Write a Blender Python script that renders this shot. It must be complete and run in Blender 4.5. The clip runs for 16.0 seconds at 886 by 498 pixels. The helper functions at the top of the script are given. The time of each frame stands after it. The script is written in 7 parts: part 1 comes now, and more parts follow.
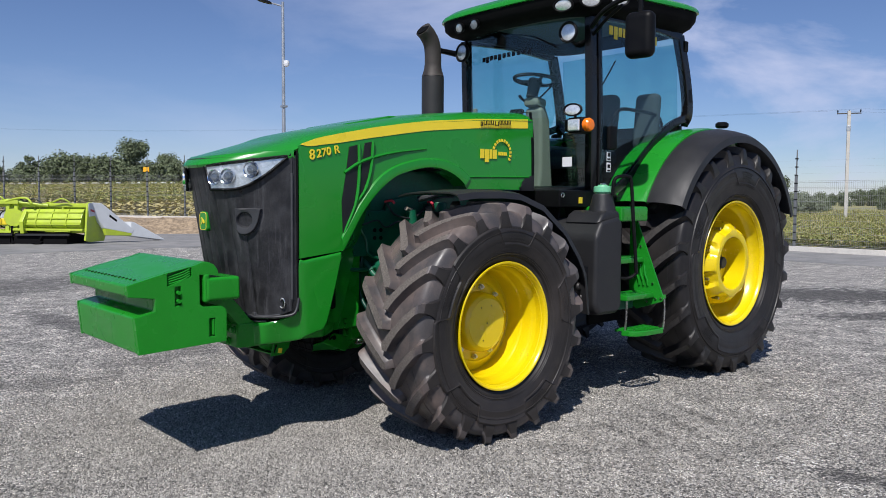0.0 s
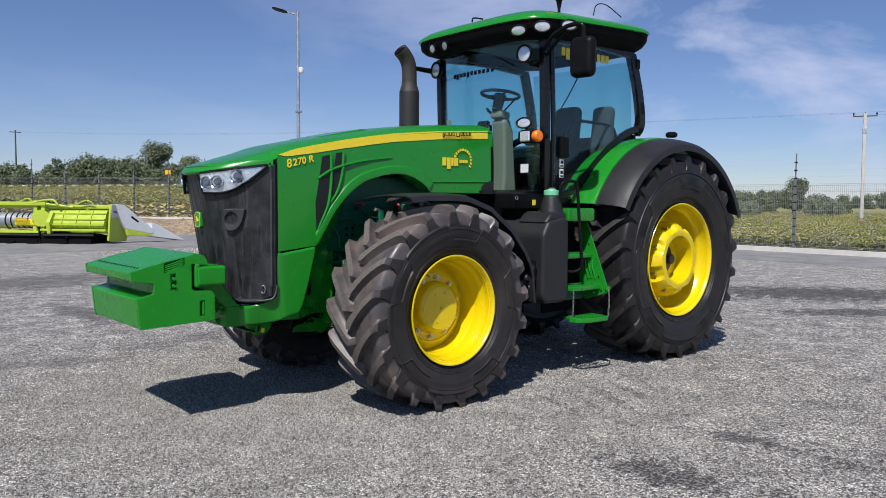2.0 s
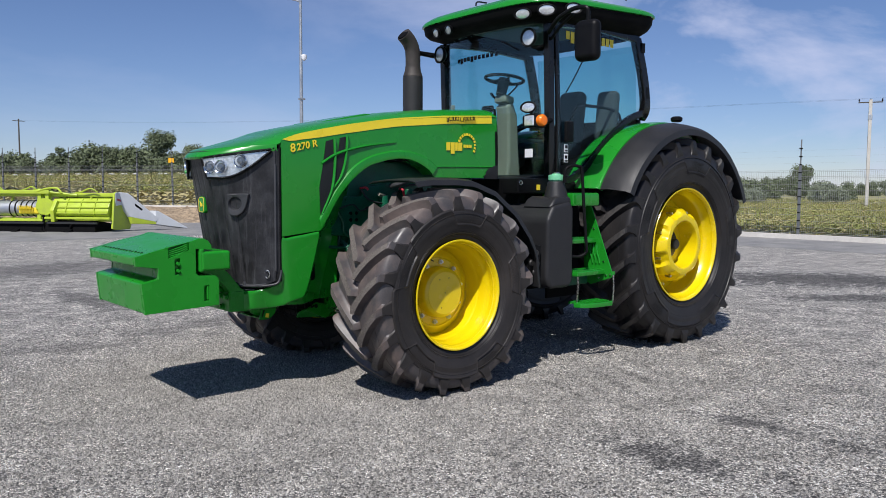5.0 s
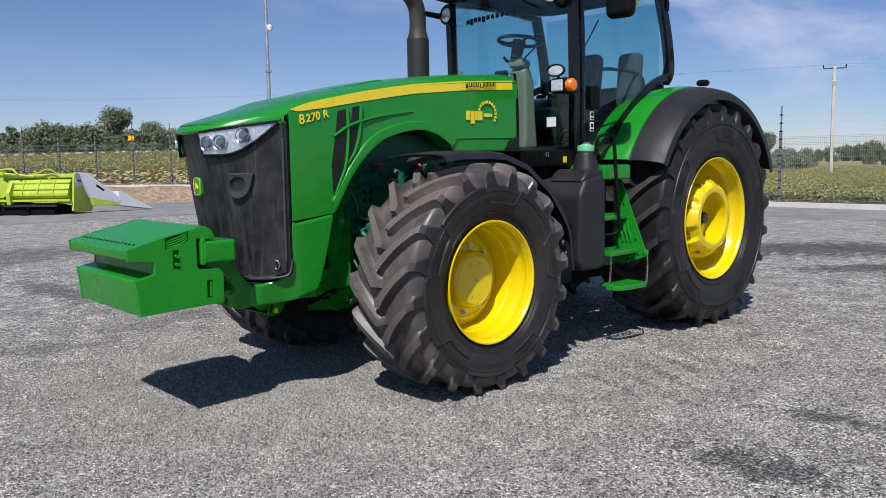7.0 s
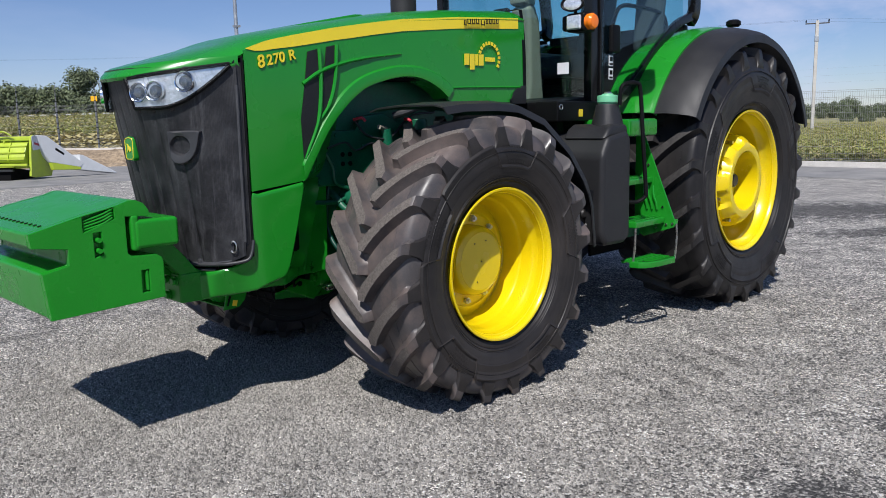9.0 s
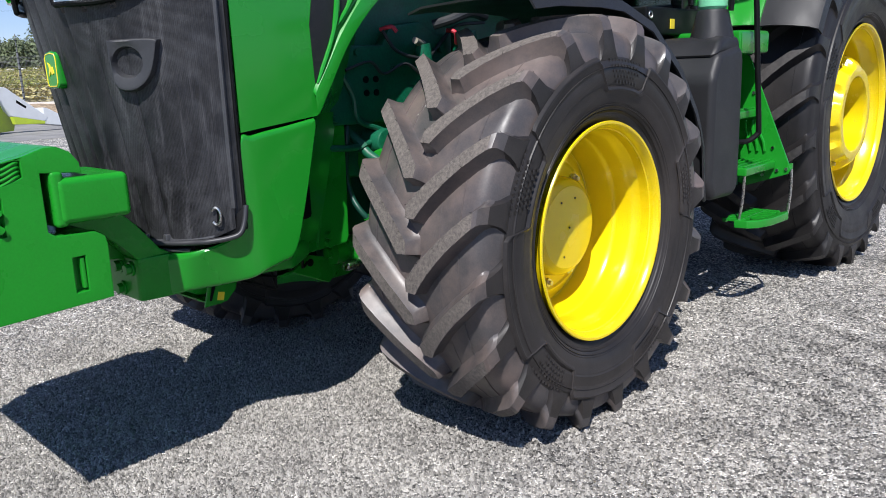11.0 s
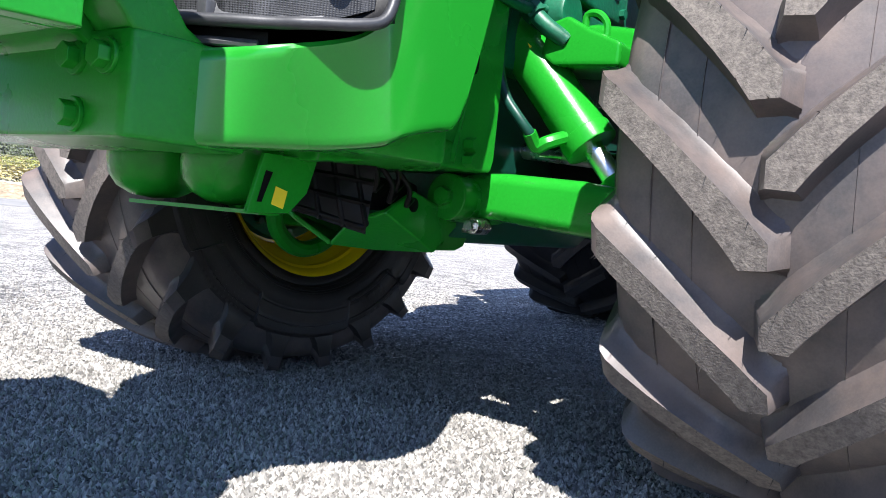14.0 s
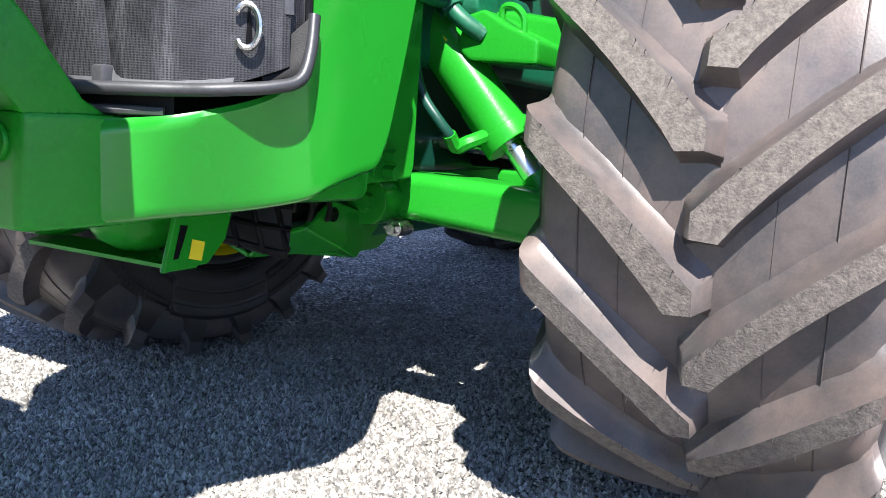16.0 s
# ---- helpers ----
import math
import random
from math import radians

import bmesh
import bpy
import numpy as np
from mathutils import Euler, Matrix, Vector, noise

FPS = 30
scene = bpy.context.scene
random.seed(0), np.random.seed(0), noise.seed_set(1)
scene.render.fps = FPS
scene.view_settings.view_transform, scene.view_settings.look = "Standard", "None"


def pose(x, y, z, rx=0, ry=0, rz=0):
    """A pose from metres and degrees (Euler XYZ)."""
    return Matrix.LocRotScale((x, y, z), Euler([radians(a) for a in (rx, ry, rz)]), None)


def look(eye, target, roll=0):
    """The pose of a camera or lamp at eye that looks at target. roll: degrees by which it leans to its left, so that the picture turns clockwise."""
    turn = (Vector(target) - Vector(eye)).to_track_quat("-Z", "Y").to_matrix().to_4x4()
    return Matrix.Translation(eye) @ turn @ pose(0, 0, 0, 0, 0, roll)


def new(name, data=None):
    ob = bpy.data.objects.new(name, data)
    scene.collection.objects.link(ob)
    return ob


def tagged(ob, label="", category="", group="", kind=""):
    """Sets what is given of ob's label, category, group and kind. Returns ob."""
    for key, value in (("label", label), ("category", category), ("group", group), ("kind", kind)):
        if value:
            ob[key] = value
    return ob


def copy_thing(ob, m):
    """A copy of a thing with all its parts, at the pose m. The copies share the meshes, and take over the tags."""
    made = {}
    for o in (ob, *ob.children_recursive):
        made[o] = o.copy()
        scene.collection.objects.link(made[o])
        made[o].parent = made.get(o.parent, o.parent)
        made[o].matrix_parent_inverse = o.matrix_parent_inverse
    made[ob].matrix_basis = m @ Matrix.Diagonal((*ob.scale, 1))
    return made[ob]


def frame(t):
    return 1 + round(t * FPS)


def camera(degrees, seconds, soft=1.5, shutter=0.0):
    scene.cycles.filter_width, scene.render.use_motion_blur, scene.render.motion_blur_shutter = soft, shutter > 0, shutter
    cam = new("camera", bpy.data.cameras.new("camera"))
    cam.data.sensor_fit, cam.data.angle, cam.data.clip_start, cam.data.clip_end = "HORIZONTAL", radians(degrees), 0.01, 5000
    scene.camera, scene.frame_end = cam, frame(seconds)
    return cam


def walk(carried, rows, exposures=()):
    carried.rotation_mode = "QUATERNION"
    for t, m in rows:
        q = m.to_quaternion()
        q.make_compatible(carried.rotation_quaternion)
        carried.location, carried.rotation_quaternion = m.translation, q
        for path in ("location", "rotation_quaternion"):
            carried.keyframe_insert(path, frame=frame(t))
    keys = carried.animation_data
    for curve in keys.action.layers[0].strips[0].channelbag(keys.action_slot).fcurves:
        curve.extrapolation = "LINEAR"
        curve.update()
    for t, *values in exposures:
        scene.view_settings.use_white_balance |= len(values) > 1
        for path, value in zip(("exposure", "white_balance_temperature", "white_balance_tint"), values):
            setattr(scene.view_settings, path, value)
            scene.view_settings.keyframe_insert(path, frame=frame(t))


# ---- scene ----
cam = camera(59.2, 16.0, soft=0.9)
METRES, EYE, TILT, LEAN, TURN = 7.306, 1.586, -3.7, -0.31, -42.5
EYE_X, EYE_Y = -3.715, -4.7015
ROWS = [
    (0.0, 0.0, 0.0, 0.0, -0.0, 0.0, 0.0),
    (0.5, 0.0235, -0.0249, -0.0031, 0.88, -0.3, -0.29),
    (1.0, 0.0458, -0.0563, -0.0049, 1.42, -0.41, -0.46),
    (1.5, 0.0539, -0.0839, -0.0083, 1.56, -0.26, -0.41),
    (2.0, 0.0655, -0.1147, -0.0073, 1.58, 0.16, -0.17),
    (2.5, 0.082, -0.1377, -0.0094, 1.49, 0.52, 0.02),
    (3.0, 0.0911, -0.1551, -0.0109, 1.51, 0.71, 0.1),
    (3.5, 0.0913, -0.1549, -0.0118, 1.58, 0.56, 0.01),
    (4.0, 0.0854, -0.148, -0.0133, 1.84, 0.08, -0.13),
    (6.5, 0.0186, -0.0423, -0.0053, 0.37, -2.08, 0.98),
    (7.0, 0.0001, -0.0223, -0.0031, -0.83, -2.69, 1.18),
    (7.5, -0.0081, -0.0015, -0.0035, -1.52, -3.25, 1.32),
    (8.0, -0.0104, 0.0345, -0.0018, -1.93, -3.98, 1.5),
    (10.5, -0.0389, 0.2509, -0.004, -3.46, -8.34, 2.25),
    (11.0, -0.0551, 0.2978, -0.0078, -4.01, -9.25, 2.68),
    (11.5, -0.0678, 0.3484, -0.0085, -5.16, -9.62, 2.96),
    (12.0, -0.0911, 0.3905, -0.0113, -6.97, -9.18, 2.76),
    (12.5, -0.1075, 0.4281, -0.0148, -8.78, -7.5, 1.71),
    (13.0, -0.1213, 0.472, -0.0361, -10.61, -4.9, -0.12),
    (13.5, -0.1379, 0.4974, -0.0754, -11.73, -1.89, -2.39),
    (14.0, -0.1448, 0.5111, -0.1051, -11.88, 1.52, -4.03),
    (14.5, -0.1443, 0.5151, -0.1132, -12.14, 2.79, -4.14),
    (15.0, -0.1437, 0.5162, -0.1133, -13.18, 3.05, -3.8),
    (15.5, -0.1453, 0.5176, -0.1074, -15.26, 2.19, -2.79),
    (16.0, -0.1494, 0.5161, -0.073, -18.55, -5.3, -1.62),
]
walk(cam, [(t, pose(EYE_X, EYE_Y, EYE, TILT, LEAN, TURN) @ pose(METRES * x, METRES * y, METRES * z, 90 + pitch, roll, yaw)) for t, x, y, z, yaw, pitch, roll in ROWS],
     exposures=[(0.0, -0.05, 6450, 10), (8.0, -0.05, 6450, 10), (11.0, 0.40, 6350, 10), (12.5, 1.03, 6350, 10), (13.5, 1.38, 6350, 10), (14.5, 1.46, 6350, 10), (15.3, 1.46, 6400, 10), (16.0, 1.65, 6500, 10)])

# ---- world and sun ----
SHADOW = Vector((0.66, 0.46, -1.0)).normalized()   # the way the sunlight travels
elev = math.asin(-SHADOW.z)
world = bpy.data.worlds.new("sky")
scene.world = world
world.use_nodes = True
wn, wl = world.node_tree.nodes, world.node_tree.links
wn.clear()
w_out = wn.new("ShaderNodeOutputWorld")
w_bg = wn.new("ShaderNodeBackground")
w_sky = wn.new("ShaderNodeTexSky")
w_sky.sky_type = "NISHITA"
w_sky.sun_disc = False
w_sky.sun_elevation = elev
w_sky.sun_rotation = math.atan2(-SHADOW.x, -SHADOW.y)
w_sky.air_density, w_sky.dust_density, w_sky.ozone_density = 0.9, 0.03, 3.0
w_bg.inputs["Strength"].default_value = 0.073
# thin cirrus and a haze of small fair-weather clouds low over the horizon
w_tc = wn.new("ShaderNodeTexCoord")
w_map = wn.new("ShaderNodeMapping")
w_map.inputs["Rotation"].default_value = (0.0, 0.25, 0.6)
w_map.inputs["Scale"].default_value = (1.1, 1.9, 4.6)
w_no = wn.new("ShaderNodeTexNoise")
w_no.inputs["Scale"].default_value, w_no.inputs["Detail"].default_value = 1.7, 8.0
w_no.inputs["Roughness"].default_value, w_no.inputs["Distortion"].default_value = 0.58, 0.35
w_ramp = wn.new("ShaderNodeMapRange")
w_ramp.inputs["From Min"].default_value, w_ramp.inputs["From Max"].default_value = 0.46, 0.76
w_ramp.inputs["To Min"].default_value, w_ramp.inputs["To Max"].default_value = 0.0, 0.75
w_mix = wn.new("ShaderNodeMix")
w_mix.data_type = "RGBA"
w_mix.inputs[7].default_value = (9.0, 9.2, 9.8, 1)
wl.new(w_tc.outputs["Generated"], w_map.inputs["Vector"])
wl.new(w_map.outputs["Vector"], w_no.inputs["Vector"])
wl.new(w_no.outputs["Fac"], w_ramp.inputs["Value"])
# the cirrus lies mostly towards the east
w_dot = wn.new("ShaderNodeVectorMath")
w_dot.operation = "DOT_PRODUCT"
w_dot.inputs[1].default_value = (0.90, 0.36, 0.25)
wl.new(w_tc.outputs["Generated"], w_dot.inputs[0])
w_side = wn.new("ShaderNodeMapRange")
w_side.inputs["From Min"].default_value, w_side.inputs["From Max"].default_value = 0.80, 0.98
w_side.inputs["To Min"].default_value, w_side.inputs["To Max"].default_value = 0.3, 1.7
wl.new(w_dot.outputs["Value"], w_side.inputs["Value"])
w_fac = wn.new("ShaderNodeMath")
w_fac.operation, w_fac.use_clamp = "MULTIPLY", True
wl.new(w_ramp.outputs["Result"], w_fac.inputs[0])
wl.new(w_side.outputs["Result"], w_fac.inputs[1])
wl.new(w_fac.outputs[0], w_mix.inputs[0])
wl.new(w_sky.outputs["Color"], w_mix.inputs[6])
w_tint = wn.new("ShaderNodeVectorMath")
w_tint.operation = "MULTIPLY"
w_tint.inputs[1].default_value = (0.95, 1.0, 1.25)
wl.new(w_mix.outputs[2], w_tint.inputs[0])
wl.new(w_tint.outputs["Vector"], w_bg.inputs["Color"])
wl.new(w_bg.outputs["Background"], w_out.inputs["Surface"])
sun = new("sun", bpy.data.lights.new("sun", "SUN"))
sun.data.energy, sun.data.angle, sun.data.color = 5.0, radians(0.55), (1.0, 0.965, 0.935)
sun.matrix_world = look((0, 0, 30), tuple(Vector((0, 0, 30)) + SHADOW))

# ---- materials ----
def mat(name, color, rough=0.5, metal=0.0, var=0.12, scale=6.0, bump=0.0, bscale=120.0, coat=0.0, dirt=None, spec=0.5, rvar=0.1, per_object=0.0, per_island=0.0):
    """Principled paint, plastic or metal with colour change at two scales, uneven gloss and a fine relief."""
    m = bpy.data.materials.new(name)
    m.use_nodes = True
    n, l = m.node_tree.nodes, m.node_tree.links
    b = n["Principled BSDF"]
    b.inputs["Metallic"].default_value = metal
    b.inputs["Specular IOR Level"].default_value = spec
    b.inputs["Coat Weight"].default_value = coat
    b.inputs["Coat Roughness"].default_value = 0.1
    tc = n.new("ShaderNodeTexCoord")
    big = n.new("ShaderNodeTexNoise")
    big.inputs["Scale"].default_value, big.inputs["Detail"].default_value = scale, 5.0
    fine = n.new("ShaderNodeTexNoise")
    fine.inputs["Scale"].default_value, fine.inputs["Detail"].default_value = bscale, 3.0
    l.new(tc.outputs["Object"], big.inputs["Vector"])
    l.new(tc.outputs["Object"], fine.inputs["Vector"])
    add = n.new("ShaderNodeMath")
    add.operation = "ADD"
    l.new(big.outputs["Fac"], add.inputs[0])
    l.new(fine.outputs["Fac"], add.inputs[1])
    mr = n.new("ShaderNodeMapRange")
    mr.inputs["From Min"].default_value, mr.inputs["From Max"].default_value = 0.7, 1.3
    mr.inputs["To Min"].default_value, mr.inputs["To Max"].default_value = 1 - var, 1 + var
    l.new(add.outputs[0], mr.inputs["Value"])
    last = mr.outputs["Result"]
    for amount, node, out in ((per_object, "ShaderNodeObjectInfo", "Random"), (per_island, "ShaderNodeNewGeometry", "Random Per Island")):
        if amount:
            o = n.new(node)
            r2 = n.new("ShaderNodeMapRange")
            r2.inputs["To Min"].default_value, r2.inputs["To Max"].default_value = 1 - amount, 1 + amount
            l.new(o.outputs[out], r2.inputs["Value"])
            mu = n.new("ShaderNodeMath")
            mu.operation = "MULTIPLY"
            l.new(last, mu.inputs[0])
            l.new(r2.outputs["Result"], mu.inputs[1])
            last = mu.outputs[0]
    mul = n.new("ShaderNodeVectorMath")
    mul.operation = "SCALE"
    mul.inputs[0].default_value = color
    l.new(last, mul.inputs["Scale"])
    col = mul.outputs["Vector"]
    if dirt:
        dcol, amount, dscale = dirt
        dn = n.new("ShaderNodeTexNoise")
        dn.inputs["Scale"].default_value, dn.inputs["Detail"].default_value, dn.inputs["Roughness"].default_value = dscale, 9.0, 0.65
        l.new(tc.outputs["Object"], dn.inputs["Vector"])
        dr = n.new("ShaderNodeMapRange")
        dr.inputs["From Min"].default_value, dr.inputs["From Max"].default_value = 0.42, 0.72
        dr.inputs["To Max"].default_value = amount
        l.new(dn.outputs["Fac"], dr.inputs["Value"])
        dm = n.new("ShaderNodeMix")
        dm.data_type = "RGBA"
        l.new(dr.outputs["Result"], dm.inputs[0])
        l.new(col, dm.inputs[6])
        dm.inputs[7].default_value = (*dcol, 1)
        col = dm.outputs[2]
    l.new(col, b.inputs["Base Color"])
    rr = n.new("ShaderNodeMapRange")
    rr.inputs["From Min"].default_value, rr.inputs["From Max"].default_value = 0.3, 0.7
    rr.inputs["To Min"].default_value, rr.inputs["To Max"].default_value = max(0.02, rough - rvar), min(1, rough + rvar)
    l.new(big.outputs["Fac"], rr.inputs["Value"])
    l.new(rr.outputs["Result"], b.inputs["Roughness"])
    if bump:
        bp = n.new("ShaderNodeBump")
        bp.inputs["Strength"].default_value, bp.inputs["Distance"].default_value = bump, 0.004
        l.new(fine.outputs["Fac"], bp.inputs["Height"])
        l.new(bp.outputs["Normal"], b.inputs["Normal"])
    return m


GREEN = mat("green_paint", (0.0125, 0.232, 0.0175), 0.27, var=0.05, scale=2.5, bump=0.02, bscale=300, coat=0.36, rvar=0.06, spec=0.42)
GREEN_CAST = mat("green_painted_casting", (0.0125, 0.240, 0.0165), 0.29, var=0.08, scale=5, bump=0.08, bscale=140, coat=0.08, rvar=0.07, spec=0.24)
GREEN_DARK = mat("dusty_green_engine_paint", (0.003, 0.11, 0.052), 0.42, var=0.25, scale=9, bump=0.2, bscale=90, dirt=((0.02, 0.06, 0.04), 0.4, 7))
YELLOW = mat("yellow_paint", (0.76, 0.57, 0.003), 0.24, var=0.04, scale=3, bump=0.015, bscale=250, coat=0.4, rvar=0.05)
DECAL = mat("yellow_decal", (0.85, 0.66, 0.03), 0.35, var=0.03)
TYRE = mat("tyre_rubber", (0.062, 0.0565, 0.0565), 0.42, var=0.2, scale=7, bump=0.05, bscale=220, spec=0.5, dirt=((0.24, 0.175, 0.145), 0.62, 4.0), rvar=0.14)
SIDEWALL = mat("dusty_black_sidewall", (0.021, 0.019, 0.0185), 0.44, var=0.2, scale=6, bump=0.12, bscale=260, dirt=((0.075, 0.063, 0.057), 0.45, 2.6), rvar=0.12, spec=0.3)
REAR_WALL = mat("clean_black_rubber", (0.0145, 0.0137, 0.0142), 0.43, var=0.2, scale=6, bump=0.12, bscale=260, dirt=((0.05, 0.043, 0.04), 0.4, 2.6), rvar=0.12, spec=0.3)
TREAD = mat("worn_tread_face", (0.108, 0.094, 0.084), 0.9, var=0.3, scale=110, bump=0.4, bscale=240, dirt=((0.225, 0.195, 0.168), 0.65, 75), spec=0.25)
TREAD_DARK = mat("clean_tread_face", (0.036, 0.033, 0.032), 0.62, var=0.3, scale=40, bump=0.3, bscale=200, dirt=((0.085, 0.076, 0.068), 0.45, 40))
BLACK = mat("black_plastic", (0.0045, 0.0045, 0.005), 0.46, var=0.2, scale=8, bump=0.1, bscale=400, rvar=0.1, spec=0.16)
BLACK_GLOSS = mat("black_gloss_trim", (0.006, 0.006, 0.007), 0.22, var=0.1, spec=0.4)
# near black; on the tractor's inner and under parts it stands for deep shade
DARK = mat("near_black_parts_and_shade", (0.003, 0.003, 0.0033), 0.8, var=0.3, bump=0.1, spec=0.12)
GREY_PLASTIC = mat("dusty_dark_grey_fender", (0.02, 0.02, 0.0215), 0.48, var=0.12, scale=5, bump=0.2, bscale=420, spec=0.38)
STEEL = mat("zinc_steel", (0.6, 0.6, 0.58), 0.3, metal=1.0, var=0.1, scale=20)
CHROME = mat("chrome_rod", (0.8, 0.8, 0.8), 0.27, metal=1.0, var=0.04)
EXHAUST = mat("dark_exhaust_steel", (0.028, 0.027, 0.027), 0.5, metal=0.2, var=0.2, scale=7, bump=0.1)
SOOT = mat("rusty_exhaust_pipe", (0.05, 0.043, 0.039), 0.62, metal=0.3, var=0.3, scale=12, bump=0.2)
BEIGE = mat("beige_cab_plastic", (0.25, 0.225, 0.175), 0.6, var=0.1, bump=0.1, bscale=300)
HEADLINER = mat("grey_headliner_cloth", (0.13, 0.125, 0.115), 0.9, var=0.15, bump=0.2, bscale=300)
SEAT = mat("dark_seat_cloth", (0.045, 0.05, 0.055), 0.9, var=0.25, bump=0.4, bscale=350)
ORANGE = mat("amber_lens", (0.9, 0.2, 0.01), 0.15, var=0.05)
WHITE = mat("white_label", (0.75, 0.76, 0.78), 0.5, var=0.05)
LENS = mat("clear_lamp_lens", (0.75, 0.78, 0.8), 0.12, metal=0.55, var=0.25, scale=40, bump=0.25, bscale=90)
REFLECT = mat("bright_reflector", (0.85, 0.87, 0.9), 0.1, metal=1.0, var=0.06)
CAP = mat("pale_green_cap", (0.16, 0.5, 0.28), 0.45, var=0.08)
RED = mat("red_plug", (0.5, 0.03, 0.05), 0.5)
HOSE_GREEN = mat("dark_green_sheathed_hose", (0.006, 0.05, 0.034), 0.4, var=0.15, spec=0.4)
RUBBER_HOSE = mat("black_hose", (0.02, 0.021, 0.022), 0.5, var=0.15)
LIME = mat("lime_green_paint", (0.44, 0.56, 0.04), 0.38, var=0.1, scale=4, bump=0.05, dirt=((0.25, 0.25, 0.12), 0.25, 6))
PALE = mat("pale_grey_panel", (0.62, 0.64, 0.65), 0.4, var=0.06)
CONCRETE = mat("concrete_kerb", (0.6, 0.57, 0.52), 0.9, var=0.15, scale=3, bump=0.4, bscale=60)
POLE_CONC = mat("weathered_concrete_pole", (0.5, 0.48, 0.45), 0.9, var=0.12, scale=2, bump=0.3, bscale=40)
FENCE = mat("grey_coated_fence_steel", (0.14, 0.148, 0.155), 0.5, var=0.15)
WIRE = mat("pale_galvanised_wire", (0.3, 0.31, 0.31), 0.5, metal=0.2, var=0.1)
GALV = mat("galvanised_steel", (0.42, 0.44, 0.46), 0.45, metal=0.7, var=0.12)
WOOD_POLE = mat("dark_weathered_wood", (0.07, 0.06, 0.05), 0.9, var=0.2)
LEAF = mat("tree_leaves", (0.125, 0.155, 0.08), 0.7, var=0.35, scale=0.5, per_island=0.35)
LEAF2 = mat("grey_green_leaves", (0.18, 0.21, 0.14), 0.7, var=0.3, scale=0.5, per_island=0.3)
BARK = mat("bark", (0.09, 0.07, 0.055), 0.9, var=0.3, bump=0.5, bscale=30)
CROP = mat("crop_leaves", (0.225, 0.25, 0.055), 0.65, var=0.3, scale=0.35, per_island=0.3)
CROP_DRY = mat("yellowing_crop_leaves", (0.40, 0.345, 0.15), 0.75, var=0.3, scale=0.35, per_island=0.25)
STONE = mat("gravel_stones", (0.258, 0.244, 0.221), 0.9, var=0.25, scale=3, per_island=0.65, bump=0.3, bscale=300)


def grille_mat():
    """Black perforated screen: a fine hexagon-like weave in relief with dust in streaks."""
    m = mat("black_grille_mesh", (0.008, 0.008, 0.009), 0.45, var=0.3, scale=5, dirt=((0.06, 0.061, 0.065), 0.45, 6), spec=0.4)
    n, l = m.node_tree.nodes, m.node_tree.links
    b = n["Principled BSDF"]
    tc = n.new("ShaderNodeTexCoord")
    sm = n.new("ShaderNodeMapping")
    sm.inputs["Scale"].default_value = (26, 26, 1.6)
    sm.inputs["Rotation"].default_value = (0.12, 0, 0)
    sn = n.new("ShaderNodeTexNoise")
    sn.inputs["Scale"].default_value, sn.inputs["Detail"].default_value, sn.inputs["Roughness"].default_value = 1.0, 6, 0.7
    sr = n.new("ShaderNodeMapRange")
    sr.inputs["From Min"].default_value, sr.inputs["From Max"].default_value, sr.inputs["To Max"].default_value = 0.53, 0.78, 0.75
    sx = n.new("ShaderNodeMix")
    sx.data_type = "RGBA"
    sx.inputs[7].default_value = (0.062, 0.062, 0.066, 1)
    l.new(tc.outputs["Object"], sm.inputs["Vector"])
    l.new(sm.outputs["Vector"], sn.inputs["Vector"])
    l.new(sn.outputs["Fac"], sr.inputs["Value"])
    l.new(sr.outputs["Result"], sx.inputs[0])
    l.new(b.inputs["Base Color"].links[0].from_socket, sx.inputs[6])
    l.new(sx.outputs[2], b.inputs["Base Color"])
    mp = n.new("ShaderNodeMapping")
    mp.inputs["Scale"].default_value = (300, 300, 300)
    ch = n.new("ShaderNodeTexVoronoi")
    ch.inputs["Scale"].default_value, ch.inputs["Randomness"].default_value = 1.0, 0.12
    l.new(tc.outputs["Object"], mp.inputs["Vector"])
    l.new(mp.outputs["Vector"], ch.inputs["Vector"])
    bp = n.new("ShaderNodeBump")
    bp.inputs["Strength"].default_value, bp.inputs["Distance"].default_value = 0.5, 0.0015
    l.new(ch.outputs["Distance"], bp.inputs["Height"])
    l.new(bp.outputs["Normal"], b.inputs["Normal"])
    # the holes of the net are darker than its webs
    hr = n.new("ShaderNodeMapRange")
    hr.inputs["From Min"].default_value, hr.inputs["From Max"].default_value, hr.inputs["To Min"].default_value, hr.inputs["To Max"].default_value = 0.3, 0.5, 0.45, 1.7
    hm = n.new("ShaderNodeMix")
    hm.data_type, hm.blend_type = "RGBA", "MULTIPLY"
    hm.inputs[0].default_value = 1.0
    l.new(ch.outputs["Distance"], hr.inputs["Value"])
    l.new(sx.outputs[2], hm.inputs[6])
    l.new(hr.outputs["Result"], hm.inputs[7])
    l.new(hm.outputs[2], b.inputs["Base Color"])
    return m


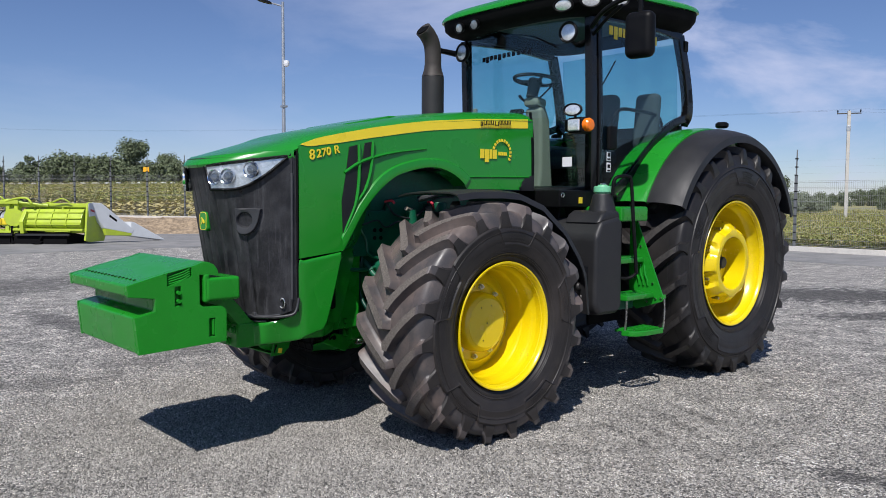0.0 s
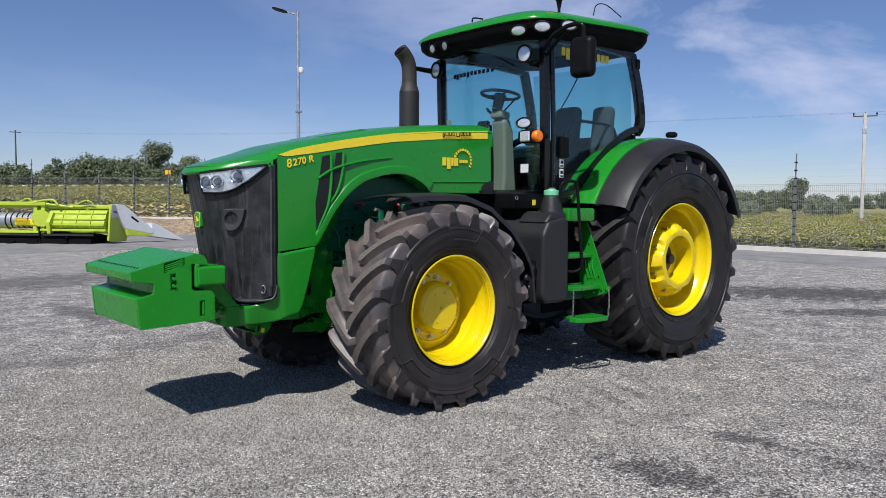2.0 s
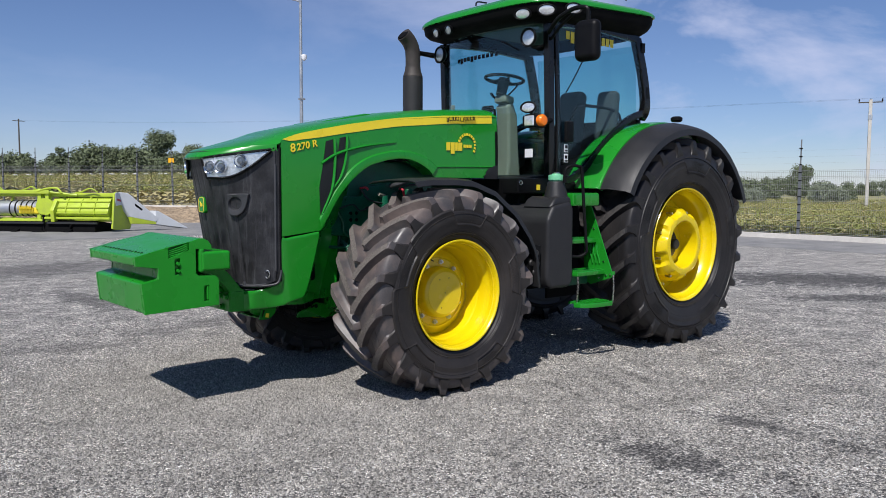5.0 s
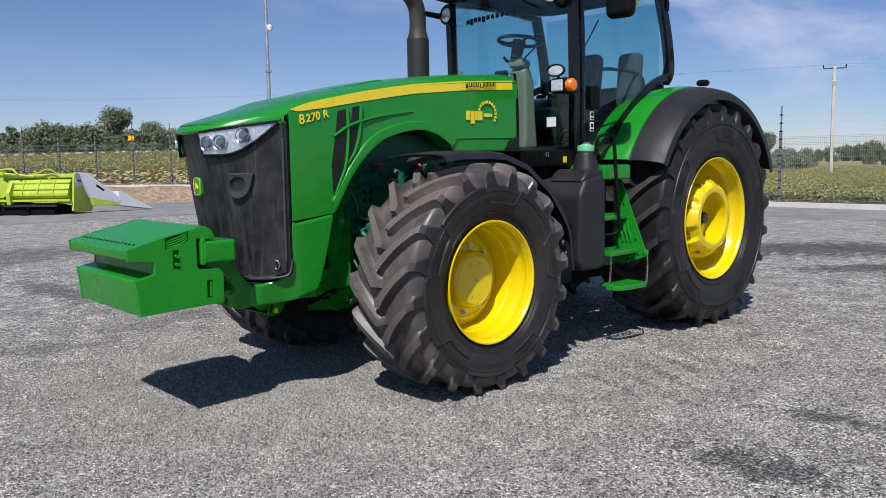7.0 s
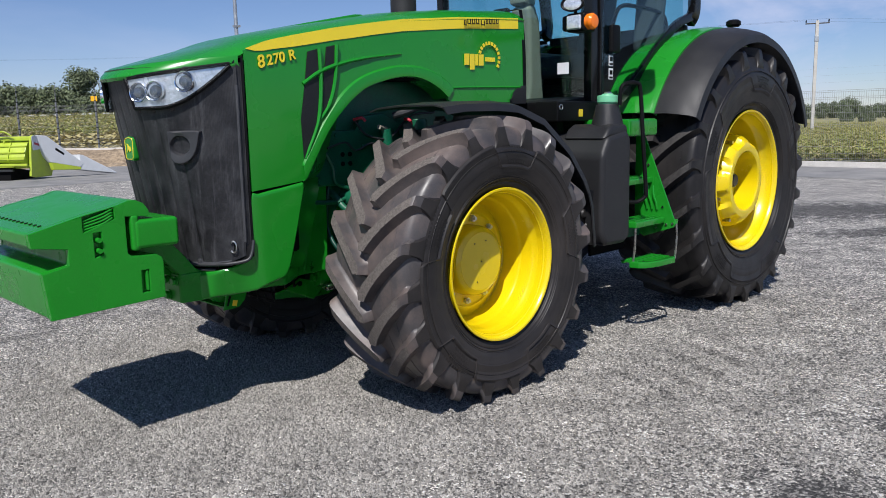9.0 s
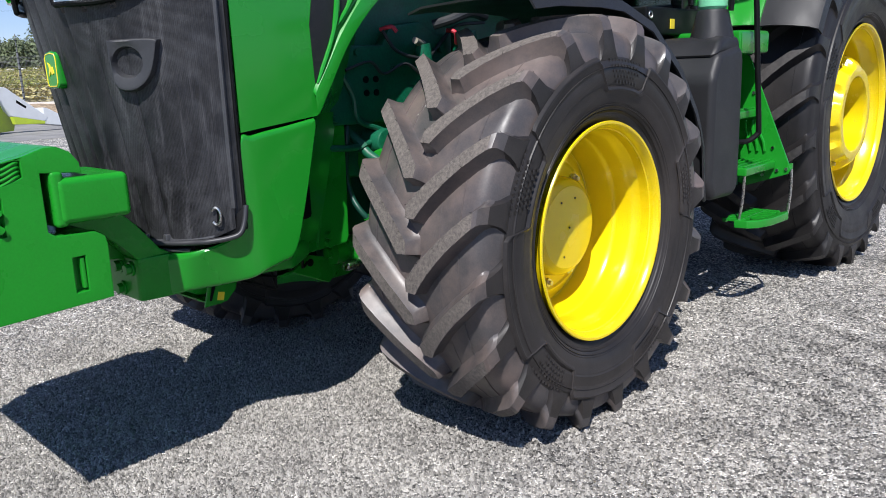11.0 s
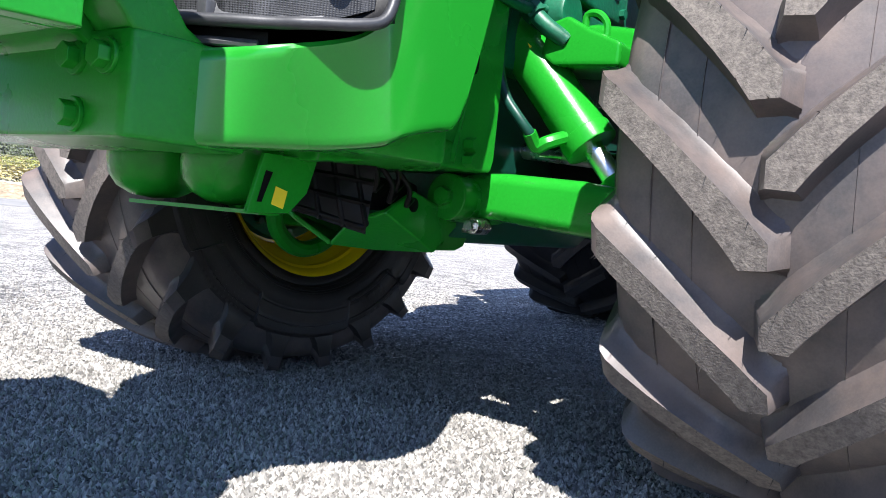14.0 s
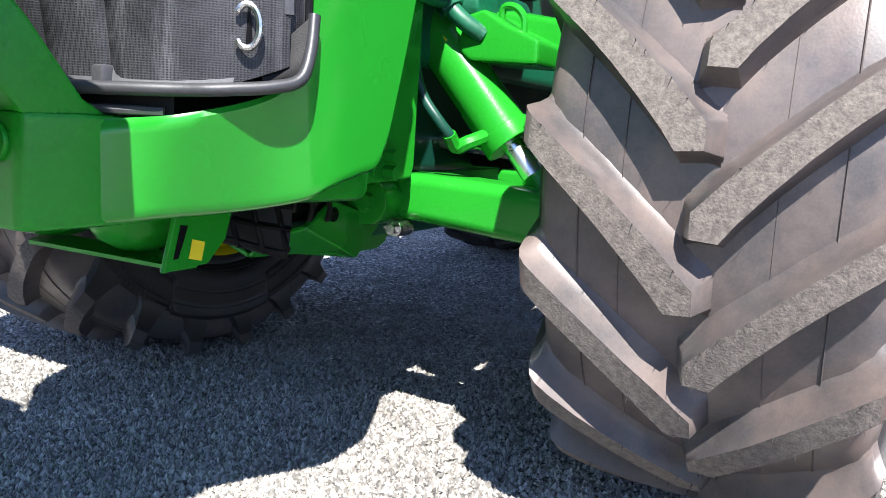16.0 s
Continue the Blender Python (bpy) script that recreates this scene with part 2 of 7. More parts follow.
GRILLE = grille_mat()
VENT = mat("black_vent_mesh", (0.01, 0.01, 0.011), 0.5, var=0.3, scale=60, bump=0.5, bscale=400)
LATCH = mat("dark_grey_moulding", (0.03, 0.031, 0.034), 0.45, var=0.12, bump=0.08)
RIM_GREY = mat("grey_moulded_rim", (0.055, 0.056, 0.06), 0.4, var=0.15, scale=12, bump=0.06, spec=0.45)
BOWL = mat("silvered_bowl", (0.7, 0.73, 0.76), 0.2, metal=0.6, var=0.3, scale=14, bump=0.35, bscale=45)
BULB = mat("projector_glass", (0.2, 0.22, 0.24), 0.05, metal=0.6, var=0.3, scale=30)


def glass_mat(name, tint, gloss=1.0):
    m = bpy.data.materials.new(name)
    m.use_nodes = True
    n, l = m.node_tree.nodes, m.node_tree.links
    n.clear()
    out = n.new("ShaderNodeOutputMaterial")
    tr = n.new("ShaderNodeBsdfTransparent")
    tr.inputs["Color"].default_value = (*tint, 1)
    gl = n.new("ShaderNodeBsdfGlossy")
    gl.inputs["Roughness"].default_value = 0.02
    lw = n.new("ShaderNodeLayerWeight")
    lw.inputs["Blend"].default_value = 0.5
    pw = n.new("ShaderNodeMath")
    pw.operation = "POWER"
    pw.inputs[1].default_value = 4.5
    l.new(lw.outputs["Facing"], pw.inputs[0])
    fr = n.new("ShaderNodeMapRange")
    fr.inputs["To Min"].default_value = 0.04 * gloss
    l.new(pw.outputs[0], fr.inputs["Value"])
    mx = n.new("ShaderNodeMixShader")
    l.new(fr.outputs["Result"], mx.inputs[0])
    l.new(tr.outputs[0], mx.inputs[1])
    l.new(gl.outputs[0], mx.inputs[2])
    l.new(mx.outputs[0], out.inputs["Surface"])
    return m


GLASS = glass_mat("tinted_cab_glass", (0.745, 0.905, 0.905))
CLEAR = glass_mat("clear_lamp_cover", (0.93, 0.95, 0.96))


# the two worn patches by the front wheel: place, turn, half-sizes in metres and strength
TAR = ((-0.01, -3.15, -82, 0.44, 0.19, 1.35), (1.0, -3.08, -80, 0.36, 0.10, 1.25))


def ground_mat():
    """Loose grey gravel thinning out to dark tar-bound patches, lighter where it is driven clean; shade is painted in
    at the front wheel.
    """
    m = bpy.data.materials.new("gravel_ground")
    m.use_nodes = True
    n, l = m.node_tree.nodes, m.node_tree.links
    b = n["Principled BSDF"]
    b.inputs["Roughness"].default_value = 0.9
    tc = n.new("ShaderNodeTexCoord")
    v = n.new("ShaderNodeTexVoronoi")
    v.inputs["Scale"].default_value = 78
    v2 = n.new("ShaderNodeTexVoronoi")
    v2.inputs["Scale"].default_value = 160
    big = n.new("ShaderNodeTexNoise")
    big.inputs["Scale"].default_value, big.inputs["Detail"].default_value, big.inputs["Roughness"].default_value = 0.55, 8, 0.62
    mp = n.new("ShaderNodeMapping")
    mp.inputs["Scale"].default_value = (0.45, 1.5, 1)
    mp.inputs["Rotation"].default_value = (0, 0, 0.75)
    mid = n.new("ShaderNodeTexNoise")
    mid.inputs["Scale"].default_value, mid.inputs["Detail"].default_value, mid.inputs["Roughness"].default_value = 7, 8, 0.72
    for t_ in (v, v2):
        l.new(tc.outputs["Object"], t_.inputs["Vector"])
    l.new(tc.outputs["Object"], mp.inputs["Vector"])
    l.new(mp.outputs["Vector"], mid.inputs["Vector"])
    l.new(mp.outputs["Vector"], big.inputs["Vector"])
    hsv = n.new("ShaderNodeRGBToBW")
    l.new(v.outputs["Color"], hsv.inputs[0])
    r1 = n.new("ShaderNodeValToRGB")
    e = r1.color_ramp.elements
    e[0].position, e[0].color = 0.33, (0.125, 0.119, 0.11, 1)
    e[1].position, e[1].color = 0.67, (0.71, 0.67, 0.612, 1)
    l.new(hsv.outputs[0], r1.inputs[0])
    r2 = n.new("ShaderNodeMapRange")
    r2.inputs["From Min"].default_value, r2.inputs["From Max"].default_value = 0.60, 0.70
    l.new(big.outputs["Fac"], r2.inputs["Value"])
    mid2 = n.new("ShaderNodeMapRange")
    mid2.inputs["From Min"].default_value, mid2.inputs["From Max"].default_value = 0.46, 0.6
    l.new(mid.outputs["Fac"], mid2.inputs["Value"])
    mm = n.new("ShaderNodeMath")
    mm.operation = "MULTIPLY"
    l.new(r2.outputs["Result"], mm.inputs[0])
    l.new(mid2.outputs["Result"], mm.inputs[1])
    # bare tar-dark patches: place, turn and half-sizes in metres; the fourth and fifth paint in shade at the front
    # wheel
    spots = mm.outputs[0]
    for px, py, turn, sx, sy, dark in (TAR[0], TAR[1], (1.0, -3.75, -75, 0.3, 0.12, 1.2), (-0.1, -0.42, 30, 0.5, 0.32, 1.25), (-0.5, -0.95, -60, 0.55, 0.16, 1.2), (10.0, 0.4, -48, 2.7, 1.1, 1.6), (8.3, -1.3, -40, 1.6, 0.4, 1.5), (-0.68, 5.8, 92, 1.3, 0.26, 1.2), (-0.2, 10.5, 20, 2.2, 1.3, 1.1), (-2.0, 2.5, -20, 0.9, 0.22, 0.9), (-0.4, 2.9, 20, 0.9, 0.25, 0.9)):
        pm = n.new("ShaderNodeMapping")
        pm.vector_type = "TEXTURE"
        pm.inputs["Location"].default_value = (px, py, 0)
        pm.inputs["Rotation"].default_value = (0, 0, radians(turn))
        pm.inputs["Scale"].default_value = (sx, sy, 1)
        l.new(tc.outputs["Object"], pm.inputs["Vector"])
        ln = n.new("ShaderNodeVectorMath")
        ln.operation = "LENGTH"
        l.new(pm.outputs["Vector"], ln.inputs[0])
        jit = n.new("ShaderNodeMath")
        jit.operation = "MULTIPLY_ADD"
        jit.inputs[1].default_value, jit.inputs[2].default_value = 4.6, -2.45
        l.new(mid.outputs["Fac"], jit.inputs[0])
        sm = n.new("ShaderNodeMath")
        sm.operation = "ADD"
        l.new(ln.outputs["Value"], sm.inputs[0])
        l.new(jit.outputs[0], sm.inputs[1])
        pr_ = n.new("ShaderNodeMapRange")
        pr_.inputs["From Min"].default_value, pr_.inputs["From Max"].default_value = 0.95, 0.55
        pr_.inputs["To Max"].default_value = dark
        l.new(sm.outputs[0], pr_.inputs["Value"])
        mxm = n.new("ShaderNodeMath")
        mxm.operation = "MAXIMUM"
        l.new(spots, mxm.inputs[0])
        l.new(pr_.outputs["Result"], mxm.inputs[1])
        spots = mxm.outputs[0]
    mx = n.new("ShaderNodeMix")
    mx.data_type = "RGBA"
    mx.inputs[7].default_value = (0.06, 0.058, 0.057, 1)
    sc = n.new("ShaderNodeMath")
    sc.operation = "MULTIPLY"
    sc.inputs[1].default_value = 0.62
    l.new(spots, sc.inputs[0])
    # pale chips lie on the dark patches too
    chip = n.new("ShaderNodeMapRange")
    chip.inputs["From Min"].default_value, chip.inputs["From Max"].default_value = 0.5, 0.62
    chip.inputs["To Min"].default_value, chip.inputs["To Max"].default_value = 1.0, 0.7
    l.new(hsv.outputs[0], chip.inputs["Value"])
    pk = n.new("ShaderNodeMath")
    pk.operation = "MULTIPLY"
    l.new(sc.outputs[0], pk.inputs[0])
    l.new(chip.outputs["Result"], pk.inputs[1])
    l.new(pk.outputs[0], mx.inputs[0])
    # cloudy unevenness of the spread stone
    cl = n.new("ShaderNodeTexNoise")
    cl.inputs["Scale"].default_value, cl.inputs["Detail"].default_value, cl.inputs["Roughness"].default_value = 1.9, 11, 0.8
    l.new(tc.outputs["Object"], cl.inputs["Vector"])
    cr = n.new("ShaderNodeMapRange")
    cr.inputs["From Min"].default_value, cr.inputs["From Max"].default_value = 0.35, 0.65
    cr.inputs["To Min"].default_value, cr.inputs["To Max"].default_value = 0.72, 1.32
    l.new(cl.outputs["Fac"], cr.inputs["Value"])
    # blotches a hand to a pace wide, drawn out along the drive
    bl = n.new("ShaderNodeTexNoise")
    bl.inputs["Scale"].default_value, bl.inputs["Detail"].default_value, bl.inputs["Roughness"].default_value = 3.2, 9, 0.72
    l.new(tc.outputs["Object"], bl.inputs["Vector"])
    br = n.new("ShaderNodeMapRange")
    br.inputs["From Min"].default_value, br.inputs["From Max"].default_value = 0.36, 0.64
    br.inputs["To Min"].default_value, br.inputs["To Max"].default_value = 0.72, 1.42
    l.new(bl.outputs["Fac"], br.inputs["Value"])
    # prints of the lugs where the wheels rolled in
    wv = n.new("ShaderNodeTexWave")
    wv.inputs["Scale"].default_value, wv.inputs["Distortion"].default_value, wv.inputs["Detail"].default_value, wv.inputs["Detail Scale"].default_value = 1.25, 2.2, 3.0, 2.5
    wt = n.new("ShaderNodeMapping")
    wt.inputs["Rotation"].default_value = (0, 0, 0.45)
    l.new(tc.outputs["Object"], wt.inputs["Vector"])
    l.new(wt.outputs["Vector"], wv.inputs["Vector"])
    wm = n.new("ShaderNodeMapping")
    wm.vector_type = "TEXTURE"
    wm.inputs["Location"].default_value, wm.inputs["Scale"].default_value = (1.15, -1.75, 0), (1.1, 0.42, 1)
    l.new(tc.outputs["Object"], wm.inputs["Vector"])
    wl_ = n.new("ShaderNodeVectorMath")
    wl_.operation = "LENGTH"
    l.new(wm.outputs["Vector"], wl_.inputs[0])
    wk = n.new("ShaderNodeMapRange")
    wk.inputs["From Min"].default_value, wk.inputs["From Max"].default_value = 1.0, 0.5
    wk.inputs["To Max"].default_value = 0.58
    l.new(wl_.outputs["Value"], wk.inputs["Value"])
    wd = n.new("ShaderNodeMapRange")
    wd.inputs["From Min"].default_value, wd.inputs["From Max"].default_value = 0.55, 0.9
    l.new(wv.outputs["Fac"], wd.inputs["Value"])
    wx = n.new("ShaderNodeMath")
    wx.operation = "MULTIPLY"
    l.new(wk.outputs["Result"], wx.inputs[0])
    l.new(wd.outputs["Result"], wx.inputs[1])
    wi = n.new("ShaderNodeMath")
    wi.operation = "SUBTRACT"
    wi.inputs[0].default_value = 1.0
    l.new(wx.outputs[0], wi.inputs[1])
    wb = n.new("ShaderNodeMath")
    wb.operation = "MULTIPLY"
    l.new(br.outputs["Result"], wb.inputs[0])
    l.new(wi.outputs[0], wb.inputs[1])
    bm_ = n.new("ShaderNodeMath")
    bm_.operation = "MULTIPLY"
    l.new(cr.outputs["Result"], bm_.inputs[0])
    l.new(wb.outputs[0], bm_.inputs[1])
    # clusters of coarser stones
    ck = n.new("ShaderNodeTexVoronoi")
    ck.inputs["Scale"].default_value = 44
    l.new(tc.outputs["Object"], ck.inputs["Vector"])
    cb = n.new("ShaderNodeRGBToBW")
    l.new(ck.outputs["Color"], cb.inputs[0])
    cq = n.new("ShaderNodeMapRange")
    cq.inputs["From Min"].default_value, cq.inputs["From Max"].default_value = 0.25, 0.75
    cq.inputs["To Min"].default_value, cq.inputs["To Max"].default_value = 0.80, 1.38
    l.new(cb.outputs[0], cq.inputs["Value"])
    cz = n.new("ShaderNodeMath")
    cz.operation = "MULTIPLY"
    l.new(bm_.outputs[0], cz.inputs[0])
    l.new(cq.outputs["Result"], cz.inputs[1])
    # single light and dark chips
    fb = n.new("ShaderNodeRGBToBW")
    l.new(v2.outputs["Color"], fb.inputs[0])
    fr = n.new("ShaderNodeMapRange")
    fr.inputs["From Min"].default_value, fr.inputs["From Max"].default_value = 0.25, 0.75
    fr.inputs["To Min"].default_value, fr.inputs["To Max"].default_value = 0.64, 1.38
    l.new(fb.outputs[0], fr.inputs["Value"])
    fm = n.new("ShaderNodeMath")
    fm.operation = "MULTIPLY"
    l.new(cz.outputs[0], fm.inputs[0])
    l.new(fr.outputs["Result"], fm.inputs[1])
    cs = n.new("ShaderNodeVectorMath")
    cs.operation = "SCALE"
    l.new(r1.outputs["Color"], cs.inputs[0])
    l.new(fm.outputs[0], cs.inputs["Scale"])
    l.new(cs.outputs["Vector"], mx.inputs[6])
    l.new(mx.outputs[2], b.inputs["Base Color"])
    bp = n.new("ShaderNodeBump")
    bp.inputs["Strength"].default_value, bp.inputs["Distance"].default_value = 1.0, 0.02
    bp.invert = True
    ad = n.new("ShaderNodeMath")
    ad.operation = "ADD"
    l.new(v.outputs["Distance"], ad.inputs[0])
    l.new(v2.outputs["Distance"], ad.inputs[1])
    l.new(ad.outputs[0], bp.inputs["Height"])
    l.new(bp.outputs["Normal"], b.inputs["Normal"])
    return m


GRAVEL = ground_mat()
ASPHALT = mat("worn_asphalt", (0.2, 0.197, 0.192), 0.9, var=0.4, scale=1.6, bump=0.5, bscale=60, dirt=((0.33, 0.315, 0.29), 0.7, 0.7))
SOIL = mat("dry_earth_bank", (0.33, 0.25, 0.165), 0.95, var=0.5, scale=5, bump=1.0, bscale=9, dirt=((0.15, 0.11, 0.07), 0.7, 4))
FIELD = mat("field_soil_and_stubble", (0.30, 0.27, 0.12), 0.95, var=0.35, scale=0.15, bump=0.6, bscale=3, dirt=((0.19, 0.22, 0.08), 0.8, 0.08))

# ---- mesh helpers ----
def smooth(bm, angle=35.0):
    bm.normal_update()
    for f in bm.faces:
        f.smooth = True
    for e in bm.edges:
        if len(e.link_faces) == 2 and e.calc_face_angle(0.0) > radians(angle):
            e.smooth = False


def part(name, bm, material, parent=None, label="", angle=35.0):
    """Links a bmesh as ONE mesh object under a thing or a part."""
    smooth(bm, angle)
    me = bpy.data.meshes.new(name)
    bm.to_mesh(me)
    bm.free()
    for mt in (material if isinstance(material, (list, tuple)) else [material]):
        me.materials.append(mt)
    ob = new(name, me)
    ob.parent = parent
    if len(me.polygons) < 20000:
        wn_ = ob.modifiers.new("flat_faces", "WEIGHTED_NORMAL")
        wn_.keep_sharp = True
    if label:
        tagged(ob, label)
    return ob


def empty(name, label, category, place=(0, 0, 0), group="", parent=None):
    ob = new(name)
    ob.empty_display_size = 0.1
    ob.location = place
    ob.parent = parent
    return tagged(ob, label, category, group)


def bevel(bm, w, seg=2, geom=None):
    es = geom or [e for e in bm.edges if len(e.link_faces) == 2 and e.calc_face_angle(0) > 0.5]
    if w and es:
        bmesh.ops.bevel(bm, geom=es, offset=w, segments=seg, affect="EDGES", profile=0.5, clamp_overlap=True)
    return bm


def box(x0, x1, y0, y1, z0, z1, bev=0.0, bm=None, rot=None, seg=2):
    x0, x1, y0, y1, z0, z1 = min(x0, x1), max(x0, x1), min(y0, y1), max(y0, y1), min(z0, z1), max(z0, z1)
    b2 = bmesh.new()
    bmesh.ops.create_cube(b2, size=1)
    for v in b2.verts:
        v.co = Vector((x0 + (v.co.x + 0.5) * (x1 - x0), y0 + (v.co.y + 0.5) * (y1 - y0), z0 + (v.co.z + 0.5) * (z1 - z0)))
    bevel(b2, bev, seg)
    if rot:
        c = Vector(((x0 + x1) / 2, (y0 + y1) / 2, (z0 + z1) / 2))
        bmesh.ops.rotate(b2, verts=b2.verts, cent=c, matrix=Euler([radians(a) for a in rot]).to_matrix())
    return join(bm, b2)


def join(bm, b2):
    if bm is None:
        return b2
    me = bpy.data.meshes.new("tmp")
    b2.to_mesh(me)
    b2.free()
    bm.from_mesh(me)
    bpy.data.meshes.remove(me)
    return bm


def prism(pts, axis, a, b, bev=0.0, bm=None, seg=2):
    """A flat outline drawn out along an axis from a to b: pts are (x, z) for y, (x, y) for z, (y, z) for x."""
    b2 = bmesh.new()
    put = {"y": lambda p, d: (p[0], d, p[1]), "z": lambda p, d: (p[0], p[1], d), "x": lambda p, d: (d, p[0], p[1])}[axis]
    lo = [b2.verts.new(put(p, a)) for p in pts]
    hi = [b2.verts.new(put(p, b)) for p in pts]
    b2.faces.new(lo)
    b2.faces.new(hi[::-1])
    for i in range(len(pts)):
        j = (i + 1) % len(pts)
        b2.faces.new((lo[i], hi[i], hi[j], lo[j]))
    bmesh.ops.recalc_face_normals(b2, faces=b2.faces)
    bevel(b2, bev, seg)
    return join(bm, b2)


def cyl(p0, p1, r0, r1=None, seg=20, bm=None, cap=True, bev=0.0):
    r1 = r0 if r1 is None else r1
    p0, p1 = Vector(p0), Vector(p1)
    b2 = bmesh.new()
    bmesh.ops.create_cone(b2, cap_ends=cap, segments=seg, radius1=r0, radius2=r1, depth=(p1 - p0).length)
    if bev:
        bevel(b2, bev, 2, [e for e in b2.edges if len(e.link_faces) == 2 and e.calc_face_angle(0) > 1.0])
    m = Matrix.Translation((p0 + p1) / 2) @ (p1 - p0).to_track_quat("Z", "Y").to_matrix().to_4x4()
    bmesh.ops.transform(b2, matrix=m, verts=b2.verts)
    return join(bm, b2)


def curve_points(pts, n):
    """Points along a smooth curve through pts."""
    pts = [Vector(p) for p in pts]
    ext = [2 * pts[0] - pts[1]] + pts + [2 * pts[-1] - pts[-2]]
    out = []
    for i in range(len(pts) - 1):
        a, b, c, d = ext[i:i + 4]
        for k in range(n):
            t = k / n
            out.append(0.5 * ((2 * b) + (c - a) * t + (2 * a - 5 * b + 4 * c - d) * t * t + (3 * b - a - 3 * c + d) * t ** 3))
    return out + [pts[-1]]


def tube(pts, r, seg=10, n=6, bm=None, round_path=True):
    """A round bar or hose along pts; r is a number or one radius a point."""
    path = curve_points(pts, n) if round_path else [Vector(p) for p in pts]
    b2 = bmesh.new()
    rings, up = [], Vector((0, 0, 1))
    for i, p in enumerate(path):
        d = (path[min(i + 1, len(path) - 1)] - path[max(i - 1, 0)]).normalized()
        if abs(d.dot(up)) > 0.95:
            up = Vector((1, 0, 0)) if abs(d.x) < 0.9 else Vector((0, 1, 0))
        s = d.cross(up).normalized()
        up = s.cross(d).normalized()
        rr = r if not isinstance(r, (list, tuple)) else r[min(i * (len(r) - 1) // max(1, len(path) - 1), len(r) - 1)]
        rings.append([b2.verts.new(p + rr * (math.cos(a) * s + math.sin(a) * up)) for a in (2 * math.pi * k / seg for k in range(seg))])
    for a, b in zip(rings, rings[1:]):
        for k in range(seg):
            b2.faces.new((a[k], a[(k + 1) % seg], b[(k + 1) % seg], b[k]))
    b2.faces.new(rings[0][::-1])
    b2.faces.new(rings[-1])
    bmesh.ops.recalc_face_normals(b2, faces=b2.faces)
    return join(bm, b2)


def lathe(prof, seg=64, axis="y", cent=(0, 0, 0), bm=None, closed=False):
    """Turns (radius, place along the axis) round an axis through cent."""
    b2 = bmesh.new()
    rings = []
    for r, h in prof:
        ring = []
        for k in range(seg if r > 1e-6 else 1):
            a = 2 * math.pi * k / seg
            c, s = r * math.cos(a), r * math.sin(a)
            p = {"y": (c, h, s), "z": (c, s, h), "x": (h, c, s)}[axis]
            ring.append(b2.verts.new(Vector(p) + Vector(cent)))
        rings.append(ring)
    pairs = list(zip(rings, rings[1:])) + ([(rings[-1], rings[0])] if closed else [])
    for a, b in pairs:
        for k in range(seg):
            q = (k + 1) % seg
            vs = [a[k % len(a)], a[q % len(a)], b[q % len(b)], b[k % len(b)]]
            vs = [v for i, v in enumerate(vs) if v not in vs[:i]]
            if len(vs) > 2:
                b2.faces.new(vs)
    bmesh.ops.recalc_face_normals(b2, faces=b2.faces)
    return join(bm, b2)


def grid(fn, nu, nv, bm=None, thick=0.0):
    """A sheet fn(u, v), u and v from 0 to 1; thick gives it a back."""
    b2 = bmesh.new()
    vs = [[b2.verts.new(fn(i / nu, j / nv)) for j in range(nv + 1)] for i in range(nu + 1)]
    for i in range(nu):
        for j in range(nv):
            q = (vs[i][j], vs[i + 1][j], vs[i + 1][j + 1], vs[i][j + 1])
            if len({tuple(round(c, 6) for c in v.co) for v in q}) > 2:
                b2.faces.new(q)
    if thick:
        b2.normal_update()
        bmesh.ops.solidify(b2, geom=b2.faces, thickness=thick)
    return join(bm, b2)


def bolts(places, way, r, h, bm=None):
    for p in places:
        bm = cyl(p, Vector(p) + Vector(way) * h, r, seg=6, bm=bm)
    return bm


def repeat(name, bm, material, parent, places, label=""):
    """One small piece at each place, objects of their own on one mesh."""
    first = part(name, bm, material, parent, label)
    first.location = places[0]
    for p in places[1:]:
        ob = new(name, first.data)
        ob.parent, ob.location = parent, p
        if label:
            tagged(ob, label)
    return first


def lin(x, xs, ys):
    return float(np.interp(x, xs, ys))


def text_mesh(name, body, size, material, parent, m, depth=0.003):
    cu = bpy.data.curves.new(name, "FONT")
    cu.body, cu.size, cu.extrude, cu.space_character, cu.shear, cu.offset = body, size, depth, 1.06, 0.15, 0.0015
    tmp = bpy.data.objects.new("tmp", cu)
    me = bpy.data.meshes.new_from_object(tmp)
    bpy.data.objects.remove(tmp)
    me.materials.clear()
    me.materials.append(material)
    me.name = name
    ob = new(name, me)
    ob.parent = parent
    ob.matrix_local = m
    return ob

# ---- tractor: wheels ----
tractor = empty("tractor", "green farm tractor with yellow wheels parked on gravel", "tractor")


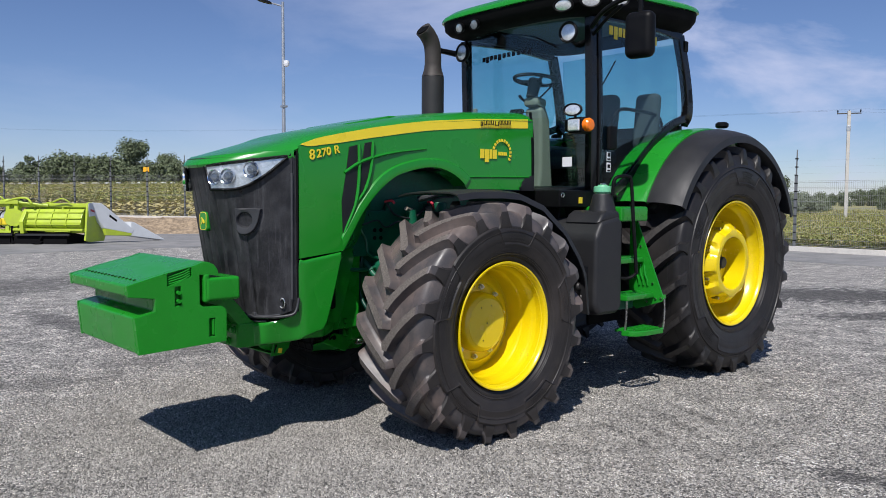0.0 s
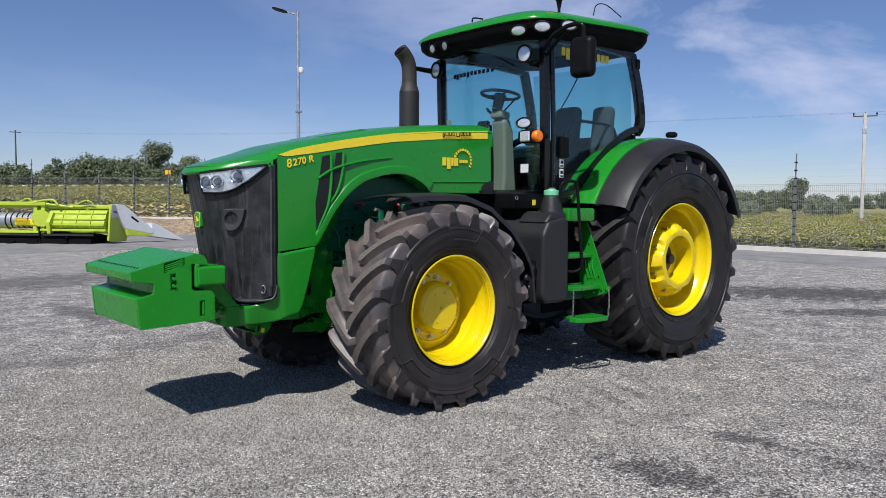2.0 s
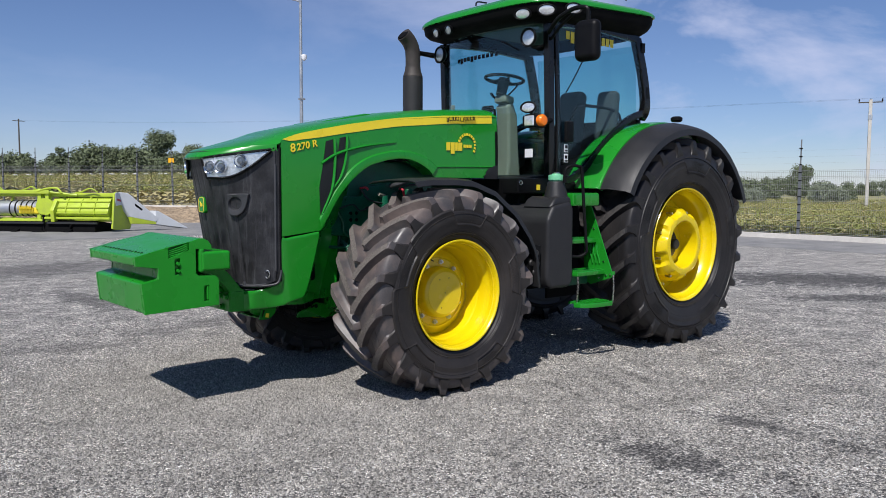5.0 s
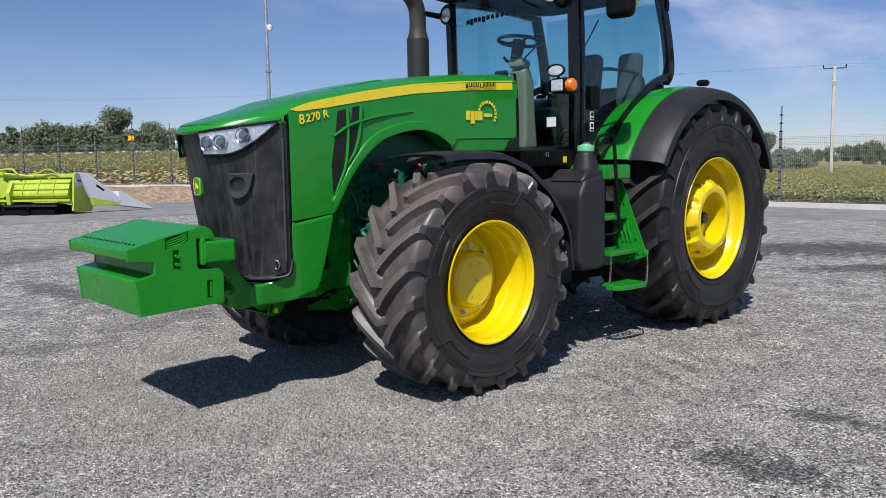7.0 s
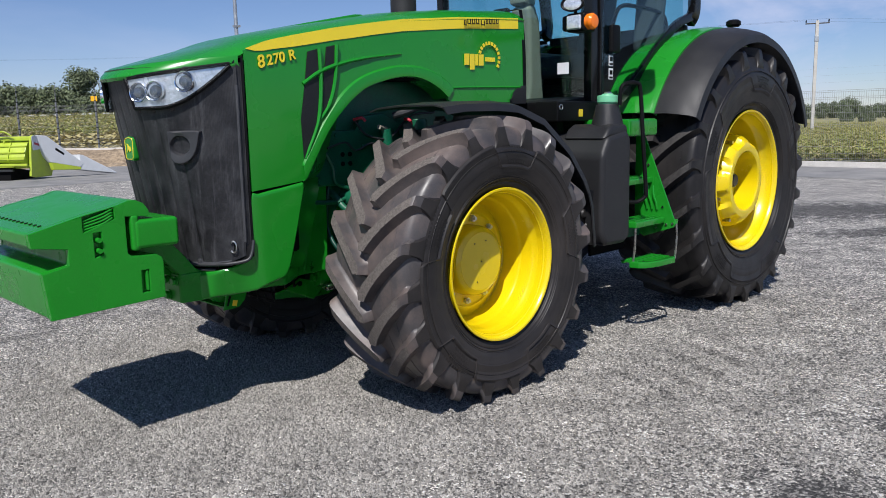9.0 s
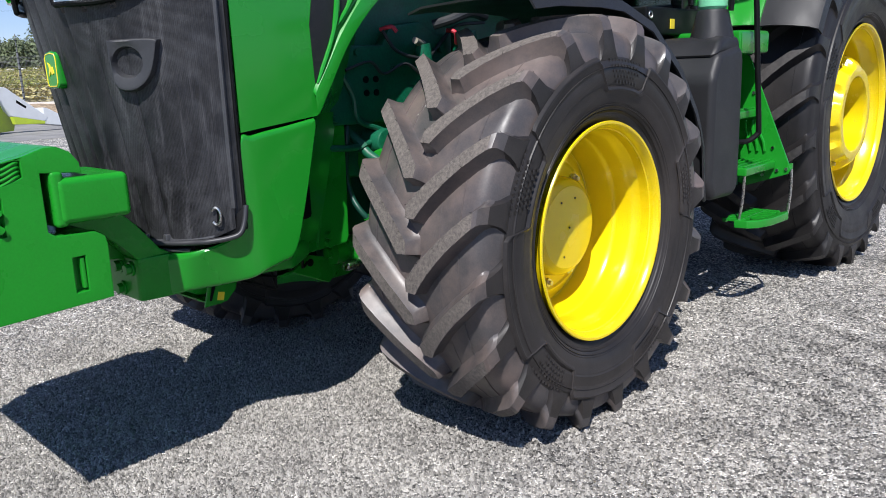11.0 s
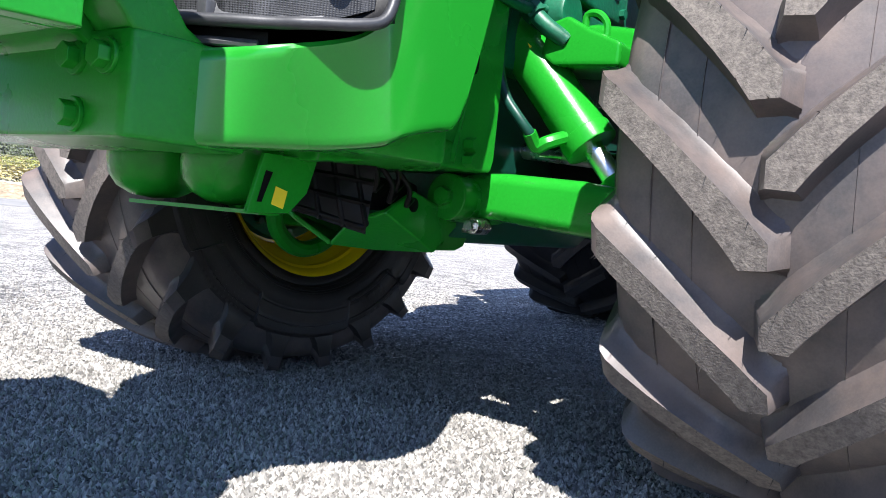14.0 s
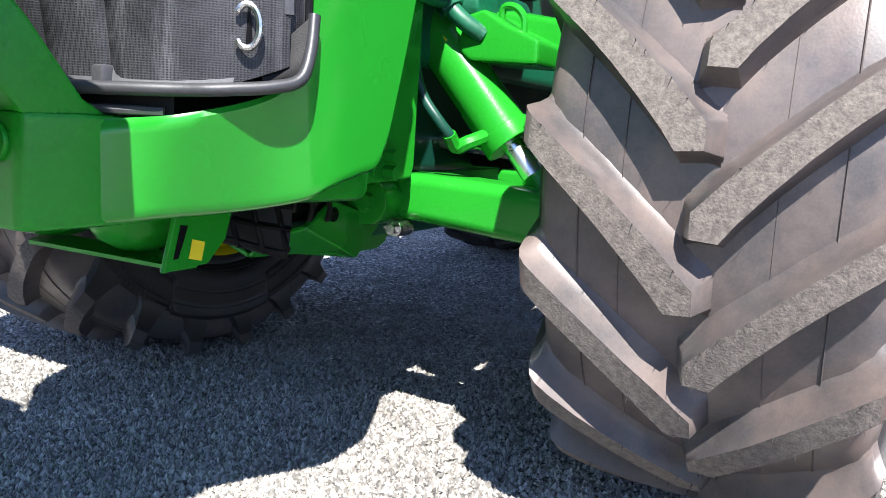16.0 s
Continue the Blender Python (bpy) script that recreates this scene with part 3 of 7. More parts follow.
# plan of a lug on a tyre of radius 0.815: share of the half-width, its two edges in degrees, drop below the crown, and where its foot meets the carcass
LUG = [(-0.018, 0.2, 3.1, 0.0, -0.018), (0.05, 0.1, 4.6, 0.0, 0.05), (0.125, 0.0, 6.4, 0.0, 0.125), (0.2, 2.2, 8.0, 0.0, 0.2), (0.333, 5.5, 10.6, 0.0, 0.333), (0.5, 9.3, 13.9, 0.001, 0.5), (0.667, 12.7, 17.0, 0.003, 0.665),
       (0.833, 15.8, 19.9, 0.007, 0.815), (0.92, 17.5, 21.3, 0.012, 0.87), (0.96, 18.3, 22.1, 0.020, 0.895), (0.982, 18.8, 22.7, 0.036, 0.915), (0.995, 19.0, 23.2, 0.065, 0.937), (1.002, 18.8, 24.0, 0.10, 0.952), (1.003, 18.2, 25.0, 0.135, 0.962),
       (0.997, 17.2, 26.4, 0.160, 0.972), (0.985, 16.4, 27.2, 0.172, 0.98)]


def tyre_mesh(R, W, rim_r, lugs, lug_h, H, noses, rubber=None, face=None, wall_rubber=None):
    """A lugged drive tyre with its axle along y, pressed flat where it stands at H under the axle.
    noses: the angle above the horizontal, at the front, of one lug's tip on the +y and the -y half."""
    hw = W / 2
    rb = R - lug_h
    half = [(rim_r - 0.012, 0.80 * hw), (rim_r + 0.012, 0.86 * hw), (rim_r + 0.03, 0.87 * hw), (rim_r + 0.045, 0.93 * hw), (rim_r + (R - rim_r) * 0.25, 0.99 * hw),
            (rim_r + (R - rim_r) * 0.34, 1.0 * hw), (rim_r + (R - rim_r) * 0.36, 1.015 * hw), (rim_r + (R - rim_r) * 0.45, 1.013 * hw), (rim_r + (R - rim_r) * 0.54, 1.006 * hw),
            (R - 0.172, 0.990 * hw), (R - 0.160, 0.972 * hw), (R - 0.135, 0.962 * hw), (R - 0.108, 0.945 * hw), (R - 0.085, 0.912 * hw), (rb - 0.012, 0.86 * hw), (rb - 0.004, 0.77 * hw), (rb, 0.55 * hw), (rb + 0.004, 0.25 * hw), (rb + 0.005, 0.0)]
    prof = half + [(r, -y) for r, y in half[-2::-1]]
    bm = lathe(prof, seg=120)
    for f in bm.faces:
        c = f.calc_center_median()
        f.material_index = 2 if math.hypot(c.x, c.z) < R - 0.15 else 0
    # lugs: a bent bar from the centre line out over the shoulder; its upper flank runs out in a wide fillet
    crown = sorted(((y, r) for r, y in half if r > R - 0.175))
    wall_y, wall_r = [y for y, r in crown], [r for y, r in crown]
    pitch = 360.0 / lugs
    shrink = 0.815 / R
    hairs = random.Random(lugs)
    flank = [(-0.020, 1.0), (-0.008, 0.62), (-0.003, 0.22), (0.0, 0.0), (0.0, 0.0), (0.006, 0.22), (0.015, 0.55), (0.028, 0.84), (0.046, 1.0)]
    for side in (-1, 1):
        for k in range(lugs):
            a0 = (noses[0] if side > 0 else noses[1]) + pitch * k
            rows = []
            for i, (q, lo, up, drop, foot) in enumerate([(LUG[0][0] - 0.075, LUG[0][1] - 0.5, LUG[0][2] + 0.5, None, LUG[0][0] - 0.075)] + LUG):
                turned = min(1.0, max(0.0, ((drop or 0.0) - 0.014) / 0.07))
                row = []
                for j, (away, deep) in enumerate(flank):
                    deep = 1.0 if drop is None else deep
                    ang = math.pi - radians(a0 + (lo if j < 4 else up) * shrink) - away * (1 - 0.45 * turned) / R
                    top = R - (drop or 0.0)
                    rad = top + (lin(abs(hw * foot), wall_y, wall_r) - 0.005 - top) * deep
                    y = side * hw * (q + (foot - q) * deep)
                    row.append(bm.verts.new((rad * math.cos(ang), y, rad * math.sin(ang))))
                rows.append(row)
            for i, (a, b) in enumerate(zip(rows, rows[1:])):
                drop = LUG[i][3]
                for j in range(8):
                    f = bm.faces.new((a[j], b[j], b[j + 1], a[j + 1]) if side > 0 else (a[j], a[j + 1], b[j + 1], b[j]))
                    f.material_index = 1 if j == 3 and 0 < i and drop < 0.02 else (2 if drop > 0.08 else 0)
            # moulding hairs along the lug's edges
            for i in range(1, len(rows) - 6):
                for j in (3, 4):
                    if hairs.random() < 0.6:
                        p = rows[i][j].co.lerp(rows[i + 1][j].co, hairs.random())
                        out = Vector((p.x, 0, p.z)).normalized()
                        tip = p + out * hairs.uniform(0.008, 0.016) + Vector((hairs.uniform(-0.004, 0.004), hairs.uniform(-0.004, 0.004), hairs.uniform(-0.004, 0.004)))
                        ax = out.cross(Vector((0, 1, 0))) * 0.001
                        f = bm.faces.new([bm.verts.new(q) for q in (p - ax, p + ax, tip)])
                        f.material_index = 2
                        f = bm.faces.new([bm.verts.new(q) for q in (p - Vector((0, 0.001, 0)), p + Vector((0, 0.001, 0)), tip)])
                        f.material_index = 2
            bm.faces.new(rows[-1][::-1] if side > 0 else rows[-1])
    # fine mould lines round the channels
    for y0, r0 in ((-0.64, 0.0), (-0.36, 0.002), (0.42, 0.002), (0.66, 0.0)):
        ring = []
        for q in range(120):
            aa = 2 * math.pi * q / 120
            ring.append([bm.verts.new(((rb + r0 + h) * math.cos(aa), y0 * hw + dy, (rb + r0 + h) * math.sin(aa))) for dy, h in ((-0.0016, -0.001), (0.0, 0.0018), (0.0016, -0.001))])
        for q in range(120):
            p, s2 = ring[q], ring[(q + 1) % 120]
            for j in range(2):
                bm.faces.new((p[j], p[j + 1], s2[j + 1], s2[j]))
    # moulded pads, studs, scuff rings and the plain raised marks on both walls
    for side in (-1, 1):
        rm = rim_r + (R - rim_r) * 0.40
        wall = len(bm.faces)
        for r0, w0, h0, yw in ((R - 0.195, 0.006, 0.007, 0.985), (rim_r + 0.052, 0.005, 0.001, 0.93), (rim_r + 0.038, 0.003, 0.0, 0.90), (rim_r + 0.062, 0.003, 0.0, 0.94)):
            for q in range(96):
                a1, a2 = 2 * math.pi * q / 96, 2 * math.pi * (q + 1) / 96
                v = [bm.verts.new((r * math.cos(t), side * (hw * yw + y), r * math.sin(t))) for t in (a1, a2) for r, y in ((r0 - w0, 0.0), (r0, 0.005 + h0), (r0 + w0, 0.0))]
                bm.faces.new((v[0], v[1], v[4], v[3]))
                bm.faces.new((v[1], v[2], v[5], v[4]))
        for k in range(5):
            a = 2 * math.pi * (k + 0.16) / 5
            # a pad of small studs
            for da in range(-5, 6):
                for dr in range(5):
                    if abs(da) > 3.2 + dr * 0.45:
                        continue
                    rr = rm - 0.016 + dr * 0.0195
                    aa = a + (da + 0.5 * (dr % 2) - 0.25) * 0.036 * (0.6 / rr)
                    c = Vector((rr * math.cos(aa), side * (lin(rr, [p[0] for p in half], [p[1] for p in half]) + 0.001), rr * math.sin(aa)))
                    bmesh.ops.create_cone(bm, segments=6, radius1=0.0074, radius2=0.0032, depth=0.005, cap_ends=True,
                                          matrix=Matrix.Translation(c) @ Matrix.Rotation(side * math.pi / 2, 4, "X"))
        # a raised inner plate whose ridged outline bows out between the pads and dips in at each
        rows = []
        for q in range(240):
            aa = 2 * math.pi * q / 240
            off = abs(((aa / (2 * math.pi) * 5 - 0.16 + 0.5) % 1.0) - 0.5) * 2 * math.pi / 5
            out = min(1.0, max(0.0, (off - 0.21) / 0.08))
            out = out * out * (3 - 2 * out)
            r_out = rm - 0.034 + 0.112 * out
            r_in = rim_r + (R - rim_r) * 0.27
            ring = ((r_in, 0.986 * hw), (r_in + 0.25 * (r_out - r_in), 1.004 * hw), (r_out - 0.018, 1.015 * hw + 0.001), (r_out - 0.009, 1.015 * hw + 0.005), (r_out - 0.003, 1.015 * hw + 0.004), (r_out + 0.006, 0.998 * hw))
            rows.append([bm.verts.new((r * math.cos(aa), side * y, r * math.sin(aa))) for r, y in ring])
        for q in range(240):
            p, s2 = rows[q], rows[(q + 1) % 240]
            for j in range(5):
                bm.faces.new((p[j], p[j + 1], s2[j + 1], s2[j]))
        bm.faces.ensure_lookup_table()
        for f in bm.faces[wall:]:
            f.material_index = 2
    z0 = 0.55 * R
    for v in bm.verts:
        if v.co.z < -z0:
            k = (-v.co.z - z0) / (R - z0)
            v.co.y *= 1 + 0.035 * k
            v.co.z = -z0 - (-v.co.z - z0) * (H + 0.012 - z0) / (R - z0)
    smooth(bm, 32)
    me = bpy.data.meshes.new("tyre")
    bm.to_mesh(me)
    bm.free()
    me.materials.append(rubber or TYRE)
    me.materials.append(face or TREAD)
    me.materials.append(wall_rubber or SIDEWALL)
    return me


def wheel(name, label, place, tyre, side, kind):
    w = new(name)
    w.parent, w.location = tractor, place
    tagged(w, label)
    t = new("tyre", tyre)
    t.parent = w
    tagged(t, "black rubber tyre with deep diagonal lugs, dusty")
    s = side
    if kind == "front":
        prof = [(0.392, 0.235), (0.418, 0.262), (0.424, 0.268), (0.421, 0.274), (0.412, 0.273), (0.402, 0.262), (0.396, 0.24), (0.393, 0.2), (0.38, 0.165), (0.37, 0.15), (0.366, 0.1),
                (0.362, 0.085), (0.35, 0.07), (0.345, 0.0), (0.34, -0.03), (0.325, -0.045), (0.318, -0.06), (0.325, -0.1), (0.36, -0.13), (0.385, -0.19), (0.398, -0.24), (0.412, -0.262),
                (0.424, -0.268), (0.415, -0.25), (0.388, -0.23)]
        part("rim", lathe([(r, s * y) for r, y in prof], 96, closed=True), YELLOW, w, "deep dished yellow steel rim")
        disc = [(0.335, -0.03), (0.31, -0.015), (0.285, 0.005), (0.27, 0.008), (0.262, 0.0), (0.205, 0.0), (0.2, -0.02), (0.0, -0.02), (0.0, -0.05), (0.33, -0.06)]
        part("wheel_disc", lathe([(r, s * y) for r, y in disc], 72), YELLOW, w)
        cap = [(0.205, -0.02), (0.202, 0.045), (0.196, 0.075), (0.186, 0.088), (0.17, 0.094), (0.165, 0.1), (0.03, 0.104), (0.012, 0.1), (0.0, 0.1)]
        part("hub_cap", lathe([(r, s * y) for r, y in cap], 64), YELLOW, w, "round yellow planetary hub cover")
        ring = [2 * math.pi * (k + 0.3) / 10 for k in range(10)]
        bm = cyl((0, 0, 0), (0, s * 0.022, 0), 0.019, seg=6)
        bm = cyl((0, s * 0.02, 0), (0, s * 0.036, 0), 0.010, seg=10, bm=bm)
        repeat("wheel_bolt", bm, STEEL, w, [(0.236 * math.cos(a), 0, 0.236 * math.sin(a)) for a in ring])
        repeat("plug", cyl((0, s * 0.1, 0), (0, s * 0.104, 0), 0.0045, seg=8), DARK, w, [(0.12 * math.cos(a), 0, 0.12 * math.sin(a)) for a in (1.25, 2.05, 4.4)] + [(0, 0, 0)])
        part("valve", tube([(0.30 * math.cos(2.1), s * 0.0, 0.30 * math.sin(2.1)), (0.31 * math.cos(2.06), s * 0.06, 0.31 * math.sin(2.06)), (0.27 * math.cos(1.95), s * 0.08, 0.27 * math.sin(1.95))], 0.005, 6), DARK, w)
        part("hub", lathe([(0.31, -s * 0.062), (0.30, -s * 0.085), (0.265, -s * 0.10), (0.25, -s * 0.17), (0.19, -s * 0.20), (0.17, -s * 0.30), (0.13, -s * 0.36), (0.0, -s * 0.36)], 40), GREEN_DARK, w, "dark green hub housing")
        repeat("hub_bolt", cyl((0, -s * 0.10, 0), (0, -s * 0.125, 0), 0.014, seg=6), GREEN_DARK, w, [(0.275 * math.cos(a), 0, 0.275 * math.sin(a)) for a in (2 * math.pi * k / 12 for k in range(12))])
    else:
        prof = [(0.545, 0.28), (0.566, 0.3), (0.577, 0.305), (0.573, 0.312), (0.562, 0.31), (0.55, 0.295), (0.545, 0.27), (0.54, 0.22), (0.515, 0.19), (0.508, 0.17), (0.505, 0.08), (0.495, 0.06),
                (0.488, 0.0), (0.48, -0.03), (0.468, -0.05), (0.475, -0.1), (0.52, -0.2), (0.55, -0.28), (0.577, -0.305), (0.55, -0.28)]
        part("rim", lathe([(r, s * y) for r, y in prof], 96, closed=True), YELLOW, w, "deep yellow steel rim")
        disc = [(0.49, 0.0), (0.45, 0.02), (0.4, 0.035), (0.36, 0.035), (0.0, 0.03), (0.0, 0.0), (0.48, -0.03)]
        part("wheel_disc", lathe([(r, s * y) for r, y in disc], 72), YELLOW, w)
        # cast centre: a lobed drum with a wide bore
        bm = bmesh.new()
        rings = []
        n = 80
        for r, y, lobe in ((0.39, 0.03, 1), (0.38, 0.19, 1), (0.37, 0.215, 1), (0.342, 0.255, 0.8), (0.318, 0.278, 0.4), (0.30, 0.288, 0.1), (0.256, 0.29, 0), (0.243, 0.284, 0), (0.236, 0.26, 0), (0.225, 0.1, 0), (0.1, 0.09, 0)):
            ring = []
            for k in range(n):
                a = 2 * math.pi * k / n
                c = math.cos(8 * a)
                rr = r - 0.042 * lobe * max(0.0, min(1.0, 0.2 - 3.2 * c))
                ring.append(bm.verts.new((rr * math.cos(a), s * y, rr * math.sin(a))))
            rings.append(ring)
        for a, b in zip(rings, rings[1:]):
            for k in range(n):
                bm.faces.new((a[k], a[(k + 1) % n], b[(k + 1) % n], b[k]))
        bmesh.ops.recalc_face_normals(bm, faces=bm.faces)
        part("wheel_centre", bm, YELLOW, w, "cast yellow wheel centre with a wide bore", 40)
        part("axle", lathe([(0.0, s * 0.2), (0.045, s * 0.2), (0.055, s * 0.19), (0.06, s * 0.1), (0.1, s * 0.098), (0.14, s * 0.1), (0.16, s * 0.094)], 32), EXHAUST, w, "dark steel axle end")
        repeat("wheel_bolt", cyl((0, s * 0.03, 0), (0, s * 0.055, 0), 0.016, seg=6), STEEL, w, [(0.425 * math.cos(a), 0, 0.425 * math.sin(a)) for a in (2 * math.pi * (k + 0.5) / 10 for k in range(10))])
        repeat("clamp_bolt", cyl((0, s * 0.16, 0), (0, s * 0.225, 0), 0.014, seg=6), STEEL, w, [(0.345 * math.cos(a), 0, 0.345 * math.sin(a)) for a in (2 * math.pi * (k + 0.5) / 8 for k in range(8))])
    return w


FRONT_H, REAR_H = 0.757, 1.005
front_tyre = tyre_mesh(0.815, 0.60, 0.425, 20, 0.056, FRONT_H, (2.4, -6.9))
rear_tyre = tyre_mesh(1.075, 0.70, 0.578, 22, 0.06, REAR_H, (3.0, -5.2), REAR_WALL, TREAD_DARK, REAR_WALL)
for sgn in (-1, 1):
    wheel("front_wheel", "front wheel with a yellow dished rim and a lugged tyre", (0, sgn * 0.99, FRONT_H), front_tyre, sgn, "front")
    wheel("rear_wheel", "large rear wheel with a yellow cast centre and a lugged tyre", (3.10, sgn * 0.94, REAR_H), rear_tyre, sgn, "rear")

# ---- tractor: bonnet, grille and front weight ----
HW = 0.48                                              # half the bonnet's width


def stripe_top(x):
    return lin(x, (-1.1, -0.933, -0.754, -0.483, -0.193, 0.014, 0.5, 1.1), (1.912, 1.973, 2.013, 2.068, 2.117, 2.148, 2.197, 2.235))


def grille_x(y, z):
    """The bowed front of the grille: how far forward it stands."""
    k = min(1.0, max(0.0, (z - 0.85) / 0.95))
    u = abs(y) / HW
    return (-1.345 - 0.175 * k) + (0.235 + 0.185 * k) * u ** 2.6


def deck(x, y):
    """Height of the bonnet's top at x, y."""
    u = abs(y) / HW
    c = lin(x, (-1.1, -0.4, 0.2, 1.1), (0.055, 0.058, 0.075, 0.085))
    return stripe_top(x) + c - c * u ** 5 - 0.012 * u * u


def side_y(x, z):
    """Half-width of the bonnet's flank."""
    return HW - 0.012 * max(0.0, (z - 1.75)) / 0.4


hood = new("bonnet")
hood.parent = tractor
tagged(hood, "green bonnet with a yellow stripe along each flank")
X0, X1 = -1.07, 1.155


def arch(x):
    """Lower edge of the flank: the seam, the wheel arch and the straight part behind it."""
    return lin(x, ARCH_X, ARCH_Z)


ARCH_X = (-1.1, -0.75, -0.73, -0.676, -0.567, -0.426, -0.281, -0.1, 0.016, 0.12, 0.22, 0.31, 0.37, 0.40, 1.2)
ARCH_Z = (1.2, 1.238, 1.257, 1.343, 1.508, 1.65, 1.744, 1.793, 1.808, 1.803, 1.775, 1.73, 1.685, 1.66, 1.66)
CREASE = [(-0.75, 1.325), (-0.743, 1.345), (-0.69, 1.425), (-0.595, 1.565), (-0.46, 1.715), (-0.31, 1.808), (-0.115, 1.862), (0.016, 1.876), (0.14, 1.872), (0.26, 1.845), (0.36, 1.80), (0.43, 1.75)]


XS = sorted({X0, X1, -0.7499, 0.40, 0.401, *[X0 + (X1 - X0) * i / 66 for i in range(67)], *[-0.75 + 0.16 * (i / 8) ** 2 for i in range(9)]})
for sgn in (-1, 1):
    def flank(u, v, sgn=sgn):
        x = XS[min(len(XS) - 1, int(round(u * (len(XS) - 1))))]
        lo, hi = arch(x), stripe_top(x) - 0.012
        z = lo + (hi - lo) * v
        return Vector((x, sgn * side_y(x, z), z))
    part("side_panel", grid(flank, len(XS) - 1, 12, thick=-0.018 * sgn), GREEN, hood)

    part("corner_trim", grid(lambda u, v, sgn=sgn: Vector((lin(u, (0, 0.12, 0.35, 0.6, 1), (0.985, 1.0, 1.05, 1.09, X1 + 0.004)) + 0.012 * v * (1 - u), sgn * (side_y(X1, 1.7) + (0.001, 0.005, 0.006, 0.006, 0.005)[int(round(v * 4))]), 1.652 + (0.0, 0.35, 0.7, 0.95, 1.0)[int(round(v * 4))] * lin(u, (0, 0.12, 0.35, 0.6, 1), (0.02, 0.07, 0.105, 0.118, 0.125)))), 16, 4, thick=-0.004 * sgn), GREY_PLASTIC, hood, "dark grey corner piece")

    # moulded lip round the wheel arch
    inner = curve_points([(x, 0, z) for x, z in zip(ARCH_X[1:13], ARCH_Z[1:13])], 4)
    outer = curve_points([(x, 0, z) for x, z in CREASE], 4)
    def lipfn(u, v, sgn=sgn, inner=inner, outer=outer):
        i = int(round(u * (len(inner) - 1)))
        k, j = (1.0, 0.86, 0.4, 0.03, 0.0, -0.12)[int(round(v * 5))], int(round(v * 5))
        return inner[i].lerp(outer[i], k) + Vector((0, sgn * (HW + (0.0, 0.012, 0.016, 0.014, 0.002, -0.11)[j]), 0))
    part("arch_lip", grid(lipfn, len(inner) - 1, 5), GREEN, hood, "", 25)

    def stripe(u, v, sgn=sgn):
        x = -1.06 + 2.15 * u
        w = lin(u, (0.0, 0.02, 0.05, 0.14, 0.3, 1.0), (0.001, 0.026, 0.045, 0.061, 0.069, 0.072))
        z = stripe_top(x) - 0.006 - w * (1 - v)
        return Vector((x, sgn * (side_y(x, z) + 0.004), z))
    part("stripe", grid(stripe, 40, 2), DECAL, hood, "yellow stripe")

    # two dagger-shaped vents crossed by a bar that runs on as a crease
    v1 = [(-0.683, 1.922), (-0.618, 1.939), (-0.616, 1.829), (-0.621, 1.696), (-0.649, 1.542), (-0.740, 1.356), (-0.748, 1.564), (-0.713, 1.749)]
    v2 = [(-0.556, 1.953), (-0.500, 1.965), (-0.517, 1.788), (-0.561, 1.653), (-0.630, 1.564), (-0.594, 1.741)]
    for pts, edge in ((v1, [1, 2, 3, 4, 5]), (v2, [1, 2, 3, 4])):
        part("vent", prism(pts, "y", sgn * (HW - 0.03), sgn * (HW + 0.003)), VENT, hood, "black mesh vent")
        part("vent_rim", tube([(pts[i][0] + 0.008, sgn * (HW + 0.006), pts[i][1]) for i in edge], [0.012] * 3 + [0.009, 0.005], 8, 4), GREEN, hood)
    part("vent_bar", tube([(-0.725, sgn * (HW + 0.002), 1.752), (-0.62, sgn * (HW + 0.008), 1.815), (-0.483, sgn * (HW + 0.006), 1.862), (-0.282, sgn * (HW + 0.001), 1.905), (-0.007, sgn * (HW - 0.004), 1.941)], [0.011, 0.012, 0.012, 0.01, 0.007, 0.005], 8, 5), GREEN, hood)
    part("crease", tube([(0.32, sgn * (HW + 0.0), 1.745), (0.6, sgn * (HW + 0.001), 1.755), (1.1, sgn * (HW + 0.001), 1.762)], 0.007, 6, 4), GREEN, hood)


def top(u, v):
    x = X0 + (X1 - X0) * u
    y = HW * 0.985 * math.sin(math.pi / 2 * (2 * v - 1))
    return Vector((x, y, deck(x, y) - 0.012))


part("top_panel", grid(top, 40, 28, thick=0.02), GREEN, hood)


def nose(u, v):
    y = HW * 0.995 * math.sin(math.pi / 2 * (2 * v - 1))
    e = abs(y) / HW
    xe = grille_x(y, 1.8) - 0.045 * (1 - e ** 3)
    front = Vector((min(xe, -1.075), y, 1.79 + 0.06 * e ** 2.5))
    back = Vector((X0, y, deck(X0, y) - 0.012))
    if u < 0.12:
        return front + Vector((0.012 * (0.12 - u) / 0.12, 0, -0.02 * (0.12 - u) / 0.12))
    k = (u - 0.12) / 0.88
    p = front.lerp(back, k)
    p.z = front.z + (back.z - front.z) * (0.86 * k + 0.14 * math.sin(k * math.pi / 2)) + 0.034 * min(1.0, k * 10) * (1 - k) ** 1.5
    return p


part("nose", grid(nose, 22, 32, thick=0.012), GREEN, hood, "rounded green nose over the headlights")
part("top_scoop", prism([(-0.55, 2.04), (-0.1, 2.11), (-0.1, 2.184), (-0.16, 2.181), (-0.55, 2.10)], "y", -0.25, 0.25, 0.008), GREEN, hood)
part("scoop_slot", prism([(-0.42, 2.104), (-0.14, 2.158), (-0.14, 2.174), (-0.42, 2.115)], "y", -0.254, -0.249), DARK, hood)
part("rear_edge", grid(lambda u, v: Vector((1.13 + 0.035 * v, HW * math.cos(math.pi * u) * 1.0, 1.66 + (stripe_top(1.1) - 1.6) * min(1, 2.6 * abs(math.sin(math.pi * u))) ** 0.6)), 40, 2), BLACK, hood)
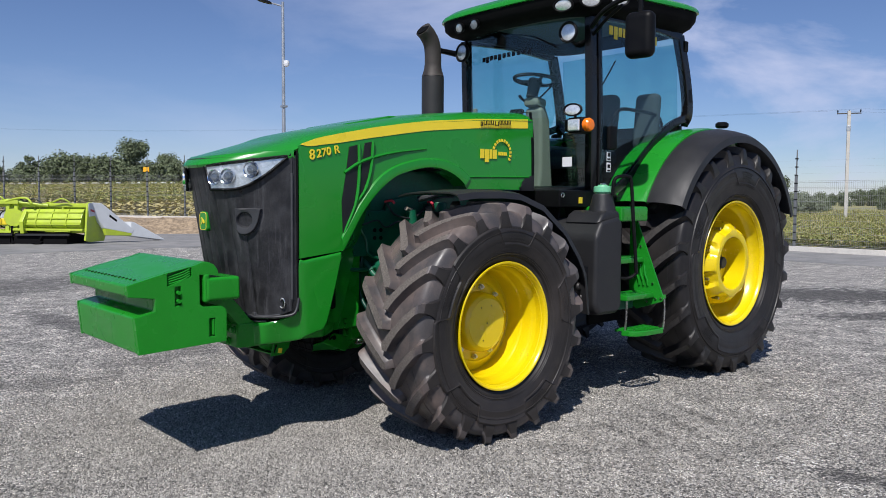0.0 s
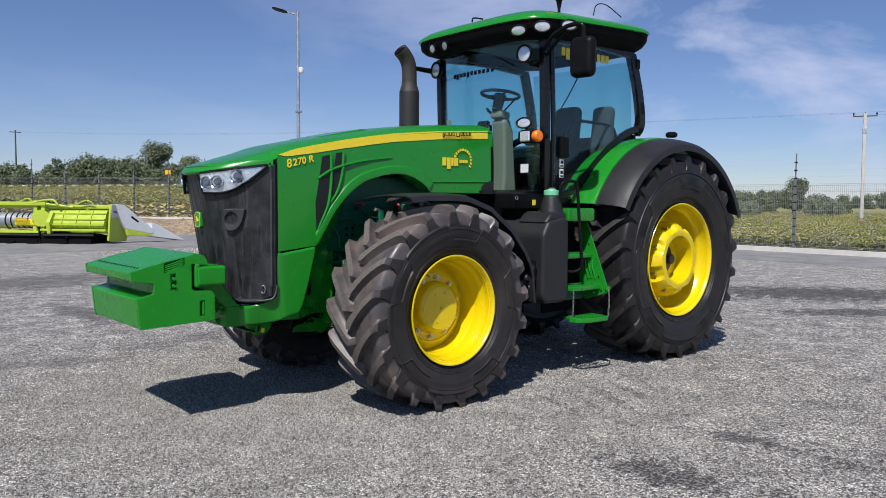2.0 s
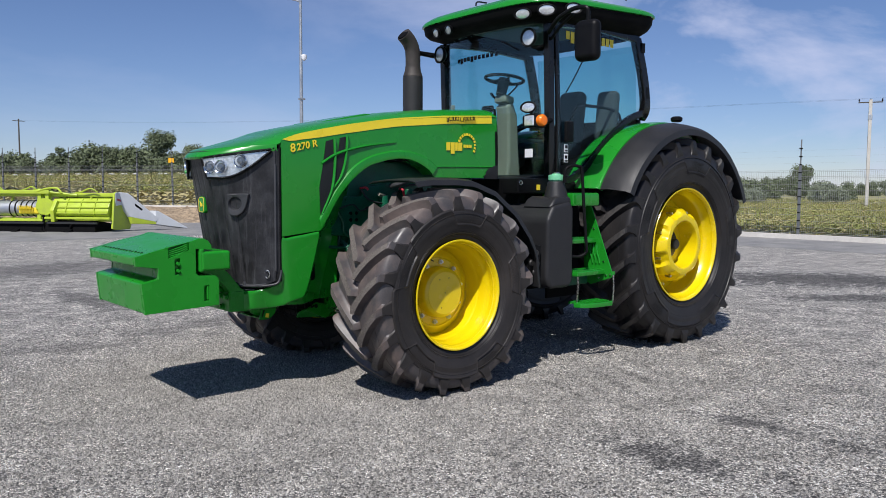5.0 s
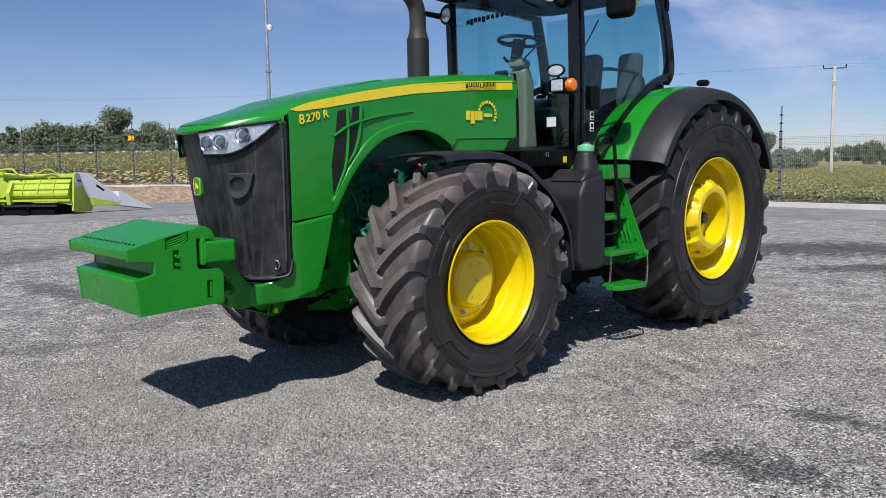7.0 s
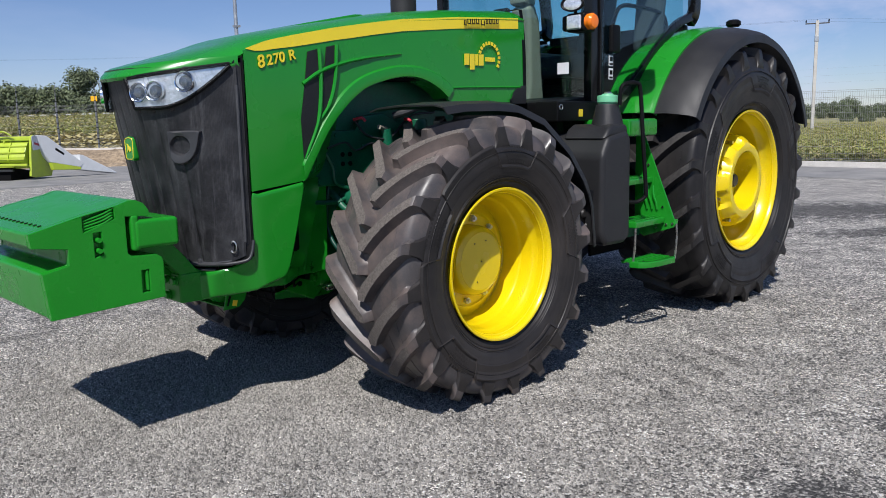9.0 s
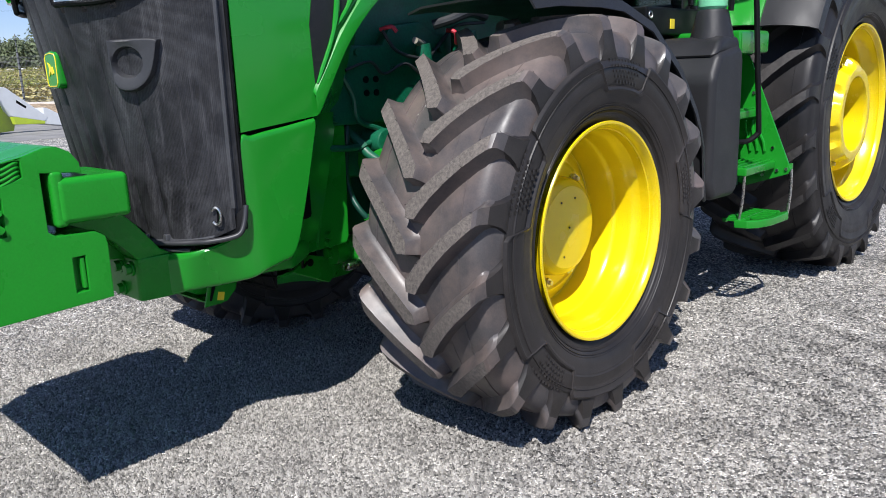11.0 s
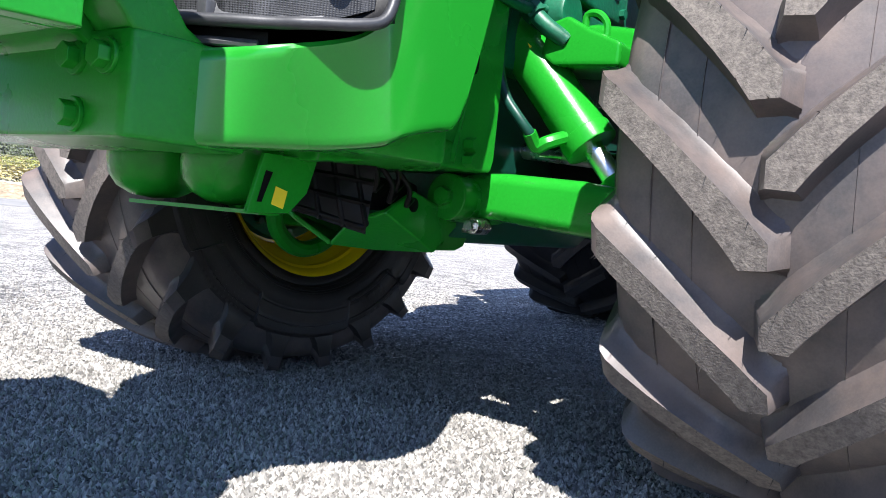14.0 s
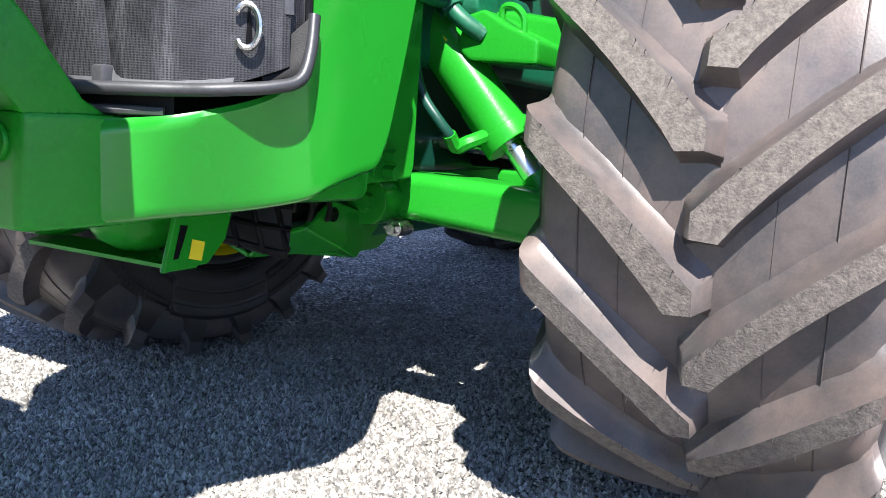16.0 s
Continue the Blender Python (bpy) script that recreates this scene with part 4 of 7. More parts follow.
part("inner_liner", box(-1.05, 1.1, -0.45, 0.45, 1.79, 1.9), DARK, hood)

# model plate on the flank: the number, and plain shapes for the maker's and dealer's marks
for sgn in (-1, 1):
    turn = pose(0, 0, 0, 90, 0, 0) if sgn < 0 else pose(0, 0, 0, 90, 0, 180)
    tilt_ = radians(-12.5) if sgn < 0 else radians(12.5)
    for body, size, near, far in (("8", 0.088, (-0.993, 1.826), (-0.735, 1.886)), ("270 R", 0.072, (-0.938, 1.842), (-0.79, 1.876))):
        at = (near[0], -HW - 0.003, near[1]) if sgn < 0 else (far[0], HW + 0.003, far[1])
        text_mesh("model_number", body, size, DECAL, hood, Matrix.Translation(at) @ Matrix.Rotation(tilt_, 4, "Y") @ turn, 0.002)
    bm = None
    x = 0.535
    for k, w in enumerate((0.022, 0.034, 0.03, 0.03, 0.04, 0.024, 0.024, 0.028, 0.024)):
        za = 2.148 + 0.07 * (x - 0.525) - (0.008 if k in (0, 4) else 0.0)
        for dx in (0.0, w - 0.008):
            bm = prism([(x + dx, za), (x + dx + 0.008, za + 0.0006), (x + dx + 0.008, za + 0.034), (x + dx, za + 0.0334)], "y", sgn * (HW + 0.003), sgn * (HW + 0.0055), bm=bm)
        bm = prism([(x, za), (x + w, za + 0.002), (x + w, za + 0.009), (x, za + 0.007)], "y", sgn * (HW + 0.003), sgn * (HW + 0.005), bm=bm)
        x += w + 0.009 + (0.006 if k == 3 else 0.0)
    part("maker_mark", bm, BLACK_GLOSS, hood)
    bm = None
    x = 0.535
    for w, dz in ((0.042, 0.0), (0.042, -0.028), (0.026, 0.0), (0.044, 0.0)):
        bm = prism([(x, 1.895 + dz), (x + w, 1.897 + dz), (x + w, 1.968), (x, 1.966)], "y", sgn * (HW + 0.001), sgn * (HW + 0.0045), bm=bm)
        x += w + 0.009
    for i in range(5):
        bm = box(0.735 + i * 0.02, 0.735 + i * 0.02 + 0.014, sgn * (HW + 0.001), sgn * (HW + 0.0045), 1.925, 1.952, bm=bm)
    for k in range(12):
        a = radians(158 - k * 17)
        c = Vector((0.775 + 0.098 * math.cos(a), sgn * (HW + 0.003), 1.945 + 0.098 * math.sin(a)))
        bm = box(c.x - 0.011, c.x + 0.011, c.y - 0.002, c.y + 0.002, c.z - 0.009, c.z + 0.009, bm=bm, rot=(0, -math.degrees(a), 0))
    part("dealer_mark", bm, DECAL, hood)

# grille
grille = new("grille")
grille.parent = tractor
tagged(grille, "black perforated grille, dusty, with ribs")
GZ0, GZ1 = 0.83, 1.83


def screen(u, v):
    y = HW * 0.985 * (2 * u - 1)
    z0 = GZ0 + 0.055 * max(0.0, (abs(y) - 0.33) / 0.15) ** 2
    z = z0 + (GZ1 - z0) * v
    if abs(y) < 0.33:
        rib = 0.5 + 0.5 * math.cos(2 * math.pi * y / 0.075)
        rib = -0.011 * rib ** 7 * min(1, max(0, 1.9 - v * 2.0))
    else:
        rib = 0.0
    return Vector((grille_x(y, z) - rib, y, z))


part("screen", grid(screen, 260, 20, thick=0.012), GRILLE, grille)
# moulded rim: along the foot, curling up round both lower corners
RIM_Y = (0.0, 0.20, 0.33, 0.39, 0.424, 0.447, 0.478, 0.498, 0.497, 0.49)
RIM_X = (-1.357, -1.343, -1.282, -1.240, -1.220, -1.198, -1.158, -1.122, -1.100, -1.084)
RIM_Z = (0.834, 0.834, 0.836, 0.838, 0.840, 0.843, 0.849, 0.862, 0.90, 0.955)
rim_line = [Vector(p) for p in zip(RIM_X, RIM_Y, RIM_Z)]
rim_line = curve_points([Vector((p.x, -p.y, p.z)) for p in rim_line[:0:-1]] + rim_line, 5)
part("bottom_rail", tube(rim_line, 0.0095, 12, 1, round_path=False), LATCH, grille, "dark grey moulded rim curled round the corners")


def rim_lip(u, v):
    p = rim_line[int(round(u * (len(rim_line) - 1)))]
    y = p.y * 0.90
    return p.lerp(Vector((grille_x(y, 0.85) + 0.006, y, 0.842 + 0.3 * (p.z - 0.834))), v)


part("rim_lip", grid(rim_lip, len(rim_line) - 1, 4, thick=0.006), BLACK, grille)
part("rim_band", grid(lambda u, v: Vector((grille_x(0.43 * (2 * u - 1), 0.85) - 0.005 - 0.008 * (1 - v), 0.43 * (2 * u - 1), 0.838 + 0.026 * v + 0.03 * max(0.0, (abs(0.86 * u - 0.43) - 0.33) / 0.15) ** 2)), 40, 2, thick=0.005), RIM_GREY, grille)
part("lower_strip", tube([(grille_x(y, 0.85) - 0.006, y, 0.808) for y in np.linspace(-0.36, 0.36, 15)], 0.007, 8, 2), RIM_GREY, grille)
part("strip_web", grid(lambda u, v: Vector((grille_x(0.72 * u - 0.36, 0.85) + 0.012, 0.72 * u - 0.36, 0.79 + 0.04 * v)), 16, 1), BLACK, grille)
repeat("rail_tooth", box(-0.012, 0.008, -0.012, 0.012, -0.012, 0.014, 0.005), RIM_GREY, grille, [(grille_x(0.075 * k, 0.85) - 0.012, 0.075 * k, 0.852) for k in range(-4, 5)])
for sgn in (-1, 1):
    part("side_return", grid(lambda u, v, sgn=sgn: Vector((grille_x(0.473, 0.88 + 0.97 * v) + (-1.078 - grille_x(0.473, 0.88 + 0.97 * v)) * u, sgn * (0.473 + 0.008 * u), 0.88 + 0.97 * v)), 3, 10), GRILLE, grille)
    part("edge_rail", tube([(grille_x(0.473, z) - 0.006, sgn * 0.477, z) for z in np.linspace(0.95, 1.74, 8)], 0.009, 8, 2), RIM_GREY, grille)
    part("side_rail", tube([(-1.086, sgn * 0.4815, z) for z in np.linspace(0.87, 1.88, 8)], 0.006, 8, 2), BLACK, grille)
    # headlights: a bowl, round reflectors and a clear cover that follow the bow of the grille
    lamp = new("headlight")
    lamp.parent = tractor
    tagged(lamp, "clear headlight with round reflectors in the grille's top")

    def lens(u, v, sgn=sgn, off=0.0):
        y = 0.155 + 0.305 * u
        zt = 1.781 + 0.061 * max(0.0, u) ** 1.5
        zb = 1.634 + 0.20 * max(0.0, (u - 0.30) / 0.70) ** 2.3
        z = zb + (zt - zb) * v
        y -= 0.03 * max(0.0, 1 - u) ** 2 * v
        yc = min(y, 0.47)
        slope = (grille_x(yc, z) - grille_x(yc - 0.004, z)) / 0.004
        n = Vector((-1.0, sgn * slope, 0)).normalized()
        return Vector((grille_x(yc, z), sgn * y, z)) + n * (0.017 + off)
    part("bezel", grid(lambda u, v: lens(-0.05 + 1.09 * u, -0.16 + 1.24 * v, off=-0.006), 24, 6), BLACK_GLOSS, lamp)
    rim = [lens(k / 16, 0, off=0.022 - 0.012 * (k / 16)) for k in range(17)] + [lens(1 - k / 16, 1, off=0.012) for k in range(17)]
    rim.append(rim[0].copy())
    part("lens_frame", tube(rim, 0.010, 8, 1, round_path=False), BLACK, lamp)
    part("bowl", grid(lambda u, v: lens(u, v, off=0.008 + 0.02 * (1 - v) * (1 - u)), 24, 8), BOWL, lamp, "silvery reflector bowl")
    for uu, vv, r in ((0.16, 0.5, 0.047), (0.36, 0.5, 0.047), (0.66, 0.58, 0.05)):
        c = lens(uu, vv, off=0.022)
        d = Vector((-0.86, sgn * 0.5, 0.05)).normalized()
        turn = Matrix.Translation(c) @ d.to_track_quat("Z", "Y").to_matrix().to_4x4()
        for nm, prof, mt in (("reflector", [(r, -0.01), (r * 1.04, 0.008), (r, 0.012), (r * 0.93, 0.01), (r * 0.82, -0.004), (r * 0.62, -0.012), (0.0, -0.014)], REFLECT), ("projector", [(r * 0.64, -0.012), (r * 0.62, 0.0), (r * 0.45, 0.012), (0.0, 0.018)], BULB)):
            bm = lathe(prof, 28, "z")
            bmesh.ops.transform(bm, matrix=turn, verts=bm.verts)
            part(nm, bm, mt, lamp)
    part("cover", grid(lambda u, v: lens(u, v, off=0.014 + 0.03 * math.sin(math.pi * min(1, max(0, u))) ** 0.4), 24, 6), CLEAR, lamp)

# badge, latch and pull loop
gx = grille_x(0, 1.44) - 0.004
shield = [(-0.036, 1.372), (0.036, 1.372), (0.05, 1.385), (0.054, 1.48), (0.044, 1.494), (0.0, 1.5), (-0.044, 1.494), (-0.054, 1.48), (-0.05, 1.385)]
part("badge", prism(shield, "x", gx - 0.024, gx + 0.01, 0.008), GREEN, grille, "small green shield badge edged in yellow")
part("badge_rim", tube([(gx - 0.024, y * 0.84, 1.436 + (z - 1.436) * 0.86) for y, z in shield + shield[:1]], 0.0022, 6, 1, round_path=False), DECAL, grille)
part("badge_mark", prism([(y * 0.75, 1.436 + (z - 1.436) * 0.72) for y, z in [(-0.03, 1.42), (-0.008, 1.412), (0.0, 1.43), (0.026, 1.405), (0.016, 1.445), (0.03, 1.47), (0.012, 1.462), (0.002, 1.448), (-0.02, 1.45)]], "x", gx - 0.027, gx - 0.02), DECAL, grille)
# latch: a moulded bowl with a round hole and a bright pin in it
ly, lz = -0.315, 1.45
nrm = Vector((-0.74, -0.67, 0)).normalized()
tang = Vector((0.67, -0.74, 0)).normalized()
to_latch = Matrix.Translation((grille_x(ly, lz), ly, lz)) @ Matrix((nrm, tang, Vector((0, 0, 1)))).transposed().to_4x4()
bowl = curve_points([(a * 1.17, b * 1.12, 0) for a, b in ((-0.062, 0.062), (0.0, 0.064), (0.075, 0.062), (0.078, 0.045), (0.06, -0.025), (0.03, -0.068), (-0.012, -0.085), (-0.05, -0.068), (-0.06, 0.0), (-0.062, 0.062))], 4)[:-1]
bm = bmesh.new()
rings = []
for depth, grow in ((-0.02, 1.0), (0.024, 1.0), (0.034, 0.95), (0.036, 0.88)):
    rings.append([bm.verts.new((depth, p.x * grow, p.y * grow)) for p in bowl])
hole = [(0.05 * math.cos(a) - 0.01, 0.05 * math.sin(a) - 0.002) for a in (math.atan2(p.y + 0.008, p.x + 0.008) for p in bowl)]
for depth, grow in ((0.031, 1.0), (0.020, 0.93), (-0.012, 0.72)):
    rings.append([bm.verts.new((depth, a * grow, b * grow)) for a, b in hole])
for a, b in zip(rings, rings[1:]):
    for k in range(len(bowl)):
        bm.faces.new((a[k], a[(k + 1) % len(bowl)], b[(k + 1) % len(bowl)], b[k]))
bmesh.ops.recalc_face_normals(bm, faces=bm.faces)
bmesh.ops.transform(bm, matrix=to_latch, verts=bm.verts)
part("latch_surround", bm, LATCH, grille, "dark grey moulded latch bowl")
bm = cyl((-0.016, -0.008, -0.004), (-0.012, -0.008, -0.004), 0.042, seg=24)
bmesh.ops.transform(bm, matrix=to_latch, verts=bm.verts)
part("latch_hole", bm, DARK, grille)
bm = cyl((-0.014, 0.004, -0.016), (0.008, 0.004, -0.016), 0.013, 0.011, 14, bev=0.003)
bmesh.ops.transform(bm, matrix=to_latch, verts=bm.verts)
part("latch_pin", bm, RIM_GREY, grille)
lx = grille_x(-0.44, 0.93)
lc, lt = Vector((lx - 0.012, -0.452, 0.928)), Vector((0.55, -0.83, 0.0))
part("pull_loop", tube([lc + lt * (0.017 * math.cos(a) - 0.004) + Vector((-0.008, -0.006, 0.029 * math.sin(a))) for a in (radians(d) for d in range(-140, 141, 20))], 0.0048, 8, 2), STEEL, grille, "steel wire loop")
part("loop_plate", box(lx - 0.014, lx + 0.012, -0.45, -0.432, 0.893, 0.963, 0.008), BLACK, grille)

# lower side panels, nose casting and carrier
for sgn in (-1, 1):
    # dark return behind the panel's rear edge, with upright ribs
    def back(u, v, sgn=sgn):
        z = 1.24 - 0.50 * u
        x0 = lin(z, (0.735, 0.742, 0.86, 1.02, 1.19, 1.24), (-0.895, -0.89, -0.845, -0.80, -0.757, -0.752))
        j = int(round(v * 3))
        return Vector((x0 + (0.0, 0.012, 0.11, 0.23)[j], sgn * (HW - (0.0, 0.014, 0.12, 0.165)[j]), z))
    part("arch_return", grid(back, 14, 3), GREEN, tractor)
    part("upper_return", grid(lambda u, v, sgn=sgn: Vector((-0.752 + 0.19 * u ** 0.55 * 0.9 + 0.25 * v, sgn * (HW - 0.004 - 0.2 * v), 1.24 + 0.40 * u - 0.0 * v)), 10, 3), GREEN, tractor)


# the cast nose under the grille and the lower side panels are one bowed shell
# stations: a point on the foot and one on the top edge
SHELL = [((-1.3015, 0.3085, 0.650), (-1.3015, 0.3085, 0.794)), ((-1.268, 0.323, 0.652), (-1.277, 0.345, 0.798)), ((-1.22, 0.345, 0.656), (-1.245, 0.40, 0.806)), ((-1.14, 0.395, 0.664), (-1.17, 0.447, 0.828)),
         ((-1.09, 0.435, 0.674), (-1.12, 0.466, 0.852)), ((-1.06, 0.46, 0.682), (-1.098, 0.477, 0.885)), ((-1.045, 0.472, 0.69), (-1.088, 0.481, 0.96)), ((-1.03, 0.48, 0.698), (-1.078, 0.484, 1.178)), ((-1.0, 0.485, 0.708), (-1.03, 0.486, 1.19)),
         ((-0.95, 0.486, 0.72), (-0.96, 0.486, 1.202)), ((-0.89, 0.486, 0.742), (-0.89, 0.486, 1.211)), ((-0.845, 0.486, 0.86), (-0.845, 0.486, 1.218)), ((-0.80, 0.486, 1.02), (-0.80, 0.486, 1.225)), ((-0.757, 0.486, 1.19), (-0.757, 0.486, 1.232))]
shell_lo = curve_points([a for a, b in SHELL], 5)
shell_hi = curve_points([b for a, b in SHELL], 5)
SH_IN = (0.13, 0.016, 0.004, 0.0, 0.0, 0.0, 0.001, 0.009, 0.07)
for sgn in (-1, 1):
    def shell(u, v, sgn=sgn):
        i = int(round(u * (len(shell_lo) - 1)))
        j = int(round(v * 8))
        lo, hi = shell_lo[i], shell_hi[i]
        d = shell_lo[min(i + 1, len(shell_lo) - 1)] - shell_lo[max(i - 1, 0)]
        inw = Vector((d.y, -d.x, 0)).normalized()
        h = hi.z - lo.z
        z = (lo.z + 0.016, lo.z, lo.z + 0.003, lo.z + 0.010, lo.z + 0.022, hi.z - 0.022 * min(1, h / 0.12), hi.z - 0.008, hi.z, hi.z - 0.002)[j]
        q = (z - lo.z) / h
        p = Vector((lo.x + (hi.x - lo.x) * q, lo.y + (hi.y - lo.y) * q, z)) + inw * SH_IN[j]
        return Vector((p.x, sgn * max(0.0, p.y), p.z))
    part("nose_casting", grid(shell, len(shell_lo) - 1, 8), GREEN, tractor, "bowed green nose casting that sweeps up into the side panel", 50)
part("bumper_core", prism([(-1.12, -0.38), (-0.86, -0.44), (-0.7, -0.32), (-0.7, 0.32), (-0.86, 0.44), (-1.12, 0.38), (-1.2, 0.2), (-1.2, -0.2)], "z", 0.672, 0.76, 0.02), GREEN_CAST, tractor)
# web that runs back from the casting to the axle
for sgn in (-1, 1):
    part("frame_web", prism([(-1.05, 0.655), (-0.83, 0.678), (-0.496, 0.691), (-0.485, 0.72), (-0.47, 1.24), (-0.62, 1.24), (-0.66, 0.86), (-0.72, 0.80), (-1.05, 0.80)], "y", sgn * 0.22, sgn * 0.31, 0.01), GREEN_CAST, tractor)
    part("web_ridge", tube([(-0.655, sgn * 0.305, 0.70), (-0.62, sgn * 0.308, 0.90), (-0.585, sgn * 0.305, 1.10), (-0.575, sgn * 0.30, 1.2)], [0.011, 0.011, 0.010, 0.004], 8, 4), GREEN_CAST, tractor)
    for z in (0.708, 0.743):
        part("bolt", bolts([(-0.607, sgn * 0.312, z)], (0, sgn, 0), 0.016, 0.026), GREEN_CAST, tractor)
carrier = new("weight_carrier")
carrier.parent = tractor
tagged(carrier, "green bracket that carries the front weight")
part("block", prism([(-1.407, -0.285), (-1.397, -0.299), (-1.303, -0.309), (-1.2, -0.305), (-1.2, 0.305), (-1.303, 0.309), (-1.397, 0.299), (-1.407, 0.285)], "z", 0.648, 0.80, 0.008), GREEN_CAST, carrier)
arm = [(-1.26, 0.79), (-1.315, 0.82), (-1.39, 0.915), (-1.50, 1.03), (-1.62, 1.04), (-1.62, 0.94), (-1.53, 0.92), (-1.46, 0.86), (-1.40, 0.795), (-1.30, 0.78)]
for ya, yb in ((-0.297, -0.2), (0.2, 0.297)):
    part("arm", prism(arm, "y", ya, yb, 0.008), GREEN_CAST, carrier)
part("cross_web", prism([(-1.26, 0.68), (-1.26, 0.79), (-1.34, 0.82), (-1.45, 0.95), (-1.6, 0.98), (-1.6, 0.80), (-1.42, 0.79), (-1.30, 0.68)], "y", -0.2, 0.2, 0.01), GREEN_CAST, carrier)
for y, z in ((-0.251, 0.760), (-0.171, 0.762), (-0.172, 0.680), (0.24, 0.762), (0.172, 0.680)):
    bm = cyl((-1.405, y, z), (-1.414, y, z), 0.026, seg=28, bev=0.002)
    bm = cyl((-1.41, y, z), (-1.432, y, z), 0.0195, seg=6, bm=bm, bev=0.002)
    part("bolt", bm, GREEN_CAST, carrier)

weight = new("front_weight")
weight.parent = tractor
tagged(weight, "heavy green cast front weight with a slot across its face")
WP = [(-2.150, 1.107), (-1.923, 1.165), (-1.774, 1.195), (-1.715, 1.214), (-1.68, 1.213), (-1.645, 1.196), (-1.622, 1.163), (-1.619, 1.132), (-1.735, 1.142), (-1.735, 0.972), (-1.715, 0.956), (-1.602, 0.952), (-1.575, 0.935), (-1.569, 0.91), (-1.571, 0.741), (-2.089, 0.720),
      (-2.110, 0.928), (-1.996, 0.952), (-1.994, 1.023), (-2.143, 1.044)]
RECESS = [(-1.925, 1.158), (-1.80, 1.186), (-1.783, 1.182), (-1.782, 1.137), (-1.925, 1.088)]
CLIP = [(-1.883, 1.082), (-1.845, 1.084), (-1.846, 0.978), (-1.882, 0.971)]
POCKET = [(-1.679, 0.884), (-1.641, 0.885), (-1.643, 0.778), (-1.680, 0.777)]


def holed_plate(outer, holes, a, b):
    """A plate across y from a to b with openings right through it."""
    bm = bmesh.new()
    for loop in [outer] + holes:
        vs = [bm.verts.new((x, a, z)) for x, z in loop]
        for i in range(len(vs)):
            bm.edges.new((vs[i], vs[(i + 1) % len(vs)]))
    bmesh.ops.triangle_fill(bm, edges=bm.edges[:], use_beauty=True, use_dissolve=False)
    ext = bmesh.ops.extrude_face_region(bm, geom=bm.faces[:])
    for v in ext["geom"]:
        if isinstance(v, bmesh.types.BMVert):
            v.co.y = b
    bmesh.ops.recalc_face_normals(bm, faces=bm.faces)
    side = [e for e in bm.edges if len(e.link_faces) == 2 and e.calc_face_angle(0) > 0.9 and abs(e.verts[0].co.y - b) < 1e-5 and abs(e.verts[1].co.y - b) < 1e-5]
    bmesh.ops.bevel(bm, geom=side, offset=0.007, segments=2, affect="EDGES", profile=0.5, clamp_overlap=True)
    return bm


part("body", prism(WP, "y", -HW + 0.03, HW - 0.03, 0.014, seg=3), GREEN_CAST, weight, "", 30)
for sgn in (-1, 1):
    part("cheek", holed_plate(WP, [RECESS, CLIP, POCKET], sgn * (HW - 0.03), sgn * HW), GREEN_CAST, weight, "", 25)
repeat("grip_slot", box(-2.082, -2.066, 0, 0.012, 1.121, 1.1305, 0.002, rot=(0, -14, 0)), DARK, weight, [(0, -0.4 + i * 0.056, 0) for i in range(15)])
for sgn in (-1, 1):
    part("hook", box(-1.70, -1.483, sgn * 0.20, sgn * (HW + 0.012), 0.985, 1.122, 0.02, seg=3), GREEN_CAST, weight)
    part("hook_flange", box(-1.712, -1.672, sgn * 0.3, sgn * (HW + 0.006), 0.978, 1.145, 0.014, seg=3), GREEN_CAST, weight)
    part("pocket_rib", box(-1.657, -1.644, sgn * (HW - 0.032), sgn * (HW - 0.004), 0.785, 0.88, 0.004), GREEN_CAST, weight)
    for i in range(4):
        part("handle_rib", tube([(-1.92, sgn * (HW - 0.014), 1.098 + 0.013 * i), (-1.84, sgn * (HW - 0.006), 1.118 + 0.014 * i), (-1.80, sgn * (HW - 0.004), 1.138 + 0.013 * i), (-1.787, sgn * (HW - 0.012), 1.142 + 0.012 * i)], 0.0055, 6, 4), GREEN_CAST, weight)
    for zz in (1.0, 1.048):
        part("clip_bolt", cyl((-1.862, sgn * (HW - 0.03), zz), (-1.862, sgn * (HW + 0.012), zz), 0.014, 0.011, 10), GREEN_CAST, weight)

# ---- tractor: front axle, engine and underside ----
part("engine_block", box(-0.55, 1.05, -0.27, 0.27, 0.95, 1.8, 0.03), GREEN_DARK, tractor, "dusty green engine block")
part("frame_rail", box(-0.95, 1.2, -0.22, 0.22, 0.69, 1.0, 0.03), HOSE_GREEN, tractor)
part("transmission", box(1.0, 3.3, -0.30, 0.30, 0.55, 1.35, 0.06), DARK, tractor, "gearbox housing in a near-black that stands for shade")
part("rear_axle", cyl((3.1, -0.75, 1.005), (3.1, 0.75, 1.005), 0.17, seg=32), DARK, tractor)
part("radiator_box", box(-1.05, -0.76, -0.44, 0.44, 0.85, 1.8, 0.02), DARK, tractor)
part("engine_side_plate", prism([(-0.56, 1.18), (0.15, 1.18), (0.15, 1.52), (-0.02, 1.6), (-0.2, 1.58), (-0.25, 1.5), (-0.56, 1.5)], "y", -0.32, -0.268, 0.012), GREEN_DARK, tractor)
repeat("plate_hole", cyl((0, -0.326, 0), (0, -0.318, 0), 0.014, seg=12), DARK, tractor, [(-0.30 - 0.055 * i, 0, 1.305 + 0.055 * j) for i in range(2) for j in range(2)])
part("coolant_housing", cyl((0.0, -0.16, 1.50), (0.0, -0.30, 1.48), 0.075, 0.065, 24, bev=0.008), GREEN_DARK, tractor)
